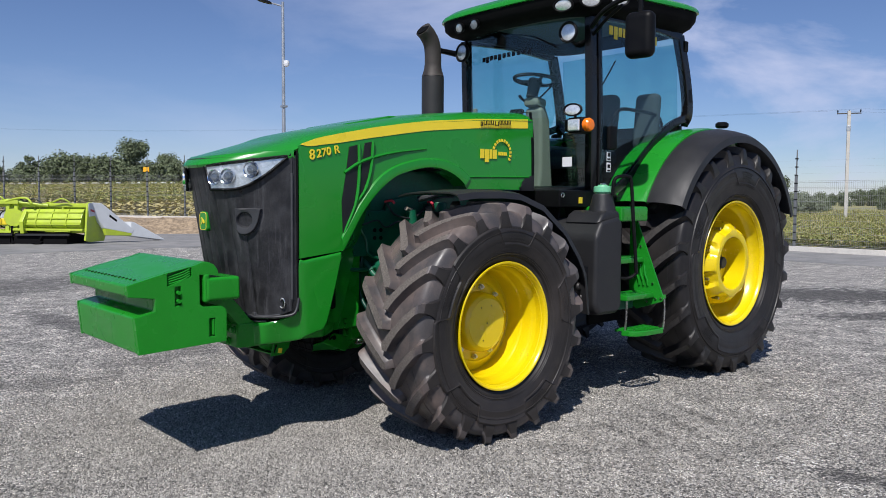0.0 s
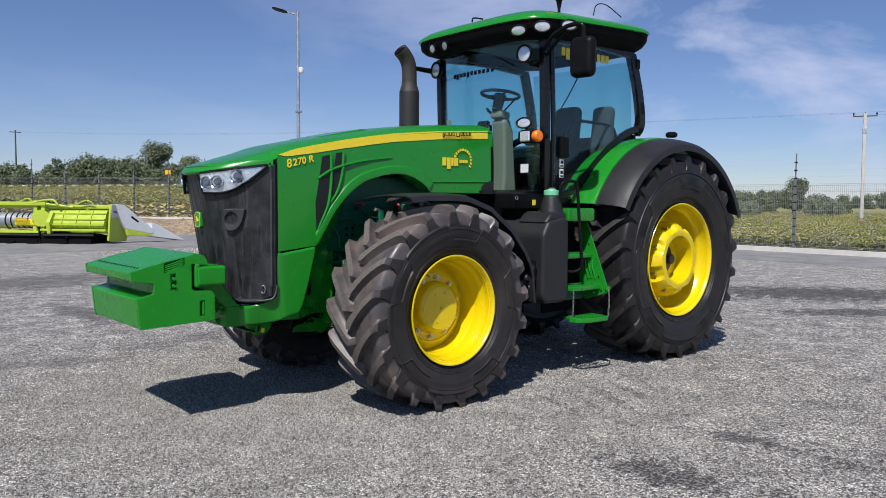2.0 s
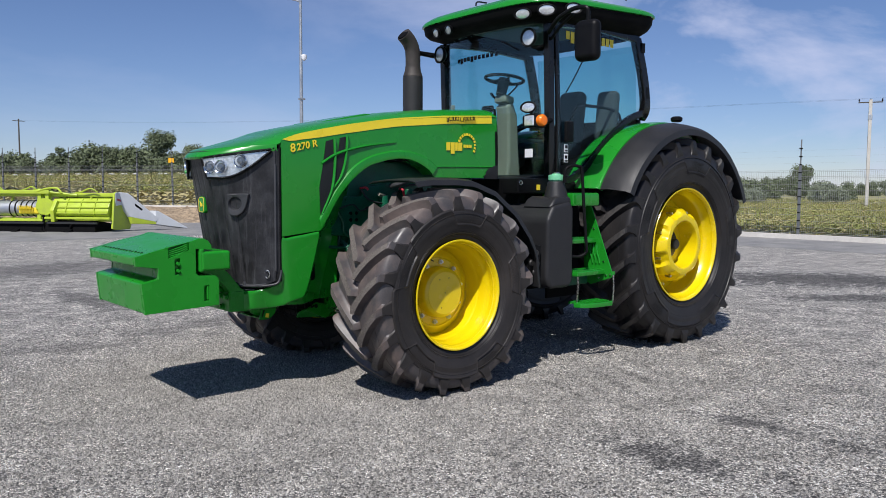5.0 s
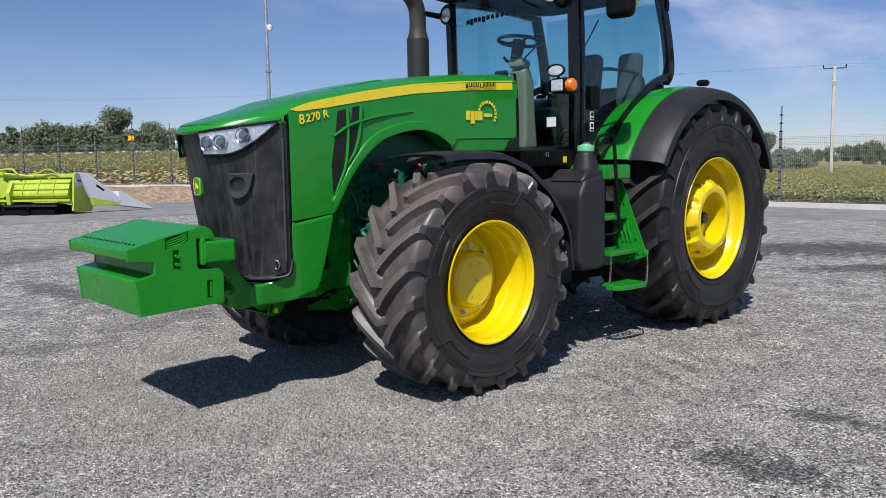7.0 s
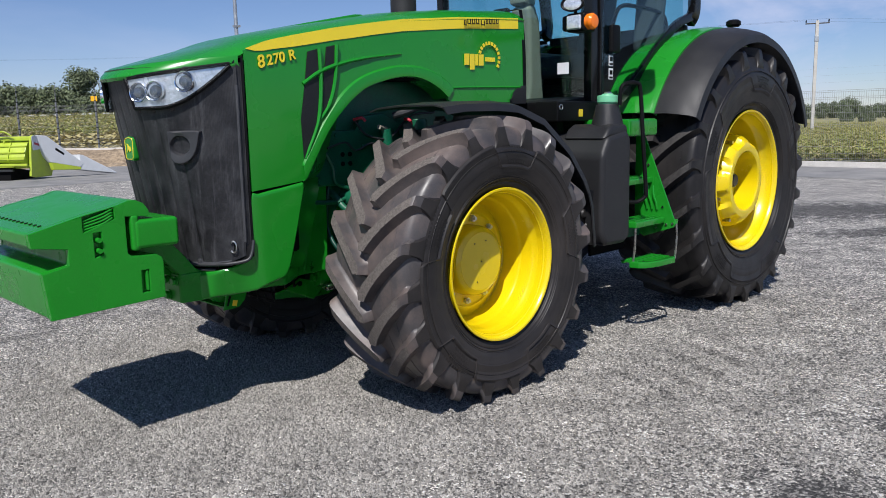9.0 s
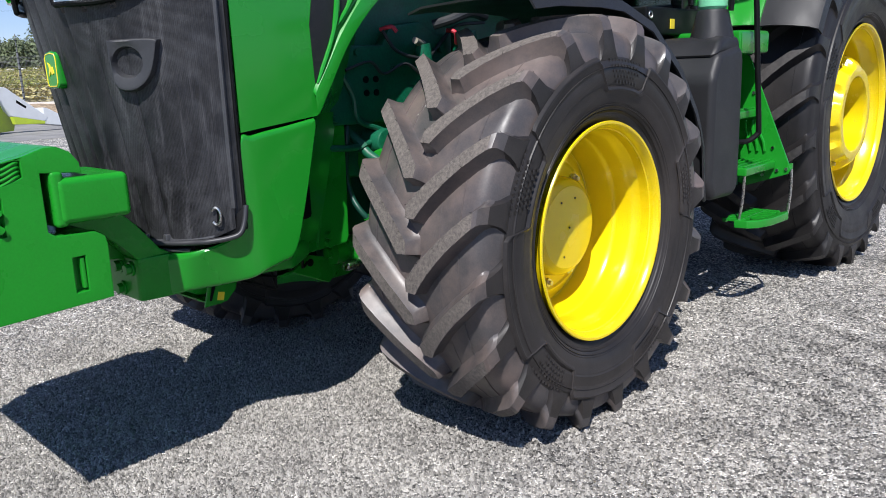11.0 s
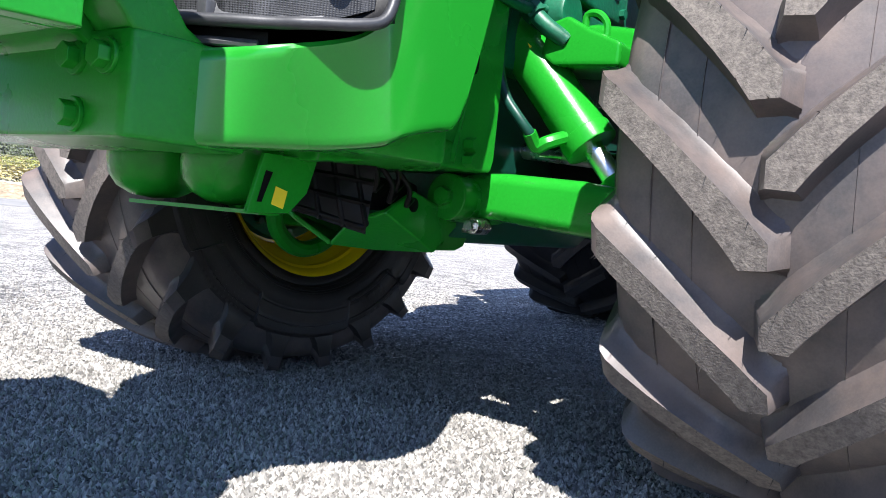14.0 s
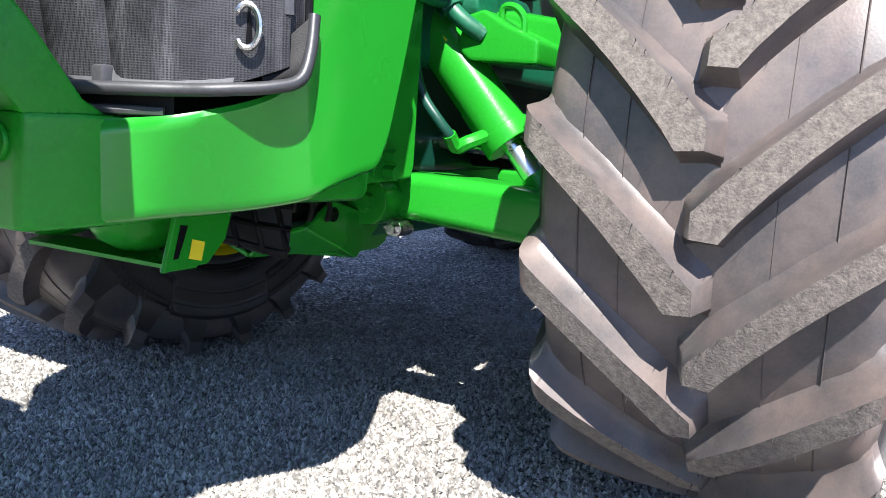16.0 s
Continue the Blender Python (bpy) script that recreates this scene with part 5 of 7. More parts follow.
part("filter", cyl((0.22, -0.36, 1.35), (0.22, -0.36, 1.56), 0.06, 0.06, 24, bev=0.01), GREEN_DARK, tractor)
part("oil_filler", cyl((-0.04, -0.35, 1.50), (-0.12, -0.385, 1.515), 0.017, 0.014, 14), BEIGE, tractor, "white cap")
part("filler_neck", cyl((-0.04, -0.36, 1.40), (-0.05, -0.36, 1.50), 0.038, 0.034, 20), GREEN_DARK, tractor)
part("sensor_plug", tube([(-0.27, -0.33, 1.56), (-0.24, -0.37, 1.57), (-0.22, -0.38, 1.55)], 0.009, 8, 4), RED, tractor)
part("plug", tube([(0.12, -0.35, 1.56), (0.13, -0.39, 1.55), (0.15, -0.38, 1.50)], 0.01, 8, 4), RED, tractor)
part("wiring", tube([(-0.27, -0.345, 1.555), (-0.2, -0.36, 1.47), (-0.05, -0.37, 1.44), (0.05, -0.34, 1.48), (0.2, -0.33, 1.58), (0.4, -0.33, 1.6)], 0.008, 8, 6), RUBBER_HOSE, tractor)
part("hose", tube([(0.3, -0.42, 1.62), (0.15, -0.46, 1.63), (0.05, -0.44, 1.6), (0.0, -0.38, 1.58)], 0.022, 10, 6), RUBBER_HOSE, tractor)

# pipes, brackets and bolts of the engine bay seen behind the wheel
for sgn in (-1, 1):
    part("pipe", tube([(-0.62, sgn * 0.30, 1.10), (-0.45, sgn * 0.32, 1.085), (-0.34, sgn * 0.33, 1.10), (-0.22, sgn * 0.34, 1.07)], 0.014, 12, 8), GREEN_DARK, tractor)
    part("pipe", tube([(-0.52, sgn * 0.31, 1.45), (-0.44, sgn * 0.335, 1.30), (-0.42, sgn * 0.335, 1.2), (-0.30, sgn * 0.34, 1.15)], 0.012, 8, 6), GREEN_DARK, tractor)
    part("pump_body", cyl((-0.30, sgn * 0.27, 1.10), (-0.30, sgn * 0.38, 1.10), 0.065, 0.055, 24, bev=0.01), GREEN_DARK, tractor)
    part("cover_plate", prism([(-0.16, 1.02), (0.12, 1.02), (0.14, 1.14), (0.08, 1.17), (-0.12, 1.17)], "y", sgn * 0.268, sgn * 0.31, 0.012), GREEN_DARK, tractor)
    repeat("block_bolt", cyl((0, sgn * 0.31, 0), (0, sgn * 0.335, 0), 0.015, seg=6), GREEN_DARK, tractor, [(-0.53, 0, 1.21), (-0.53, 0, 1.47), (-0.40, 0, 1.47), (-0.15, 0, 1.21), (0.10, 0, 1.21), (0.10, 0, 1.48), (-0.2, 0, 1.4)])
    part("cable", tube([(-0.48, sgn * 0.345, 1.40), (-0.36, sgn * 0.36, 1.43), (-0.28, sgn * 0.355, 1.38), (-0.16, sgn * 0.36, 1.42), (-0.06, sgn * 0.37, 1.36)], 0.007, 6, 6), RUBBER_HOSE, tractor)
for sgn in (-1, 1):
    axle = new("suspension_arm")
    axle.parent = tractor
    tagged(axle, "green suspension arm of the front axle")
    y0, y1 = sgn * 0.13, sgn * 0.72
    arm = [(-0.46, 0.60), (-0.47, 0.68), (-0.40, 0.705), (-0.3, 0.705), (-0.12, 0.69), (-0.06, 0.66), (-0.06, 0.56), (-0.12, 0.535), (-0.3, 0.56), (-0.42, 0.575)]
    part("lower_arm", prism([(x, z) for x, z in [(y0, 0.585), (sgn * 0.1, 0.64), (y0, 0.695), (sgn * 0.30, 0.70), (sgn * 0.5, 0.69), (y1, 0.66), (y1, 0.55), (sgn * 0.5, 0.565), (sgn * 0.28, 0.585)]], "x", -0.43, -0.28, 0.03, seg=3), GREEN_CAST, axle)
    part("lower_arm", prism([(y0, 0.585), (sgn * 0.1, 0.64), (y0, 0.695), (sgn * 0.5, 0.69), (y1, 0.66), (y1, 0.55), (sgn * 0.5, 0.565)], "x", 0.2, 0.34, 0.016), GREEN_CAST, axle)
    part("pivot_boss", cyl((-0.50, sgn * 0.19, 0.632), (-0.27, sgn * 0.19, 0.632), 0.058, seg=28, bev=0.008), GREEN_CAST, axle)
    part("pivot_bolt", cyl((-0.522, sgn * 0.19, 0.632), (-0.498, sgn * 0.19, 0.632), 0.024, seg=6, bev=0.002), GREEN_CAST, axle)
    part("link_bolt", cyl((-0.46, sgn * 0.245, 0.568), (-0.40, sgn * 0.245, 0.568), 0.02, seg=20, bm=cyl((-0.478, sgn * 0.245, 0.568), (-0.455, sgn * 0.245, 0.568), 0.013, seg=6), bev=0.003), STEEL, axle, "zinc-plated link bolt")
    if sgn > 0:
        part("steering_yoke", tube([(-0.33, sgn * 0.55, 0.76), (-0.371, sgn * 0.55, 0.62), (-0.36, sgn * 0.55, 0.53), (-0.337, sgn * 0.55, 0.491), (-0.289, sgn * 0.55, 0.456), (-0.229, sgn * 0.55, 0.443), (-0.157, sgn * 0.55, 0.46), (-0.101, sgn * 0.55, 0.498), (-0.05, sgn * 0.55, 0.58)], 0.027, 10, 4), GREEN_CAST, axle, "green curved steering yoke")
        part("yoke_housing", box(-0.29, -0.12, sgn * 0.50, sgn * 0.62, 0.515, 0.60, 0.02, seg=3), GREEN_CAST, axle)
    part("upper_arm", prism([(sgn * 0.15, 1.0), (sgn * 0.75, 0.95), (sgn * 0.75, 1.04), (sgn * 0.4, 1.1), (sgn * 0.15, 1.09)], "x", -0.22, -0.08, 0.02), GREEN_CAST, axle)
    part("clevis", prism([(sgn * 0.335, 0.99), (sgn * 0.35, 1.065), (sgn * 0.40, 1.08), (sgn * 0.46, 1.045), (sgn * 0.54, 1.01), (sgn * 0.54, 0.955), (sgn * 0.37, 0.963)], "x", -0.37, -0.20, 0.012), GREEN_CAST, axle)
    part("clevis_handle", tube([(-0.33, sgn * 0.43, 1.05), (-0.335, sgn * 0.435, 1.085), (-0.335, sgn * 0.465, 1.085), (-0.33, sgn * 0.485, 1.06), (-0.33, sgn * 0.485, 1.02)], 0.009, 8, 4), GREEN_CAST, axle)
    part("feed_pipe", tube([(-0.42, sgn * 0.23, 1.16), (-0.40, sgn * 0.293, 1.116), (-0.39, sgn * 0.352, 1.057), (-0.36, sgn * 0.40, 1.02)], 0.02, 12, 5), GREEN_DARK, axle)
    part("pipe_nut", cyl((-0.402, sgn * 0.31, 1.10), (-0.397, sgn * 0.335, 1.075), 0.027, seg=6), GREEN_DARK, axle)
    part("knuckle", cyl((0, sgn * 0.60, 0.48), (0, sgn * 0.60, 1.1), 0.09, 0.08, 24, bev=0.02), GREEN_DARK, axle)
    a, b = Vector((-0.325, sgn * 0.19, 1.11)), Vector((-0.30, sgn * 0.455, 0.787))
    d = (b - a).normalized()
    part("cylinder", cyl(a, b, 0.062, seg=40, bev=0.006), GREEN_CAST, axle, "green hydraulic cylinder")
    part("cylinder_collar", cyl(b - d * 0.03, b + d * 0.012, 0.066, seg=40, bev=0.004), GREEN_CAST, axle)
    part("rod", cyl(b, b + d * 0.12, 0.027, seg=20), CHROME, axle, "chrome piston rod")
    part("rod_eye", cyl(b + d * 0.10, b + d * 0.17, 0.04, 0.05, 20, bev=0.01), GREEN_CAST, axle)
    part("sticker", box(-0.372, -0.368, sgn * 0.285, sgn * 0.305, 0.99, 1.02, rot=(-38 * sgn, 0, 0)), DECAL, axle)
    part("hose", tube([(-0.42, sgn * 0.27, 1.25), (-0.45, sgn * 0.292, 1.13), (-0.45, sgn * 0.276, 1.03), (-0.45, sgn * 0.277, 0.944), (-0.45, sgn * 0.301, 0.878), (-0.447, sgn * 0.337, 0.831), (-0.43, sgn * 0.362, 0.795), (-0.405, sgn * 0.367, 0.775)], 0.0125, 12, 6), HOSE_GREEN, axle)
    part("hose_fitting", tube([(-0.43, sgn * 0.362, 0.795), (-0.402, sgn * 0.368, 0.766), (-0.395, sgn * 0.389, 0.776), (-0.37, sgn * 0.41, 0.789), (-0.335, sgn * 0.42, 0.80)], 0.0165, 8, 4), GREEN_CAST, axle, "green elbow fitting")
    part("tie_rod", cyl((-0.20, sgn * 0.2, 0.78), (-0.20, sgn * 0.66, 0.74), 0.022, seg=14), STEEL, axle)
    # folded towing plate: a cheek with a hole, a wing that runs back under the axle and a bolted foot
    fold = [(-0.595, 0.16, 0.636), (-0.425, 0.16, 0.587), (-0.415, 0.16, 0.562), (-0.50, 0.16, 0.503), (-0.69, 0.16, 0.588)]
    wing = [fold[4], fold[3], (-0.52, 0.0, 0.497), (-0.68, 0.0, 0.505), (-0.715, 0.09, 0.56)]
    bm = bmesh.new()
    for loop in (fold, wing):
        bm.faces.new([bm.verts.new((x, sgn * y, z)) for x, y, z in loop])
    bmesh.ops.remove_doubles(bm, verts=bm.verts, dist=0.0005)
    bmesh.ops.recalc_face_normals(bm, faces=bm.faces)
    bmesh.ops.solidify(bm, geom=bm.faces, thickness=0.012)
    bevel(bm, 0.003, 1)
    part("bracket_plate", bm, GREEN_CAST, tractor, "folded green towing plate with a hole", 20)
    part("plate_hole", cyl((-0.597, sgn * 0.150, 0.604), (-0.597, sgn * 0.1735, 0.604), 0.017, seg=16), DARK, tractor)
    part("plate_foot", prism([(-0.52, 0.498), (-0.37, 0.50), (-0.335, 0.512), (-0.318, 0.54), (-0.32, 0.62), (-0.41, 0.62), (-0.415, 0.55), (-0.43, 0.515), (-0.52, 0.512)], "y", sgn * 0.125, sgn * 0.142, 0.004), GREEN_CAST, tractor)
    bm = cyl((-0.36, sgn * 0.14, 0.574), (-0.36, sgn * 0.165, 0.574), 0.026, seg=20)
    bm = cyl((-0.36, sgn * 0.165, 0.574), (-0.36, sgn * 0.2, 0.574), 0.017, seg=6, bm=bm)
    part("bolt", bm, STEEL, tractor, "bare steel bolt")
part("axle_beam", prism([(-0.13, 0.52), (0.13, 0.52), (0.2, 0.6), (0.2, 0.95), (-0.2, 0.95), (-0.2, 0.6)], "x", -0.42, 0.35, 0.02), GREEN_DARK, tractor, "green front axle housing")
part("drive_shaft", cyl((0, -0.75, 0.757), (0, 0.75, 0.757), 0.05, seg=20), DARK, tractor)

# air tanks and the strap under the nose casting, black rock guard behind them
for y in (-0.105, 0.135):
    part("accumulator", lathe([(0.0, 0.567), (0.045, 0.572), (0.075, 0.588), (0.092, 0.612), (0.097, 0.645), (0.097, 0.70)], 32, "z", (-1.06, y, 0)), GREEN_CAST, tractor, "round-bottomed green pressure tank")
part("tank_strap", prism([(-1.12, -0.252), (-1.075, -0.252), (-1.03, -0.19), (-1.03, 0.15), (-1.07, 0.17), (-1.12, 0.13)], "z", 0.556, 0.563, 0.0), GREEN_CAST, tractor)
part("tank_bracket", prism([(-1.155, 0.557), (-1.06, 0.562), (-1.02, 0.60), (-1.0, 0.662), (-1.125, 0.662)], "y", -0.262, -0.252, 0.003), GREEN_CAST, tractor)
part("bracket_slot", prism([(-1.135, 0.578), (-1.125, 0.578), (-1.105, 0.63), (-1.12, 0.632)], "y", -0.2635, -0.2625), DARK, tractor)
part("warning_sticker", box(-1.10, -1.072, -0.2635, -0.2625, 0.572, 0.604, rot=(0, 14, 0)), DECAL, tractor, "small yellow warning label")
def crumple(u, v):
    """A black plastic cover with two cross ribs and slanting folds."""
    lo = Vector((-0.905, -0.08, 0.572)).lerp(Vector((-0.806, -0.218, 0.532)), u)
    hi = Vector((-0.89, -0.10, 0.69)).lerp(Vector((-0.80, -0.228, 0.684)), u)
    slant = max(0.0, 1 - abs(((u * 3.4 + v * 1.1) % 1.0) - 0.5) / 0.07)
    rib = max(max(0.0, 1 - abs(v - r) / 0.03) for r in (0.08, 0.40, 0.70, 0.95))
    out = 0.0045 * max(rib, slant) - 0.03 * (u - 0.6) ** 2 + 0.010 * noise.noise(Vector((u * 2.2, v * 2.2, 3)))
    return lo.lerp(hi, v) + Vector((-0.81, -0.58, 0.0)) * out


part("rock_guard", grid(crumple, 110, 70, thick=-0.005), BLACK, tractor, "black folded plastic guard with cross ribs", 60)
for k, (x, y, z) in enumerate(((-0.77, -0.19, 0.66), (-0.73, -0.2, 0.64), (-0.70, -0.19, 0.665), (-0.67, -0.2, 0.635))):
    part("loose_cable", tube([(x - 0.03, y, z + 0.04), (x, y - 0.015, z), (x + 0.012, y, z - 0.035), (x + 0.045, y + 0.01, z - 0.02)], 0.006, 8, 5), BLACK, tractor)
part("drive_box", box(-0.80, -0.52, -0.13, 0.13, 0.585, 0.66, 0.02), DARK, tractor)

# ---- fenders, tank and steps ----
for sgn in (-1, 1):
    def ffender(u, v, sgn=sgn):
        x = lin(u, (0, 0.12, 0.28, 0.38, 0.50, 0.64, 0.76, 0.85, 1.0), (-0.40, -0.25, 0.02, 0.20, 0.44, 0.70, 0.88, 0.95, 0.985))
        z = lin(u, (0, 0.12, 0.28, 0.38, 0.50, 0.64, 0.76, 0.85, 1.0), (1.628, 1.645, 1.650, 1.638, 1.56, 1.375, 1.165, 1.0, 0.735))
        d = Vector((x - 0.05, 0, z - 0.70)).normalized()
        yy = (0.62, 0.70, 0.92, 1.14, 1.205, 1.215)[int(round(v * 5))]
        dr = (-0.03, -0.01, 0.0, -0.004, -0.02, -0.06)[int(round(v * 5))] * (1.0 if u < 0.8 else 0.8)
        return Vector((x, sgn * yy, z)) + d * dr
    fd = part("front_fender", grid(ffender, 40, 5, thick=0.008 * sgn), GREY_PLASTIC, tractor, "black plastic front mudguard over the tyre")
    part("fender_bracket", tube([(0.25, sgn * 0.6, 1.05), (0.55, sgn * 0.75, 1.2), (0.7, sgn * 0.95, 1.2)], 0.025, 8, 5), DARK, fd)
    # bolted bracket between the fender's foot and the tank
    bk = part("mount_plate", prism([(0.90, 0.78), (1.03, 0.76), (1.05, 1.08), (0.96, 1.10), (0.92, 0.98)], "y", sgn * 1.10, sgn * 1.13, 0.008), BLACK, fd)
    repeat("mount_bolt", lathe([(0.0, sgn * 1.142), (0.022, sgn * 1.142), (0.028, sgn * 1.135), (0.03, sgn * 1.128)], 16), EXHAUST, fd, [(0.99, 0, 1.02), (1.0, 0, 0.925), (0.975, 0, 0.855), (0.935, 0, 0.94)])

    def rfender(u, v, sgn=sgn):
        a = radians(153 - 131 * u)
        yy = (1.0, 1.08, 1.18, 1.26, 1.30, 1.305)[int(round(v * 5))]
        dr = (0.045, 0.05, 0.03, 0.005, -0.025, -0.085)[int(round(v * 5))]
        r = 1.185 + dr
        return Vector((3.10 + r * math.cos(a), sgn * yy, 1.005 + r * math.sin(a)))
    rf = part("rear_fender", grid(rfender, 48, 5, thick=0.012 * sgn), GREY_PLASTIC, tractor, "dark grey plastic rear mudguard extension")

    def gfender(u, v, sgn=sgn):
        a = radians(153 - 118 * u)
        yy = (0.55, 0.72, 0.88, 0.97, 1.0, 1.004)[int(round(v * 5))]
        dr = (0.03, 0.055, 0.06, 0.055, 0.046, 0.0)[int(round(v * 5))]
        r = 1.195 + dr
        return Vector((3.10 + r * math.cos(a), sgn * yy, 1.005 + r * math.sin(a)))
    part("inner_fender", grid(gfender, 48, 5, thick=0.012 * sgn), GREEN, tractor, "green inner rear mudguard")
    part("fender_marker", lathe([(0.0, 0.0), (0.045, 0.004), (0.06, 0.02), (0.06, 0.045), (0.04, 0.06), (0.0, 0.062)], 24, "z", (3.25, sgn * 1.0, 2.26)), BLACK, rf)
    # fuel tank with its filler on the near side
    pts = [(1.09, 0.80), (1.10, 1.30), (1.17, 1.42), (1.40, 1.46), (1.44, 1.40), (1.445, 0.74), (1.38, 0.695), (1.14, 0.70)]
    tank = part("fuel_tank", prism(pts, "y", sgn * 0.55, sgn * 1.165, 0.05, seg=3), GREY_PLASTIC, tractor, "black plastic fuel tank")
    part("tank_shoulder", prism([(1.14, 1.40), (1.20, 1.47), (1.26, 1.50), (1.42, 1.50), (1.438, 1.42)], "y", sgn * 0.80, sgn * 1.145, 0.03, seg=3), GREY_PLASTIC, tank)
    part("filler_neck", cyl((1.345, sgn * 1.03, 1.45), (1.345, sgn * 1.03, 1.632), 0.118, 0.074, 12, bev=0.012), GREY_PLASTIC, tank)
    if sgn < 0:
        part("filler_cap", lathe([(0.0, 1.70), (0.035, 1.70), (0.04, 1.692), (0.066, 1.688), (0.07, 1.68), (0.07, 1.645), (0.062, 1.635), (0.05, 1.615)], 28, "z", (1.345, -1.03, 0)), CAP, tank, "pale green filler cap")
        part("cap_lock", box(1.325, 1.375, -1.045, -1.015, 1.697, 1.712, 0.004), STEEL, tank)

steps = new("cab_steps")
steps.parent = tractor
tagged(steps, "green steel steps up to the cab with a hinged lowest tread")
# the rear cheek stands across the tractor and widens towards its foot
part("side_plate", prism([(-0.97, 1.42), (-1.015, 1.40), (-1.262, 0.81), (-1.272, 0.78), (-1.258, 0.757), (-1.02, 0.675), (-0.94, 0.72), (-0.94, 1.42)], "x", 1.862, 1.876, 0.003), GREEN, steps, "green cheek plate that widens downwards")
part("plate_flange", prism([(1.862, -1.262), (1.876, -1.272), (1.90, -1.272), (1.90, -1.262)], "z", 0.78, 0.815, 0.002), GREEN, steps)
part("side_plate", prism([(1.46, 1.42), (1.52, 1.42), (1.56, 0.8), (1.48, 0.78)], "y", -0.95, -0.93, 0.004), GREEN_DARK, steps)
for y, z in ((-1.25, 0.785), (-1.20, 0.775), (-1.12, 0.745), (-1.05, 1.2), (-1.17, 0.90)):
    part("plate_bolt", cyl((1.862, y, z), (1.853, y, z), 0.009, seg=6), STEEL, steps)
for z, x0, x1, y0, y1 in ((0.83, 1.47, 1.862, -1.19, -0.98), (1.115, 1.47, 1.862, -1.085, -0.9)):
    part("tread", box(x0, x1, y0, y1, z - 0.045, z, 0.01), GREEN, steps)
    for i in range(4):
        part("tread_rib", box(x0 + 0.02, x1 - 0.02, y0 + 0.02 + i * 0.045, y0 + 0.035 + i * 0.045, z, z + 0.008, 0.002), GREEN, steps)
part("riser", box(1.50, 1.862, -0.985, -0.972, 0.68, 0.79, 0.004), GREEN_DARK, steps)
for y in (-1.04, -1.08, -1.12):
    part("riser_fold", tube([(1.856, y + 0.03, 1.05), (1.85, y + 0.02, 0.98), (1.85, y, 0.93), (1.856, y - 0.006, 0.88)], 0.008, 6, 4), GREEN, steps)
part("cab_footplate", box(1.46, 1.84, -1.13, -0.75, 1.41, 1.53, 0.02), GREEN, steps)
# lowest tread: a frame with slots, hung on two links
part("low_tread_front", prism([(1.50, -1.12), (1.515, -1.19), (1.56, -1.235), (1.66, -1.265), (1.87, -1.275), (1.895, -1.25), (1.87, -1.235), (1.66, -1.225), (1.58, -1.20), (1.545, -1.165), (1.535, -1.12)], "z", 0.50, 0.545, 0.008), GREEN, steps)
part("low_tread_back", box(1.51, 1.89, -1.075, -1.05, 0.525, 0.55, 0.006), GREEN, steps)
for i in range(7):
    x = 1.53 + i * 0.056
    part("low_tread_bar", box(x, x + 0.014, -1.225 if i > 1 else -1.17, -1.06, 0.53, 0.548, 0.003), GREEN, steps)
part("low_tread_rail", box(1.54, 1.88, -1.155, -1.143, 0.532, 0.55, 0.003), GREEN, steps)
for lo, hi in (((1.53, -1.135, 0.53), (1.495, -1.17, 0.79)), ((1.888, -1.26, 0.53), (1.87, -1.275, 0.785))):
    mid = (Vector(lo) + Vector(hi)) / 2 + Vector((0, -0.006, 0))
    part("link", tube([lo, mid, hi], 0.008, 8, 4), STEEL, steps, "bright steel link")
part("handrail", tube([(1.35, -1.12, 1.62), (1.355, -1.13, 1.735), (1.40, -1.15, 1.765), (1.48, -1.165, 1.765), (1.525, -1.17, 1.72), (1.545, -1.185, 1.40), (1.57, -1.20, 1.05), (1.57, -1.195, 1.0), (1.53, -1.16, 0.965), (1.46, -1.12, 0.965)], 0.014, 10, 6), BLACK, steps, "black handrail")
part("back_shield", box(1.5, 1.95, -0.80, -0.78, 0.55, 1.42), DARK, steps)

# ---- tractor: cab ----
cab = new("cab")
cab.parent = tractor
tagged(cab, "glazed black cab with a green roof")
AX, AY = 1.58, 0.72                                    # front pillars
RX, RY = 2.98, 0.74                                    # rear pillars


def bar(name, pts, w, d, material=BLACK_GLOSS, parent=cab, n=6):
    """A pillar: a flat-sided bar along pts, w wide and d deep."""
    path = curve_points(pts, n)
    bm = bmesh.new()
    rings = []
    for i, p in enumerate(path):
        t = (path[min(i + 1, len(path) - 1)] - path[max(i - 1, 0)]).normalized()
        s = t.cross(Vector((0, 1, 0))).normalized()
        o = s.cross(t).normalized()
        rings.append([bm.verts.new(p + s * a * w / 2 + o * b * d / 2) for a, b in ((-1, -1), (1, -1), (1, 1), (-1, 1))])
    for a, b in zip(rings, rings[1:]):
        for k in range(4):
            bm.faces.new((a[k], a[(k + 1) % 4], b[(k + 1) % 4], b[k]))
    bm.faces.new(rings[0][::-1])
    bm.faces.new(rings[-1])
    bmesh.ops.recalc_face_normals(bm, faces=bm.faces)
    bevel(bm, 0.008, 2, [e for e in bm.edges if len(e.link_faces) == 2 and e.calc_face_angle(0) > 1.0])
    return part(name, bm, material, parent)


def pane(name, pts, parent=cab, label="tinted cab glass"):
    bm = bmesh.new()
    bm.faces.new([bm.verts.new(p) for p in pts])
    bmesh.ops.recalc_face_normals(bm, faces=bm.faces)
    bmesh.ops.solidify(bm, geom=bm.faces, thickness=0.005)
    ob = part(name, bm, GLASS, parent, label)
    ob.visible_shadow = False
    return ob


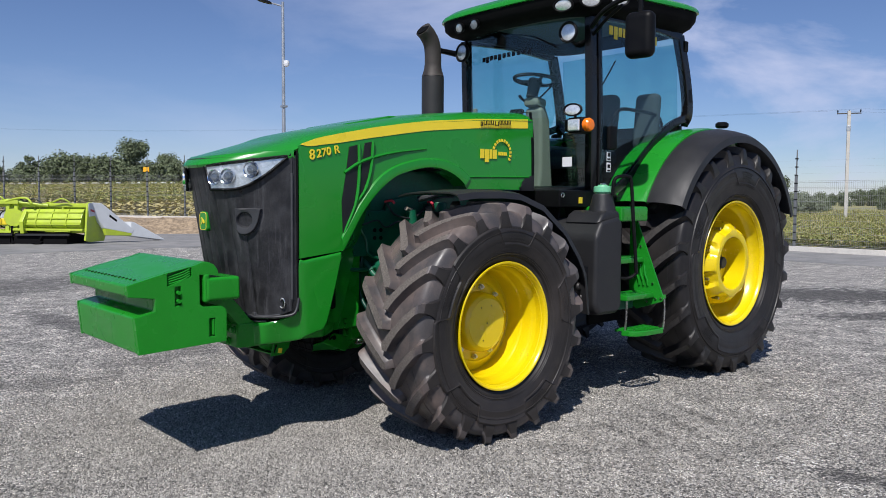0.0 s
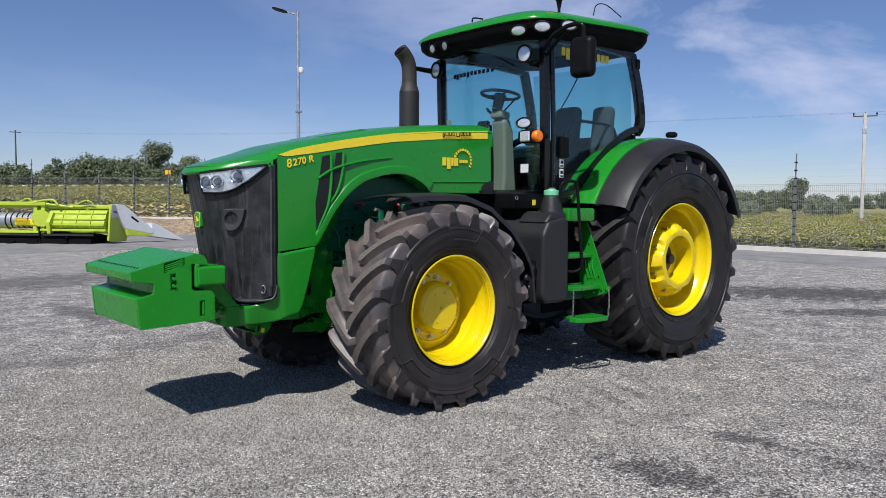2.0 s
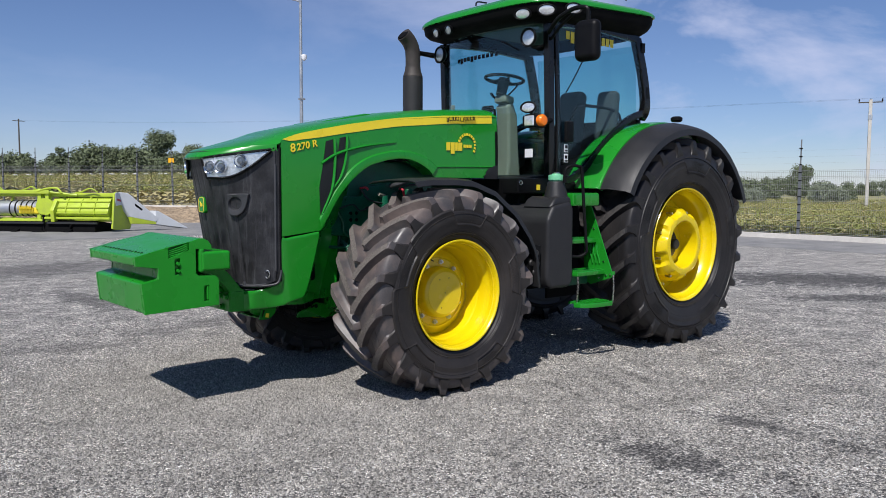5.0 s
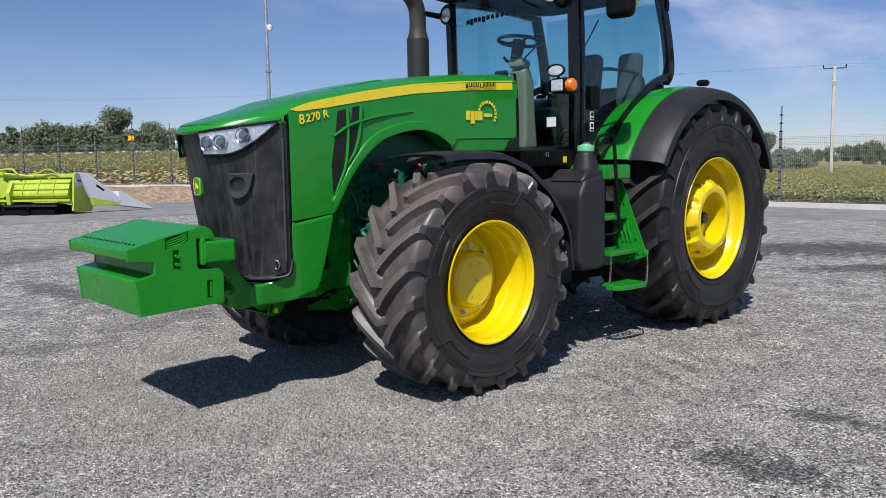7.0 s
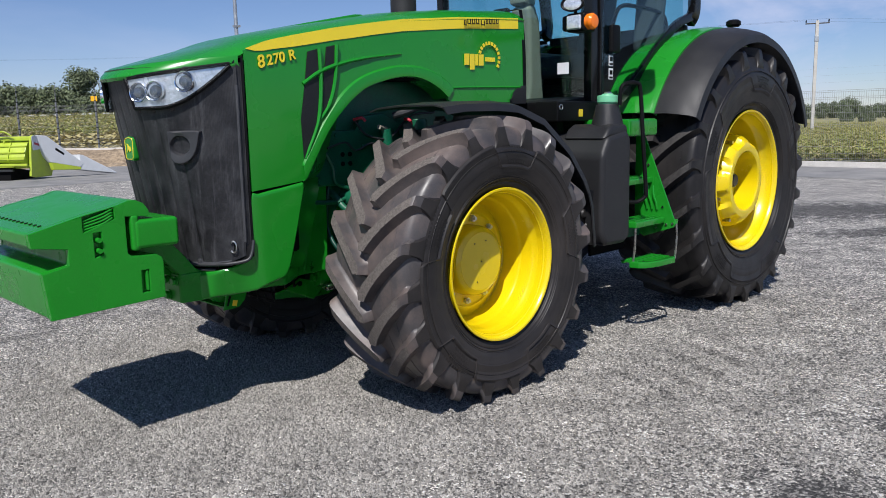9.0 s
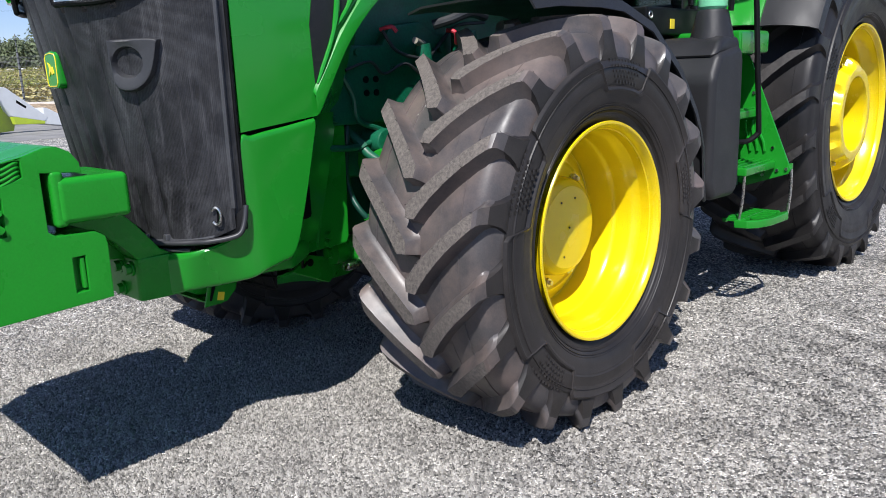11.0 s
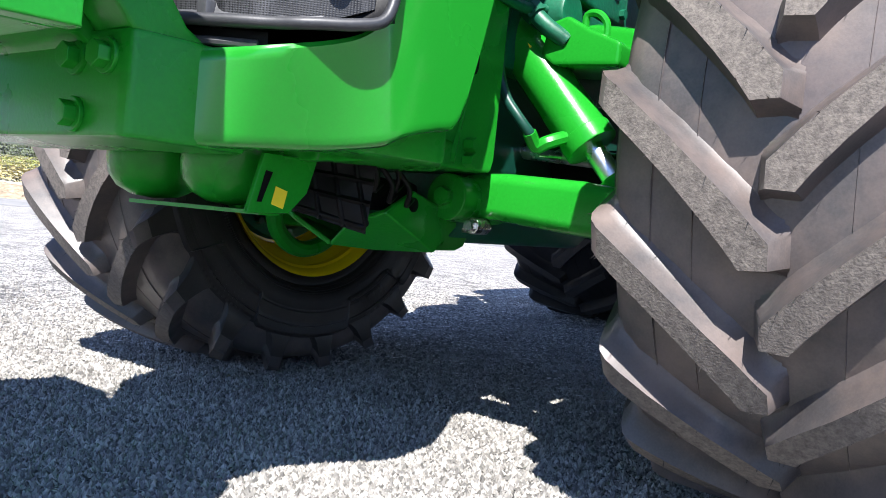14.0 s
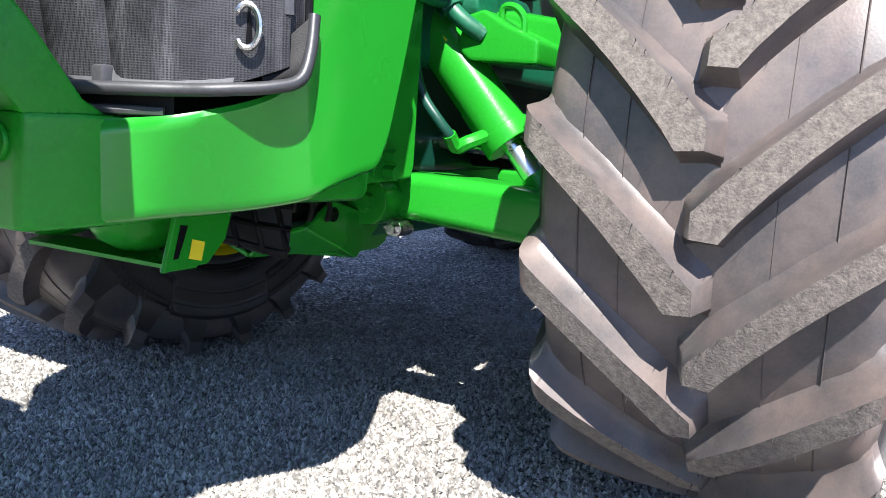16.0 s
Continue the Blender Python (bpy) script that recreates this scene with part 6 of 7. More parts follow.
part("floor", box(1.3, 3.05, -0.72, 0.72, 1.45, 1.56, 0.03), DARK, cab)
part("cab_base", prism([(1.22, 1.40), (1.22, 1.66), (1.62, 1.70), (2.0, 1.62), (2.9, 2.1), (3.05, 2.3), (3.05, 1.4)], "y", -0.70, 0.70, 0.02), BLACK, cab)
part("rear_wall", prism([(2.9, 1.5), (3.06, 1.5), (3.06, 2.3), (2.98, 2.3)], "y", -0.70, 0.70, 0.02), BLACK, cab)
for s in (-1, 1):
    bar("front_pillar", [(AX + 0.02, s * AY, 1.62), (AX, s * (AY + 0.01), 2.3), (AX - 0.03, s * (AY + 0.01), 3.08)], 0.075, 0.07)
    bar("door_edge", [(AX + 0.095, s * (AY + 0.035), 1.68), (AX + 0.075, s * (AY + 0.045), 2.3), (AX + 0.04, s * (AY + 0.04), 3.08)], 0.05, 0.03)
    bar("rear_pillar", [(2.86, s * (RY + 0.01), 3.1), (2.98, s * (RY + 0.02), 2.72), (3.03, s * (RY + 0.02), 2.42), (2.98, s * RY, 2.3)], 0.10, 0.07)
    bar("door_lower_edge", [(3.0, s * (RY + 0.02), 2.36), (2.72, s * (RY + 0.02), 2.26), (2.4, s * (RY + 0.03), 2.05), (2.05, s * (RY + 0.03), 1.77), (1.85, s * (RY + 0.03), 1.66), (1.66, s * (RY + 0.03), 1.645)], 0.07, 0.04)
    bar("door_top_edge", [(AX, s * (AY + 0.03), 3.09), (2.2, s * (AY + 0.04), 3.12), (2.88, s * (RY + 0.02), 3.09)], 0.07, 0.05)
    y = s * (RY + 0.035)
    door = pane("door_glass", [(1.66, y, 1.67), (1.86, y, 1.69), (2.15, y, 1.9), (2.6, y, 2.24), (2.9, y, 2.38), (2.96, y, 2.55), (2.92, y, 2.85), (2.83, y, 3.08), (2.2, y, 3.1), (1.63, y, 3.07)])
    part("hinge", box(2.985, 3.05, s * (RY + 0.02), s * (RY + 0.06), 2.50, 2.62, 0.008), BLACK, cab)
    part("hinge", box(2.90, 2.96, s * (RY + 0.02), s * (RY + 0.06), 2.96, 3.06, 0.008), BLACK, cab)
    part("door_handle", box(1.72, 1.83, s * (RY + 0.04), s * (RY + 0.085), 2.0, 2.2, 0.02), BLACK, cab)
    part("sill", box(1.10, 1.68, s * 0.60, s * 0.80, 1.52, 1.66, 0.015), BLACK, cab)
part("safety_label", box(1.735, 1.79, -AY - 0.064, -AY - 0.061, 1.91, 1.985, 0.001), WHITE, cab)
part("safety_label", box(1.735, 1.79, -AY - 0.064, -AY - 0.061, 1.815, 1.895, 0.001), WHITE, cab)
for z in (1.925, 1.83):
    part("label_mark", box(1.745, 1.78, -AY - 0.066, -AY - 0.064, z + 0.02, z + 0.05), BLACK_GLOSS, cab)
    part("label_mark", box(1.742, 1.783, -AY - 0.066, -AY - 0.064, z - 0.008, z + 0.006), BLACK_GLOSS, cab)

# windscreen, bowed forward between the front pillars
def screen_x(v_, z):
    return AX - 0.12 * (1 - v_ * v_) - 0.03 * (z - 1.7) / 1.4


def wind(u, v):
    y = (2 * u - 1) * (AY - 0.03)
    z = 1.66 + 1.42 * v
    return Vector((screen_x(2 * u - 1, z), y, z))


ws = part("windscreen", grid(wind, 20, 2, thick=0.004), GLASS, cab, "tinted windscreen")
ws.visible_shadow = False
pane("rear_window", [(3.0, -0.68, 2.3), (3.0, 0.68, 2.3), (2.95, 0.68, 3.05), (2.95, -0.68, 3.05)])
# website lettering on the glass as plain bars
bm = None
for i in range(11):
    u = 0.80 - i * 0.042
    p = wind(u, 0.845)
    bm = box(p.x - 0.004, p.x - 0.002, p.y - 0.02, p.y + 0.02, p.z - (0.035 if i in (1, 4) else 0.02), p.z + 0.02, bm=bm)
part("glass_mark", bm, BLACK_GLOSS, cab)
bm = None
for i in range(11):
    x = 1.74 + i * 0.066
    bm = box(x, x + 0.05, -RY - 0.042, -RY - 0.0395, 2.955 - (0.03 if i == 1 else 0), 3.03, bm=bm)
part("glass_mark", bm, DECAL, cab)

# roof: green shell over a black tray
def roof_out(a):
    """Half-outline of the roof in plan as a rounded box."""
    c, s = math.cos(a), math.sin(a)
    e = 0.30
    x = 2.2 + 0.96 * math.copysign(abs(c) ** e, c)
    y = 0.93 * math.copysign(abs(s) ** (e + 0.05), s)
    if c < 0:
        x -= 0.06 * (1 - abs(y) / 0.93) ** 0.8
    return x, y


def roof_ring(r, z0, lift):
    ring = []
    for k in range(72):
        x, y = roof_out(2 * math.pi * (k + 0.5) / 72)
        xx, yy = 2.2 + (x - 2.2) * r, y * r
        ring.append((xx, yy, z0 + lift * (xx - 2.2)))
    return ring


def roof_loft(levels):
    bm = bmesh.new()
    rings = [[bm.verts.new(p) for p in roof_ring(*lv)] for lv in levels]
    for a, b in zip(rings, rings[1:]):
        for k in range(72):
            bm.faces.new((a[k], a[(k + 1) % 72], b[(k + 1) % 72], b[k]))
    bm.faces.new(rings[0])
    bm.faces.new(rings[-1])
    bmesh.ops.recalc_face_normals(bm, faces=bm.faces)
    return bm


part("roof", roof_loft([(0.985, 3.262, 0.05), (1.0, 3.268, 0.05), (1.0, 3.285, 0.05), (0.985, 3.308, 0.05), (0.93, 3.34, 0.045), (0.78, 3.375, 0.03), (0.5, 3.40, 0.015), (0.2, 3.41, 0.0)]), GREEN, cab, "green moulded roof", 50)
part("roof_tray", roof_loft([(0.66, 3.235, 0.0), (0.70, 3.22, 0.0), (0.725, 3.10, 0.0), (0.74, 3.095, 0.0), (0.86, 3.108, 0.02), (0.94, 3.15, 0.04), (0.975, 3.195, 0.05), (0.985, 3.265, 0.05)]), DARK, cab, "black roof tray", 50)


def work_lamp(name, c, way, r, parent=cab, label="round white work lamp"):
    c, way = Vector(c), Vector(way).normalized()
    q = new(name)
    q.parent = parent
    tagged(q, label)
    part("housing", lathe([(0.0, -1.0 * r), (0.55 * r, -0.9 * r), (1.1 * r, -0.4 * r), (1.24 * r, 0.0), (1.24 * r, 0.2 * r), (1.12 * r, 0.26 * r), (0.96 * r, 0.14 * r)], 28, "z"), BLACK, q)
    part("lens", lathe([(0.95 * r, 0.1 * r), (0.7 * r, 0.17 * r), (0.0, 0.22 * r)], 28, "z"), LENS, q)
    q.matrix_basis = Matrix.Translation(c) @ way.to_track_quat("Z", "Y").to_matrix().to_4x4()
    return q


for s in (-1, 1):
    work_lamp("work_lamp", (1.40, s * 0.625, 2.945), (-1, s * 0.1, 0.0), 0.07)
    part("lamp_arm", tube([(1.42, s * 0.62, 2.9), (1.48, s * 0.64, 2.86), (AX - 0.02, s * (AY - 0.01), 2.9)], 0.014, 8, 4), BLACK, cab)
    for x, y, z in (((1.32, 0.66, 3.15), (1.43, 0.815, 3.17), (1.68, 0.885, 3.205)) if s < 0 else ((1.26, 0.49, 3.135), (1.25, 0.29, 3.135))):
        d = Vector((-1, s * (0.3 if x < 1.35 else 0.9), -0.35)) if x < 1.6 else Vector((-0.45, s * 0.9, -0.2))
        rl = work_lamp("roof_lamp", Vector((x, s * y, z)) + d.normalized() * (0.06 if s < 0 else 0.024), d, 0.064 if s < 0 else 0.058, label="oval roof lamp set into the tray")
        rl.matrix_basis = rl.matrix_basis @ Matrix.Diagonal((1.12, 0.66, 0.8, 1))
dl = work_lamp("door_lamp", (1.09, -0.925, 2.27), (-1, -0.2, 0.05), 0.06)
dl.matrix_basis = dl.matrix_basis @ Matrix.Diagonal((1.1, 0.68, 0.85, 1))
part("lamp_bracket", box(1.14, 1.30, -0.95, -0.80, 2.11, 2.21, 0.015), BLACK, cab)
part("bracket_arm", tube([(1.25, -0.86, 2.16), (1.42, -0.80, 2.17), (1.58, -0.74, 2.2)], 0.03, 8, 4), BLACK, cab)
part("lamp_stem", cyl((1.14, -0.92, 2.18), (1.11, -0.925, 2.26), 0.012, seg=8), BLACK, cab)
part("signal_box", box(1.10, 1.235, -1.01, -0.86, 2.095, 2.215, 0.02, seg=3), BLACK, cab)
part("signal_front", box(1.085, 1.11, -0.985, -0.875, 2.108, 2.2, 0.012, seg=3), LENS, cab, "clear side lamp")
part("turn_signal", lathe([(0.05, 0.05), (0.052, 0.015), (0.042, 0.0), (0.0, -0.006)], 24, "y", (1.15, -1.055, 2.155)), ORANGE, cab, "orange turn signal")
part("stuck_label", box(1.50, 1.502, -0.60, -0.50, 1.86, 1.94), WHITE, cab, "small white label on the windscreen")
part("sill_badge", box(1.342, 1.388, -0.804, -0.799, 1.553, 1.603, 0.0018), DECAL, cab, "small yellow badge")
part("door_lock", tube([(1.135 + 0.017 * math.cos(a), -0.803, 1.618 + 0.017 * math.sin(a)) for a in (radians(d) for d in range(0, 361, 20))], 0.004, 8, 1), STEEL, cab, "round steel lock ring")
part("lock_core", cyl((1.135, -0.80, 1.618), (1.135, -0.8035, 1.618), 0.012, seg=16), DARK, cab)
# mirrors on bent arms
part("mirror_arm", tube([(1.5, -0.78, 2.98), (1.42, -0.95, 3.06), (1.42, -1.12, 3.12), (1.44, -1.24, 3.12), (1.45, -1.27, 3.08), (1.45, -1.27, 2.98)], 0.02, 10, 6), BLACK, cab)
part("mirror_arm", tube([(1.55, -0.76, 2.93), (1.48, -0.95, 3.02), (1.46, -1.1, 3.09)], 0.014, 8, 6), BLACK, cab)
part("mirror", box(1.39, 1.51, -1.39, -1.155, 2.66, 3.01, 0.058, seg=5, rot=(0, 0, 8)), BLACK, cab, "black rounded side mirror")
part("beacon", lathe([(0.0, 3.86), (0.04, 3.855), (0.06, 3.84), (0.065, 3.80), (0.065, 3.74)], 24, "z", (1.88, -0.62, -0.17)), ORANGE, cab, "orange warning beacon on a stalk")
part("beacon_base", lathe([(0.065, 3.74), (0.066, 3.70), (0.03, 3.68), (0.014, 3.6), (0.014, 3.42)], 24, "z", (1.88, -0.62, -0.17)), BLACK, cab)
part("aerial", tube([(2.3, -0.7, 3.42), (2.32, -0.72, 3.52), (2.45, -0.74, 3.54), (2.7, -0.74, 3.46)], 0.005, 6, 6), BLACK, cab)
part("roof_rail_stub", tube([(1.6, 0.3, 3.42), (1.62, 0.3, 3.46), (1.75, 0.3, 3.47)], 0.008, 6, 4), BLACK, cab)
part("wiper", tube([(1.50, 0.1, 3.05), (1.45, -0.2, 2.98), (1.46, -0.45, 2.86)], 0.008, 6, 4), BLACK, cab)
part("wiper", tube([(2.94, 0.0, 2.98), (2.97, 0.15, 2.80), (2.98, 0.27, 2.66)], 0.008, 6, 4), BLACK, cab)

# exhaust stack by the far front pillar
ex = new("exhaust")
ex.parent = tractor
tagged(ex, "dark upright exhaust stack with a curved tip")
EXX, EXY = 1.10, 0.70
part("muffler", cyl((EXX, EXY, 1.9), (EXX, EXY, 2.70), 0.102, seg=36, bev=0.01), EXHAUST, ex)
part("collar", lathe([(0.102, 2.70), (0.095, 2.72), (0.08, 2.77), (0.078, 2.80)], 36, "z", (EXX, EXY, 0)), SOOT, ex)
part("tip", tube([(EXX, EXY, 2.76), (EXX, EXY, 2.90), (EXX - 0.015, EXY, 2.99), (EXX - 0.06, EXY, 3.06), (EXX - 0.12, EXY, 3.11)], 0.076, 24, 6), SOOT, ex)
part("tip_mouth", cyl((EXX - 0.118, EXY, 3.108), (EXX - 0.123, EXY, 3.113), 0.066, seg=24), DARK, ex)
part("stay", cyl((EXX, EXY, 2.95), (1.5, 0.74, 2.95), 0.022, 0.03, 12), BLACK, ex)

# inside the cab
part("dash", prism([(1.66, 1.55), (1.70, 1.85), (1.69, 2.3), (1.67, 2.40), (1.77, 2.43), (1.83, 2.3), (1.86, 1.9), (1.90, 1.55)], "y", -0.092, 0.092, 0.035, seg=3), BEIGE, cab, "beige steering column cover")
part("dash_top", box(1.65, 1.79, -0.085, 0.085, 2.41, 2.50, 0.03, rot=(0, 12, 0)), BEIGE, cab)
part("column_lever", tube([(1.72, -0.06, 2.50), (1.73, -0.14, 2.56), (1.73, -0.19, 2.60)], 0.008, 8, 4), BLACK, cab)
part("column_lever", tube([(1.72, 0.06, 2.46), (1.73, 0.16, 2.50), (1.73, 0.2, 2.54)], 0.014, 8, 4), BLACK, cab)
part("display", box(1.58, 1.62, 0.05, 0.2, 2.3, 2.4, 0.01, rot=(0, 25, 0)), BLACK, cab)
wheel_c = Vector((1.72, 0, 2.66))
tilt = Euler((0, radians(8), 0)).to_matrix().to_4x4()
ring = [wheel_c + (tilt @ Vector((0.192 * math.cos(a), 0.192 * math.sin(a), 0))) for a in (2 * math.pi * k / 40 for k in range(41))]
bm = tube(ring, 0.016, 10, 1, round_path=False)
for a in (0.0, 2.1, 4.2):
    bm = tube([wheel_c, wheel_c + (tilt @ Vector((0.11 * math.cos(a), 0.11 * math.sin(a), -0.02))), wheel_c + (tilt @ Vector((0.185 * math.cos(a), 0.185 * math.sin(a), 0)))], 0.014, 8, 3, bm=bm)
bm = cyl(wheel_c + Vector((-0.05, 0, -0.16)), wheel_c, 0.05, 0.06, 20, bm=bm)
part("steering_wheel", bm, SEAT, cab, "black steering wheel")
seat = new("driver_seat")
seat.parent = cab
tagged(seat, "dark cloth driver's seat with armrests")
part("cushion", box(2.15, 2.65, -0.27, 0.27, 1.88, 2.06, 0.06, seg=3), SEAT, seat)
part("backrest", box(2.72, 2.87, -0.13, 0.20, 2.02, 2.63, 0.07, seg=4, rot=(0, 8, 0)), SEAT, seat)
part("seat_base", box(2.25, 2.6, -0.22, 0.22, 1.56, 1.9, 0.03), DARK, seat)
part("passenger_seat", box(2.58, 2.70, -0.70, -0.45, 2.05, 2.57, 0.058, seg=4, rot=(0, 6, 0)), SEAT, cab)
part("grab_rail", tube([(1.95, -0.66, 2.2), (2.05, -0.67, 2.36), (2.3, -0.68, 2.38), (2.62, -0.68, 2.36), (2.72, -0.68, 2.28), (2.72, -0.68, 2.1)], 0.016, 8, 5), BLACK, cab)
part("console", box(2.0, 2.8, 0.34, 0.62, 1.6, 2.12, 0.04), BEIGE, cab)
part("headliner", box(1.66, 2.74, -0.55, 0.55, 3.185, 3.215, 0.012), HEADLINER, cab)
part("right_trim", box(1.6, 1.64, 0.65, 0.69, 1.6, 2.45, 0.012), BEIGE, cab)

# ---- the yard, the fence and the land behind it ----
def sheet(name, pts, z, material, label, category, drop=0.0):
    bm = bmesh.new()
    bm.faces.new([bm.verts.new((x, y, z)) for x, y in pts])
    bmesh.ops.recalc_face_normals(bm, faces=bm.faces)
    ob = part(name, bm, material)
    return tagged(ob, label, category, kind="structure")


def rise(x, y):
    """Height of the land: flat in the yard, rising towards the far hedge, level towards the power pole."""
    d = max(0.0, x - 22.5, (x - 13.0) * 0.78 + (y - 33.5) * 0.626)
    bearing = math.degrees(math.atan2(x + 3.8, y + 5.3))
    k = min(1.0, max(0.0, (46.0 - bearing) / 14.0))
    s = 0.002 + 0.034 * k * k * (3 - 2 * k)
    return s * min(d, 110) + 0.5 * k * min(1.0, d / 6.0)


bm = bmesh.new()
span = [-2600, -900, -300, -120, -60, -30, -15, 0, 8, 15, 19, 21, 22.6, 24, 26, 29, 32, 36, 40, 45, 50, 55, 60, 65, 70, 75, 80, 85, 90, 95, 100, 105, 110, 115, 120, 130, 140, 170, 200, 320, 600, 1200, 2600]
vs = [[bm.verts.new((x, y, rise(x, y) if max(abs(x), abs(y)) < 700 else -2.0)) for y in span] for x in span]
for i in range(len(span) - 1):
    for j in range(len(span) - 1):
        f = bm.faces.new((vs[i][j], vs[i + 1][j], vs[i + 1][j + 1], vs[i][j + 1]))
        c = f.calc_center_median()
        f.material_index = 1 if max(c.x - 22, (c.x - 13.0) * 0.78 + (c.y - 33.5) * 0.626) > 0 else 0
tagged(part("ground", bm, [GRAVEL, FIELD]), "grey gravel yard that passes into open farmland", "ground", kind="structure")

FA, FB, FD = Vector((21.0, 23.1, 0.0)), Vector((-0.626, 0.78, 0)), Vector((0.78, 0.626, 0))
bm = bmesh.new()
apts = [(17.0, -60), (21.0, -60), (21.0, 23.1), (8, 39.3), (-30, 86), (-60, 86), (-60, 19), (6.0, 19), (13.0, 17.5), (16.6, 12)]
bm.faces.new([bm.verts.new((x, y, 0.004)) for x, y in apts])
tagged(part("road", bm, ASPHALT), "worn pale asphalt lane along the fence", "road", kind="structure")


def run_point(k):
    """A place on the fence line, k metres from the corner; k below 0 is the run along the lane."""
    if k < 0:
        return Vector((21.0, 23.1 + k, 0.02))
    p = FA + FB * k
    p.z = min(0.52, 0.02 + 0.04 * k)
    return p


bm = None
ks = [-75, -50, -30, -20, -10, 0, 4, 8, 12, 16, 22, 30, 45, 60, 80]
for a, b in zip(ks, ks[1:]):
    pa, pb = run_point(a), run_point(b)
    n = (pb - pa).cross(Vector((0, 0, 1))).normalized()
    b2 = bmesh.new()
    lo = [b2.verts.new(p + n * s + Vector((0, 0, h))) for p in (pa, pb) for s, h in ((-0.16, -0.5), (-0.16, 0.13), (0.16, 0.13), (0.16, -0.5))]
    for i in range(4):
        b2.faces.new((lo[i], lo[(i + 1) % 4], lo[4 + (i + 1) % 4], lo[4 + i]))
    b2.faces.new(lo[:4])
    b2.faces.new(lo[4:])
    bmesh.ops.recalc_face_normals(b2, faces=b2.faces)
    bm = join(bm, b2)
tagged(part("kerb", bm, CONCRETE), "pale concrete kerb under the fence", "kerb", kind="structure")

# dry earth bank between the lane and the raised part of the fence
bankrng = random.Random(5)
def bank(u, v):
    p = run_point(3 + 70 * u)
    w = lin(u, (0.0, 0.1, 0.25, 1.0), (1.2, 5.0, 9.0, 9.5))
    q = p - FD * (w * v) 
    z = (p.z + 0.05) * (1 - v) ** 0.6 - 0.02 * v
    z += (0.34 * noise.noise(Vector((q.x * 0.8, q.y * 0.8, 0))) + 0.13 * noise.noise(Vector((q.x * 6, q.y * 6, 9))) + 0.15 * noise.noise(Vector((q.x * 3, q.y * 3, 4)))) * math.sin(math.pi * min(1, max(0, v))) 
    return Vector((q.x, q.y, z))
tagged(part("earth_bank", grid(bank, 320, 36), SOIL, None, "", 80), "rough bank of dry brown earth below the fence", "earth bank", kind="structure")

# fence: posts with slanted arms and welded mesh bays
def fence_post(parent, m, h=2.55, clips=True):
    po = part("post", box(-0.035, 0.035, -0.035, 0.035, -0.3, h - 0.3, 0.004), FENCE, parent, "dark grey steel post")
    po.matrix_basis = m
    part("arm", cyl((0, 0, h - 0.3), (0, -0.02, h + 0.5), 0.024, 0.02, 8), FENCE, po)
    if clips:
        repeat("clip", box(-0.041, 0.041, -0.041, 0.041, 0, 0.032), DARK, po, [(0, 0, 0.2 + i * 0.255) for i in range(11)])
    return po


def fence_bay(length, h=2.15):
    verts, faces = [], []
    def wire(p, q, r):
        d = (Vector(q) - Vector(p)).normalized()
        s = Vector((0, 1, 0))
        t = d.cross(s)
        o = len(verts)
        for c in (Vector(p), Vector(q)):
            for k in range(3):
                a = 2 * math.pi * k / 3
                verts.append(c + r * (math.cos(a) * s + math.sin(a) * t))
        for k in range(3):
            faces.append((o + k, o + (k + 1) % 3, o + 3 + (k + 1) % 3, o + 3 + k))
    n = int(length / 0.06)
    for i in range(n + 1):
        wire((i * length / n, 0, 0.15), (i * length / n, 0, h), 0.0036)
    for j in range(11):
        z = 0.17 + j * 0.195
        wire((0, 0, z), (length, 0, z), 0.0042)
        if j in (0, 5, 9, 10):
            wire((0, 0.01, z + 0.05), (length, 0.01, z + 0.05), 0.0045)
    for z in (2.4, 2.6, 2.8):
        wire((0, 0, z), (length, 0, z), 0.0009)
    me = bpy.data.meshes.new("panel")
    me.from_pydata([tuple(v) for v in verts], [], faces)
    me.materials.append(WIRE)
    return me


def place_fence(label, k0, k1, step, me, clips):
    run = empty("fence", label, "fence")
    k = k0
    while k < k1 - 0.01:
        p, q = run_point(k), run_point(k + step)
        turn = math.degrees(math.atan2(q.y - p.y, q.x - p.x))
        tilt = -math.degrees(math.asin((q.z - p.z) / step))
        fence_post(run, pose(p.x, p.y, p.z + 0.1, 0, 0, turn), clips=clips)
        ob = new("panel", me)
        ob.parent = run
        ob.matrix_basis = pose(p.x, p.y, p.z, 0, tilt, turn)
        k += step


place_fence("welded wire mesh fence with dark posts on a pale kerb", -17.2 - 4.6 * 9, -17.2 + 4.6 * 3.5, 4.6, fence_bay(4.6), True)
place_fence("raised wire mesh fence with dark posts above an earth bank", 0.5, 68.5, 2.0, fence_bay(2.0), True)

# yellow warning plates on the fence
for k in (14.55, 30.6, -14.6):
    p = run_point(k)
    turn = math.degrees(math.atan2(FB.y, FB.x)) if k > 0 else 90
    pl = part("warning_plate", box(-0.16, 0.16, -0.006, 0.006, -0.12, 0.12, 0.004), mat("yellow_plate", (0.8, 0.42, 0.01), 0.5))
    pl.matrix_basis = pose(p.x, p.y, p.z + 2.45, 0, 0, turn)
    tagged(pl, "small orange-yellow warning plate fixed to the fence", "warning plate", "warning plates")

# ---- lamp mast, power poles, trees and crops ----
def heading(deg, dist, ox=-3.8, oy=-5.3):
    return ox + dist * math.sin(radians(deg)), oy + dist * math.cos(radians(deg))


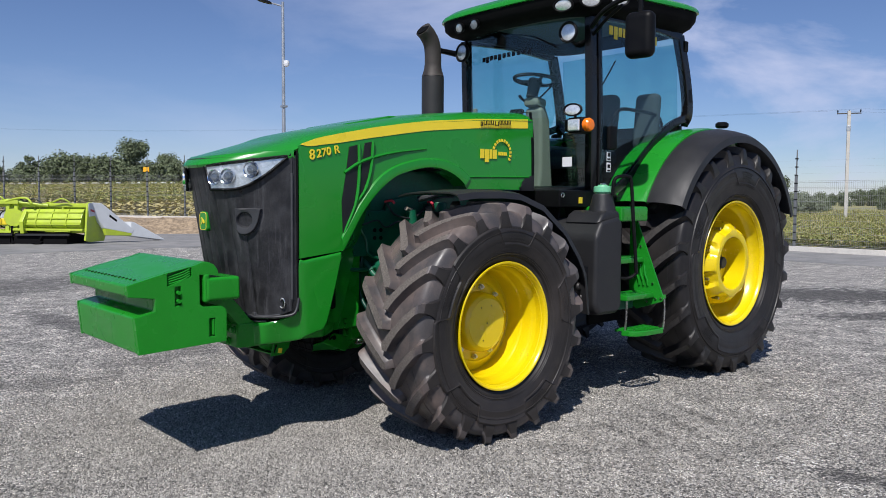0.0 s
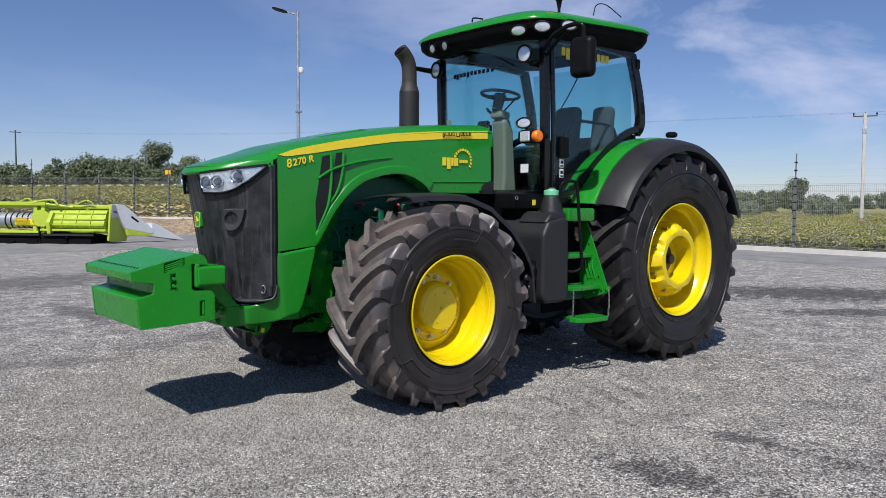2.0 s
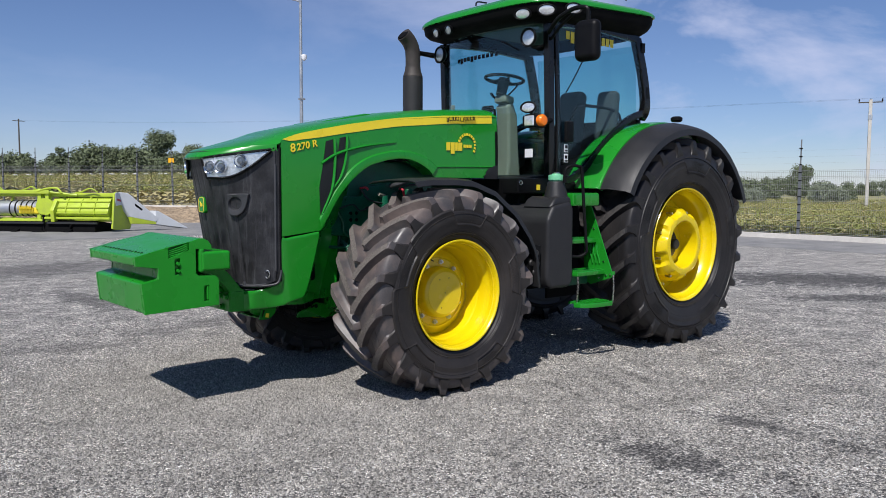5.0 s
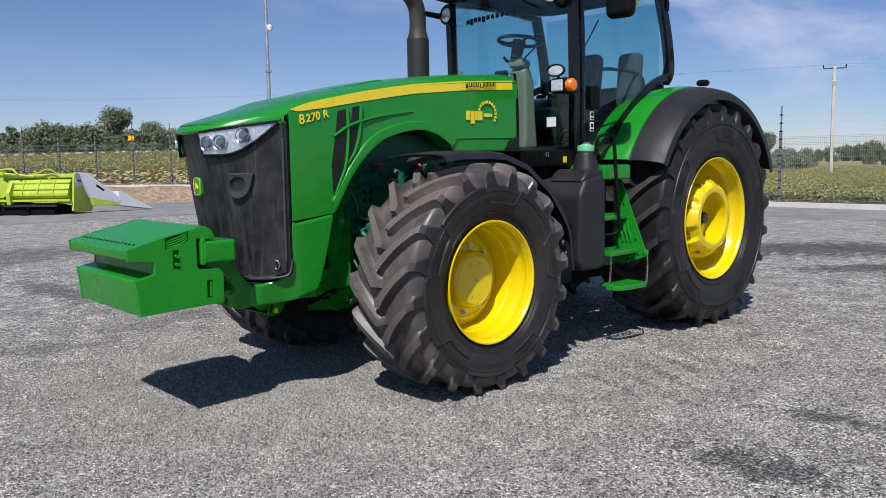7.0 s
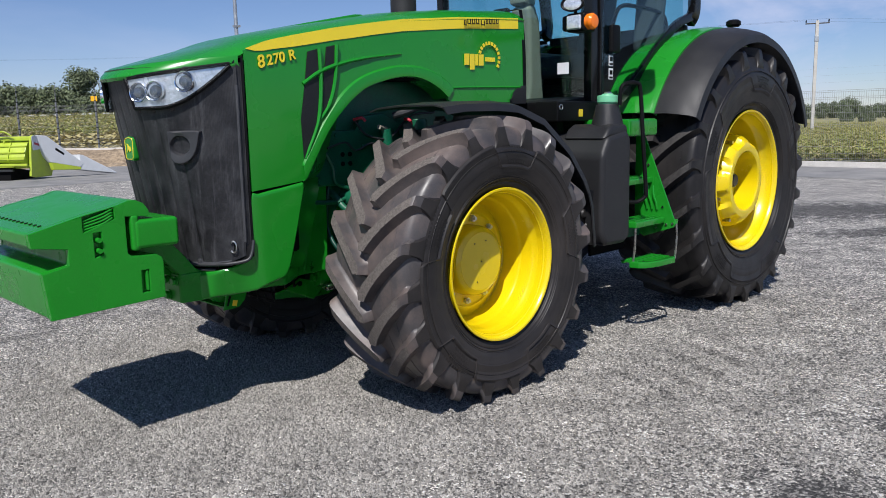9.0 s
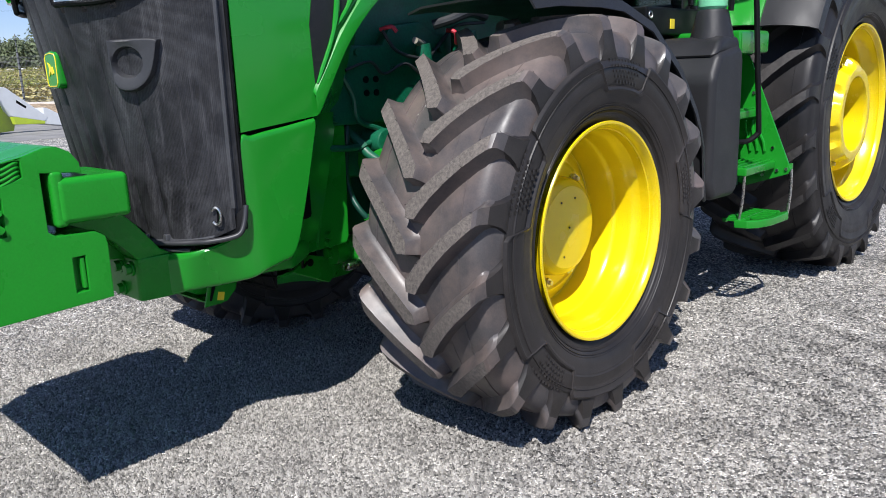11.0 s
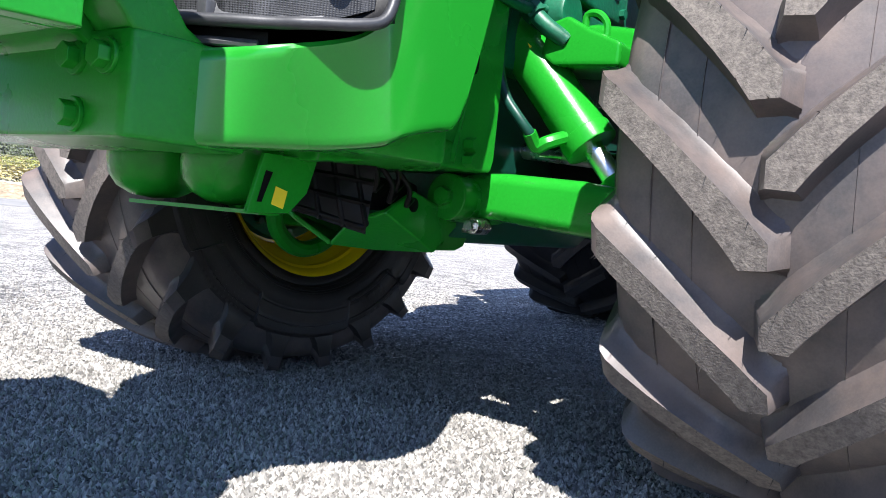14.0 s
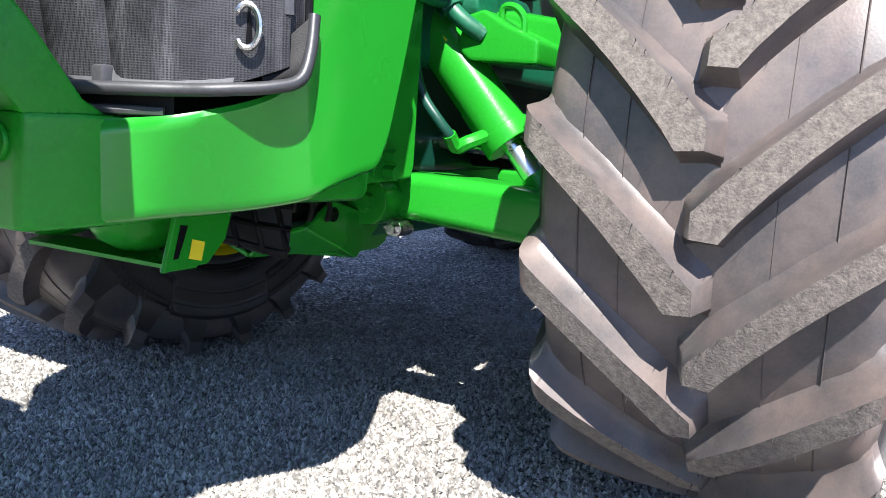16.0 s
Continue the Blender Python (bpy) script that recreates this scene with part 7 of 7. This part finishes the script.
def lamp_mast():
    m = empty("lamp_mast", "slim galvanised yard lamp mast with a flat lamp head", "street lamp", (11.5, 20.6, 0))
    part("pole", lathe([(0.0, 0.0), (0.085, 0.0), (0.075, 2.5), (0.05, 8.7), (0.0, 8.72)], 16, "z"), GALV, m)
    way = Vector((-0.82, 0.57, 0))
    part("arm", cyl(Vector((0, 0, 8.55)), Vector((0, 0, 8.66)) + way * 0.45, 0.03, seg=10), GALV, m)
    a = Vector((0, 0, 8.64)) + way * 0.4
    b = Vector((0, 0, 8.78)) + way * 0.95
    n = way.cross(Vector((0, 0, 1)))
    bm = bmesh.new()
    rows = []
    for k, w, h in ((0.0, 0.06, 0.03), (0.25, 0.11, 0.045), (0.8, 0.12, 0.04), (1.0, 0.07, 0.02)):
        c = a.lerp(b, k)
        rows.append([bm.verts.new(c + n * sx * w + Vector((0, 0, sz * h))) for sx, sz in ((-1, -1), (1, -1), (1, 1), (-1, 1))])
    for p, q in zip(rows, rows[1:]):
        for k in range(4):
            bm.faces.new((p[k], p[(k + 1) % 4], q[(k + 1) % 4], q[k]))
    bm.faces.new(rows[0][::-1])
    bm.faces.new(rows[-1])
    part("lamp_head", bm, BLACK, m, "flat dark lamp head")
    part("camera_dome", lathe([(0.0, 6.36), (0.08, 6.40), (0.11, 6.48), (0.11, 6.58), (0.0, 6.62)], 16, "z", (0.1, -0.06, 0)), WHITE, m, "white camera dome")
    part("sensor", box(-0.08, 0.12, -0.1, 0.1, 4.9, 4.97, 0.01), GALV, m)


lamp_mast()


def concrete_pole(x, y, h):
    p = empty("power_pole", "pale concrete power pole with a crossarm and insulators", "power pole", (x, y, rise(x, y)))
    part("shaft", prism([(-0.17, 0), (0.17, 0), (0.10, h), (-0.10, h)], "y", -0.12, 0.12, 0.03), POLE_CONC, p)
    part("crossarm", box(-0.05, 0.05, -0.85, 0.85, h - 0.25, h - 0.17, 0.01), WOOD_POLE, p)
    for yy in (-0.8, 0.0, 0.8):
        part("insulator", lathe([(0.03, h - 0.15), (0.06, h - 0.05), (0.04, h + 0.05), (0.0, h + 0.09)], 10, "z", (0, yy, 0)), DARK, p)
    part("transformer_bracket", box(-0.13, 0.13, -0.15, 0.15, h - 1.6, h - 1.15, 0.02), GALV, p)
    p.rotation_euler = (0, radians(1.2), radians(25))
    return p


def wood_pole(x, y, h):
    p = empty("telegraph_pole", "dark wooden pole with a crossarm", "power pole", (x, y, rise(x, y)))
    part("shaft", cyl((0, 0, 0), (0, 0, h), 0.15, 0.10, 10), WOOD_POLE, p)
    part("crossarm", box(-0.9, 0.9, -0.06, 0.06, h - 0.4, h - 0.28, 0.01), WOOD_POLE, p)
    return p


P1 = (61.2, 19.2)
concrete_pole(*P1, 8.55)
P2 = heading(12.3, 150)
wood_pole(*P2, 9.6)
P3 = (120.0, -30.0)
for dy in (-1.0, 1.0):
    a = Vector((P2[0], P2[1] + dy * 0.5, rise(*P2) + 9.3))
    b = Vector((P1[0], P1[1] + dy, rise(*P1) + 8.6))
    c = Vector((P3[0], P3[1] + dy, rise(*P3) + 9.2))
    for s, e in ((a, b), (b, c)):
        mid = (s + e) / 2 - Vector((0, 0, 0.9))
        tagged(part("power_line", tube([s, s.lerp(mid, 0.5) - Vector((0, 0, 0.22)), mid, mid.lerp(e, 0.5) - Vector((0, 0, 0.22)), e], 0.0035, 4, 6), DARK), "thin dark overhead power line between poles", "power line", "power lines")


def leaf_cloud(rng, blobs, leaf, count):
    """Many small leaf sprays spread through a set of round masses (centre, radius), thicker at their skins."""
    verts, faces = [], []
    total = sum(r ** 2 for _, r in blobs)
    for c, r in blobs:
        for _ in range(max(8, int(count * r * r / total))):
            d = Vector((rng.gauss(0, 1), rng.gauss(0, 1), rng.gauss(0, 1))).normalized()
            p = Vector(c) + d * r * (0.2 + 1.05 * rng.random() ** 0.8)
            n = (d + Vector((rng.uniform(-1, 1), rng.uniform(-1, 1), rng.uniform(-0.4, 1)))).normalized()
            s = n.orthogonal().normalized()
            t = n.cross(s)
            a = rng.uniform(0, 6.28)
            s, t = s * math.cos(a) + t * math.sin(a), t * math.cos(a) - s * math.sin(a)
            w = leaf * rng.uniform(0.6, 1.4)
            o = len(verts)
            verts += [p - s * w, p + t * w * 0.55 + n * w * 0.2, p + s * w, p - t * w * 0.55]
            faces.append((o, o + 1, o + 2, o + 3))
    me = bpy.data.meshes.new("crown")
    me.from_pydata([tuple(v) for v in verts], [], faces)
    return me


def tree(seed, h, w, leafmat, label, leaf=0.28, count=2600, low=0.25):
    rng = random.Random(seed)
    t = empty("tree", label, "tree", group="far trees")
    bm = tube([(0, 0, -0.2), (rng.uniform(-0.2, 0.2), rng.uniform(-0.2, 0.2), h * 0.35), (rng.uniform(-0.4, 0.4), 0, h * 0.8)], [0.2 * h / 9, 0.15 * h / 9, 0.05], 7, 4)
    blobs = []
    for k in range(24):
        a, z = rng.uniform(0, 6.28), rng.uniform(low, 0.88)
        r = w * 0.5 * math.sin(math.pi * min(0.95, max(0.15, (z - low) / (1.05 - low)))) ** 0.6 * rng.uniform(0.45, 0.85)
        c = Vector((r * math.cos(a), r * math.sin(a), h * z))
        blobs.append((c, w * rng.uniform(0.10, 0.19)))
        bm = bm if k % 2 else tube([(0, 0, h * z * 0.55), c * 0.55 + Vector((0, 0, h * z * 0.38)), c], [0.06, 0.04, 0.015], 5, 2, bm=bm)
    blobs.append((Vector((0, 0, h * 0.88)), w * 0.2))
    blobs.append((Vector((0, 0, h * 0.62)), w * 0.3))
    part("trunk", bm, BARK, t)
    me = leaf_cloud(rng, blobs, leaf, count)
    me.materials.append(leafmat)
    new("crown", me).parent = t
    return t


kinds = [tree(11, 9.5, 8.5, LEAF, "broad green tree behind the field", 0.24, 7500), tree(12, 8.0, 4.0, LEAF, "slender ragged tree in the far hedgerow", 0.22, 2200, 0.35),
         tree(13, 5.5, 6.5, LEAF, "dense dark green hedgerow tree", 0.24, 4500, 0.08), tree(14, 4.6, 6.0, LEAF, "low dark green hedgerow bush", 0.22, 4000, 0.05),
         tree(15, 4.0, 6.5, LEAF2, "pale grey-green willow bush", 0.2, 4200, 0.05)]
trng = random.Random(3)
spots = [(20.5, 118, 0, 0.7), (23.3, 120, 0, 0.5), (14.6, 116, 1, 0.62), (15.9, 112, 1, 0.5), (17.4, 114, 0, 0.42), (18.6, 116, 1, 0.5), (10.5, 116, 1, 0.6), (12.7, 112, 1, 0.5), (8.0, 116, 0, 0.5), (27.5, 122, 0, 0.5)]
spots += [(65.2, 104, 0, 0.72), (66.4, 110, 3, 0.9), (59.0, 112, 2, 0.8), (60.3, 114, 2, 0.72), (61.4, 112, 2, 0.8), (62.4, 112, 3, 0.9), (63.6, 110, 3, 0.85), (57.5, 118, 2, 0.85), (56, 120, 3, 0.9),
         (60.4, 82, 4, 0.78), (61.6, 84, 4, 0.62), (66.9, 86, 4, 0.78), (67.5, 88, 4, 0.66), (62.7, 84, 4, 0.6), (68.3, 118, 3, 0.7), (72.8, 130, 3, 0.75), (71.8, 140, 3, 0.7), (75.5, 120, 2, 0.8)]
spots += [(h_, trng.uniform(112, 118), 2 + trng.randrange(2), trng.uniform(0.6, 0.82) * (0.75 if h_ < 14 else 1.0)) for h_ in np.arange(2.0, 40.0, 0.9)]
spots += [(h_, trng.uniform(190, 240), 2 + trng.randrange(2), trng.uniform(0.55, 0.8)) for h_ in np.arange(52.0, 92.0, 0.8)]
used = set()
for hd, dist, kind, sc in spots:
    x, y = heading(hd, dist)
    m = pose(x, y, rise(x, y) - 0.1, 0, 0, trng.uniform(0, 360))
    if kind in used:
        ob = copy_thing(kinds[kind], m)
    else:
        used.add(kind)
        ob = kinds[kind]
        ob.matrix_basis = m
    sc *= 0.62 if 50 < hd < 80 and dist < 150 else 1.0
    ob.scale = (sc, sc, sc * trng.uniform(0.92, 1.08))

# white wrapped bundles along the far edge of the field
for i in range(18):
    x, y = heading(12.0 + i * 0.72 + trng.uniform(-0.2, 0.2), 108)
    bd = lathe([(0.0, 0.0), (0.55, 0.0), (0.62, 0.2), (0.5, 0.5), (0.0, 0.6)], 10, "z", (0, 0, 0))
    ob = part("wrapped_bundle", bd, WHITE)
    ob.matrix_basis = pose(x, y, rise(x, y) + 0.75, 0, 0, trng.uniform(0, 90)) @ Matrix.Diagonal((0.8, 0.5, 0.35, 1))
    tagged(ob, "white wrapped bundle lying at the edge of the field", "bundle", "white bundles")


def crop(name, spots_, size, h, materials, label):
    """A field of leafy plants: each one a stem's height of drooping leaves."""
    rng = random.Random(7)
    verts, faces, idx = [], [], []
    for x, y in spots_:
        z0 = rise(x, y)
        hh = h * rng.uniform(0.6, 1.25)
        dry = 1 if rng.random() < 0.3 + 0.35 * (noise.noise(Vector((x * 0.15, y * 0.15, 0))) > 0.1) else 0
        for k in range(5):
            a = rng.uniform(0, 6.28)
            z = z0 + hh * (0.25 + 0.75 * (k + rng.random()) / 5)
            d = Vector((math.cos(a), math.sin(a), rng.uniform(-0.5, 0.35)))
            s = Vector((-math.sin(a), math.cos(a), 0)) * size * 0.42 * rng.uniform(0.6, 1.2)
            p = Vector((x + rng.uniform(-0.12, 0.12), y + rng.uniform(-0.12, 0.12), z))
            ln = size * rng.uniform(0.7, 1.3)
            o = len(verts)
            verts += [p, p + d * ln * 0.5 + s, p + d * ln - Vector((0, 0, 0.25 * ln)), p + d * ln * 0.5 - s]
            faces.append((o, o + 1, o + 2, o + 3))
            idx.append(dry)
    me = bpy.data.meshes.new(name)
    me.from_pydata([tuple(v) for v in verts], [], faces)
    for mt in materials:
        me.materials.append(mt)
    me.polygons.foreach_set("material_index", idx)
    tagged(new(name, me), label, "crop", kind="stuff")


crng = random.Random(21)
right = []
while len(right) < 56000:
    x = 21.9 + 75 * crng.random() ** 1.9
    y = crng.uniform(-14, 24 + 0.35 * (x - 22))
    right.append((x, y))
crop("crop_field", right, 0.10, 0.42, [CROP, CROP_DRY], "yellowing green crop growing behind the fence")
left = []
while len(left) < 60000:
    hd, dist = crng.uniform(4, 36), 42 + 72 * crng.random() ** 1.3
    x, y = heading(hd, dist)
    if (x - 12.0) * 0.78 + (y - 34.4) * 0.626 > 6.5:
        left.append((x, y))
crop("tall_crop_field", left, 0.135, 0.95, [CROP, CROP_DRY], "tall green crop with yellowing lower leaves")
dry = []
while len(dry) < 5000:
    p = run_point(crng.uniform(2, 66)) + FD * crng.uniform(0.4, 7.5)
    dry.append((p.x, p.y))
crop("dry_grass", dry, 0.35, 0.62, [CROP_DRY, CROP_DRY], "dry straw-coloured grass strip along the fence")

# ---- the lime-green forage header on the lane ----
hd_ = empty("forage_header", "lime-green forage header with pale end panels, parked on the asphalt", "farm machine", (5.25, 22.6, 0))
hd_.rotation_euler = (0, 0, radians(43))
hd_.scale = (1, 1.16, 1)
def hp(name, bm, material=LIME, label=""):
    return part(name, bm, material, hd_, label)
def flare(bm, tag):
    """Leans the dividers outwards towards their tips."""
    for v in bm.verts:
        v.co.y -= tag * 0.5 * max(0.0, v.co.x - 0.3)
        v.co.x = min(v.co.x, 0.3 + (v.co.x - 0.3) * 0.74)
    return bm
for y0, tag in ((0.0, 1), (6.3, -1)):
    hp("end_panel", prism([(-0.30, 0.12), (-0.12, 1.36), (0.0, 1.40), (0.35, 1.38), (0.85, 0.72), (1.05, 0.34), (0.9, 0.06), (0.0, 0.06)], "y", y0, y0 + 0.07 * tag, 0.02), LIME, "lime end panel")
    hp("end_cowl", flare(prism([(0.12, 1.395), (0.55, 1.36), (1.75, 0.42), (1.62, 0.30), (0.62, 0.5), (0.3, 0.95)], "y", y0 - 0.03 * tag, y0 + 0.10 * tag, 0.03), tag), PALE, "pale grey cowl")
    hp("cowl_skirt", flare(prism([(0.60, 0.62), (1.70, 0.34), (1.66, 0.22), (0.7, 0.26)], "y", y0 - 0.02 * tag, y0 + 0.08 * tag, 0.02), tag))
    hp("divider", flare(prism([(1.62, 0.72), (1.75, 0.70), (2.95, 0.06), (2.92, 0.03), (1.6, 0.22)], "y", y0 - 0.02 * tag, y0 + 0.26 * tag, 0.03), tag), PALE, "pale pointed crop divider")
    hp("upper_panel", prism([(-0.09, 0.92), (-0.11, 1.34), (0.0, 1.385), (0.33, 1.36), (0.42, 1.12), (0.46, 0.95)], "y", y0 - 0.012 * tag, y0 - 0.001 * tag), PALE, "pale grey upper panel")
    hp("panel_mark", prism([(0.0, 1.10), (0.3, 1.04), (0.3, 1.11), (0.0, 1.17)], "y", y0 - 0.018 * tag, y0 - 0.014 * tag), RED)
    hp("panel_mark", flare(prism([(0.78, 0.9), (1.05, 0.72), (1.08, 0.78), (0.8, 0.98)], "y", y0 - 0.034 * tag, y0 - 0.031 * tag), tag), DARK)
hp("top_beam", box(-0.10, 0.06, 0.05, 6.3, 1.22, 1.36, 0.03))
hp("low_beam", box(-0.16, 0.02, 0.05, 6.3, 0.36, 0.48, 0.03))
hp("back_sheet", prism([(0.1, 0.45), (0.05, 1.25), (0.12, 1.25), (0.2, 0.45)], "y", 0.1, 1.9, 0.01))
hp("back_sheet", prism([(0.1, 0.45), (0.05, 1.25), (0.12, 1.25), (0.2, 0.45)], "y", 4.2, 6.2, 0.01))
hp("rotor_housing", prism([(-0.22, 0.50), (-0.34, 0.60), (-0.36, 0.72), (-0.24, 0.98), (-0.10, 1.16), (0.06, 1.20), (0.06, 0.50)], "y", 0.12, 1.95, 0.02), LIME, "angular lime rotor housing")
for z, x in ((0.66, -0.375), (0.86, -0.315), (1.06, -0.20)):
    hp("housing_rail", box(x - 0.03, x + 0.02, 0.12, 1.98, z - 0.02, z + 0.02, 0.008))
for y in (0.55, 1.0, 1.45):
    hp("housing_gusset", prism([(-0.30, 0.52), (-0.40, 0.62), (-0.40, 0.72), (-0.27, 1.0), (-0.13, 1.18), (-0.10, 1.18), (-0.2, 0.9)], "y", y, y + 0.025))
hp("lower_rail", box(-0.42, -0.32, 0.05, 2.2, 0.44, 0.52, 0.02))
hp("rotor_tube", cyl((0.0, 4.2, 0.86), (0.0, 6.1, 0.86), 0.24, seg=24))
hp("drum", cyl((-0.05, 2.45, 0.80), (-0.05, 3.75, 0.80), 0.28, seg=28), GALV, "grey cross auger drum")
for i in range(5):
    hp("auger_flight", cyl((-0.05, 2.55 + 0.18 * i, 0.80), (-0.05, 2.59 + 0.18 * i, 0.80), 0.29, seg=24), DARK)
hp("drive_case", box(-0.35, -0.05, 2.3, 3.0, 0.62, 0.86, 0.06), DECAL, "yellow drive cover")
for y in (2.05, 2.3, 3.85, 4.1):
    hp("upright", box(-0.28, -0.02, y, y + 0.12, 0.22, 1.50, 0.02, rot=(0, 4, 0)))
hp("mount_beam", box(-0.32, -0.12, 2.0, 4.2, 1.32, 1.46, 0.03))
hp("mount_beam", box(-0.36, -0.16, 2.0, 4.2, 0.30, 0.44, 0.03))
for y in (1.98, 3.75):
    hp("cover_disc", cyl((-0.35, y + 0.15, 0.88), (-0.16, y + 0.15, 0.88), 0.3, 0.26, 20))
hp("brace", cyl((-0.25, 2.1, 1.4), (-0.1, 1.2, 1.28), 0.05, seg=8))
hp("brace", cyl((-0.25, 4.1, 1.4), (-0.1, 5.2, 1.28), 0.05, seg=8))
hp("hinge_arm", prism([(-0.5, 0.35), (-0.55, 0.75), (-0.3, 1.1), (-0.15, 1.05), (-0.3, 0.35)], "y", 4.3, 4.42, 0.02))
hp("hinge_arm", prism([(-0.5, 0.35), (-0.55, 0.75), (-0.3, 1.1), (-0.15, 1.05), (-0.3, 0.35)], "y", 1.75, 1.87, 0.02))
for i in range(5):
    y = 1.85 + 0.55 * i
    hp("hose", tube([(-0.25, y, 1.42), (-0.3, y + 0.15, 1.52 + 0.05 * (i % 2)), (-0.22, y + 0.4, 1.49), (-0.2, y + 0.6, 1.42)], 0.022, 8, 5), LIME if i % 2 else RUBBER_HOSE)
hp("lift_frame", tube([(-0.3, 1.6, 1.35), (-0.3, 1.75, 1.52), (-0.3, 2.1, 1.50), (-0.3, 2.4, 1.4)], 0.035, 8, 5))
hp("grey_box", box(-0.3, -0.02, 4.45, 4.85, 1.12, 1.55, 0.08), PALE, "pale grey box")
hp("red_lamp", box(-0.34, -0.3, 4.6, 4.75, 1.55, 1.66, 0.02), RED)
for y in (0.5, 2.2, 4.2):
    hp("skid", prism([(-0.46, 0.0), (0.9, 0.0), (1.1, 0.2), (-0.2, 0.40), (-0.40, 0.36)], "y", y, y + 1.6, 0.02), DARK, "black skid")
    hp("skid_rail", box(-0.52, -0.42, y - 0.1, y + 1.5, 0.28, 0.34, 0.01), RUBBER_HOSE)
    hp("skid_foot", prism([(-0.75, 0.0), (-0.3, 0.0), (-0.35, 0.14), (-0.6, 0.06)], "y", y + 0.7, y + 0.85, 0.01), DARK)
hrng = random.Random(9)
for i in range(7):
    y = 0.5 + 0.85 * i
    hp("pipe", tube([(-0.2, y, 1.38), (-0.26, y + 0.2, 1.46 + hrng.uniform(0, 0.12)), (-0.22, y + 0.5, 1.40), (-0.2, y + 0.7, 1.37)], 0.022, 6, 4), RUBBER_HOSE if i % 2 else LIME)
    hp("web_plate", prism([(-0.12, 0.48), (-0.2, 0.9), (-0.1, 1.22), (0.0, 1.22), (0.0, 0.48)], "y", y + 0.25, y + 0.29, 0.006))
    hp("lower_pipe", cyl((-0.22, y, 0.40 + 0.05 * (i % 3)), (-0.2, y + 0.75, 0.42), 0.03, seg=8), DARK if i % 2 else LIME)
for i in range(9):
    hp("spring_coil", lathe([(0.07, 0.0), (0.085, 0.012), (0.07, 0.024)], 14, "y", (-0.44, 2.5 + 0.05 * i, 0.83)), DECAL)
hp("strap_hook", tube([(-0.45, 1.2, 0.35), (-0.5, 1.25, 0.2), (-0.42, 1.3, 0.06), (-0.55, 1.5, 0.03)], 0.03, 6, 4), DARK)
for y in (2.15, 4.05):
    hp("stand", tube([(-0.4, y, 0.6), (-0.42, y, 0.1), (-0.55, y - 0.1, 0.03), (-0.75, y + 0.2, 0.03)], 0.035, 8, 4), DARK)

# ---- loose stones on the yard ----
def stones(n):
    """Half-sunk crushed stones, each a low four-sided point: thick round the nose, strewn over the front of the yard."""
    rs = np.random.RandomState(4)
    k = int(n * 0.36)
    px = np.concatenate([rs.normal(-0.9, 0.9, k), rs.normal(-0.5, 1.9, n - k)])
    py = np.concatenate([rs.normal(0.1, 0.9, k), rs.normal(-0.9, 1.9, n - k)])
    keep = np.ones(n, bool)
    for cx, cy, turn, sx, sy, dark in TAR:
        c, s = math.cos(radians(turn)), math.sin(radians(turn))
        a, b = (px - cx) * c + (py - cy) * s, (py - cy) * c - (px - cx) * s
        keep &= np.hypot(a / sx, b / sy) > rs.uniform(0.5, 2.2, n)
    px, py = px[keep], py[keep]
    n = len(px)
    r = 0.0045 + 0.0065 * rs.rand(n) ** 1.5
    base = np.array([(1, 0, -0.35), (0, 1, -0.35), (-1, 0, -0.35), (0, -1, -0.35), (0, 0, 0.75)], float)
    tri = np.array([(0, 1, 4), (1, 2, 4), (2, 3, 4), (3, 0, 4)])
    ang = rs.uniform(0, 2 * np.pi, n)
    v = base[None] * r[:, None, None] * rs.uniform(0.65, 1.3, (n, 5, 1))
    v += rs.normal(0, 0.2, v.shape) * r[:, None, None]
    c, s = np.cos(ang)[:, None], np.sin(ang)[:, None]
    x = v[:, :, 0] * c - v[:, :, 1] * s
    y = v[:, :, 0] * s + v[:, :, 1] * c
    v = np.stack([x + px[:, None], y + py[:, None], v[:, :, 2] + (r * 0.2)[:, None]], 2).reshape(-1)
    f = (tri[None] + (np.arange(n) * 5)[:, None, None]).reshape(-1)
    me = bpy.data.meshes.new("gravel")
    me.vertices.add(n * 5)
    me.vertices.foreach_set("co", v.astype(np.float32))
    me.loops.add(n * 12)
    me.loops.foreach_set("vertex_index", f.astype(np.int32))
    me.polygons.add(n * 4)
    me.polygons.foreach_set("loop_start", np.arange(0, n * 12, 3, dtype=np.int32))
    me.update(calc_edges=True)
    me.shade_flat()
    me.materials.append(STONE)
    tagged(new("gravel", me), "loose grey crushed stones strewn over the yard", "gravel", kind="stuff")


stones(210000)
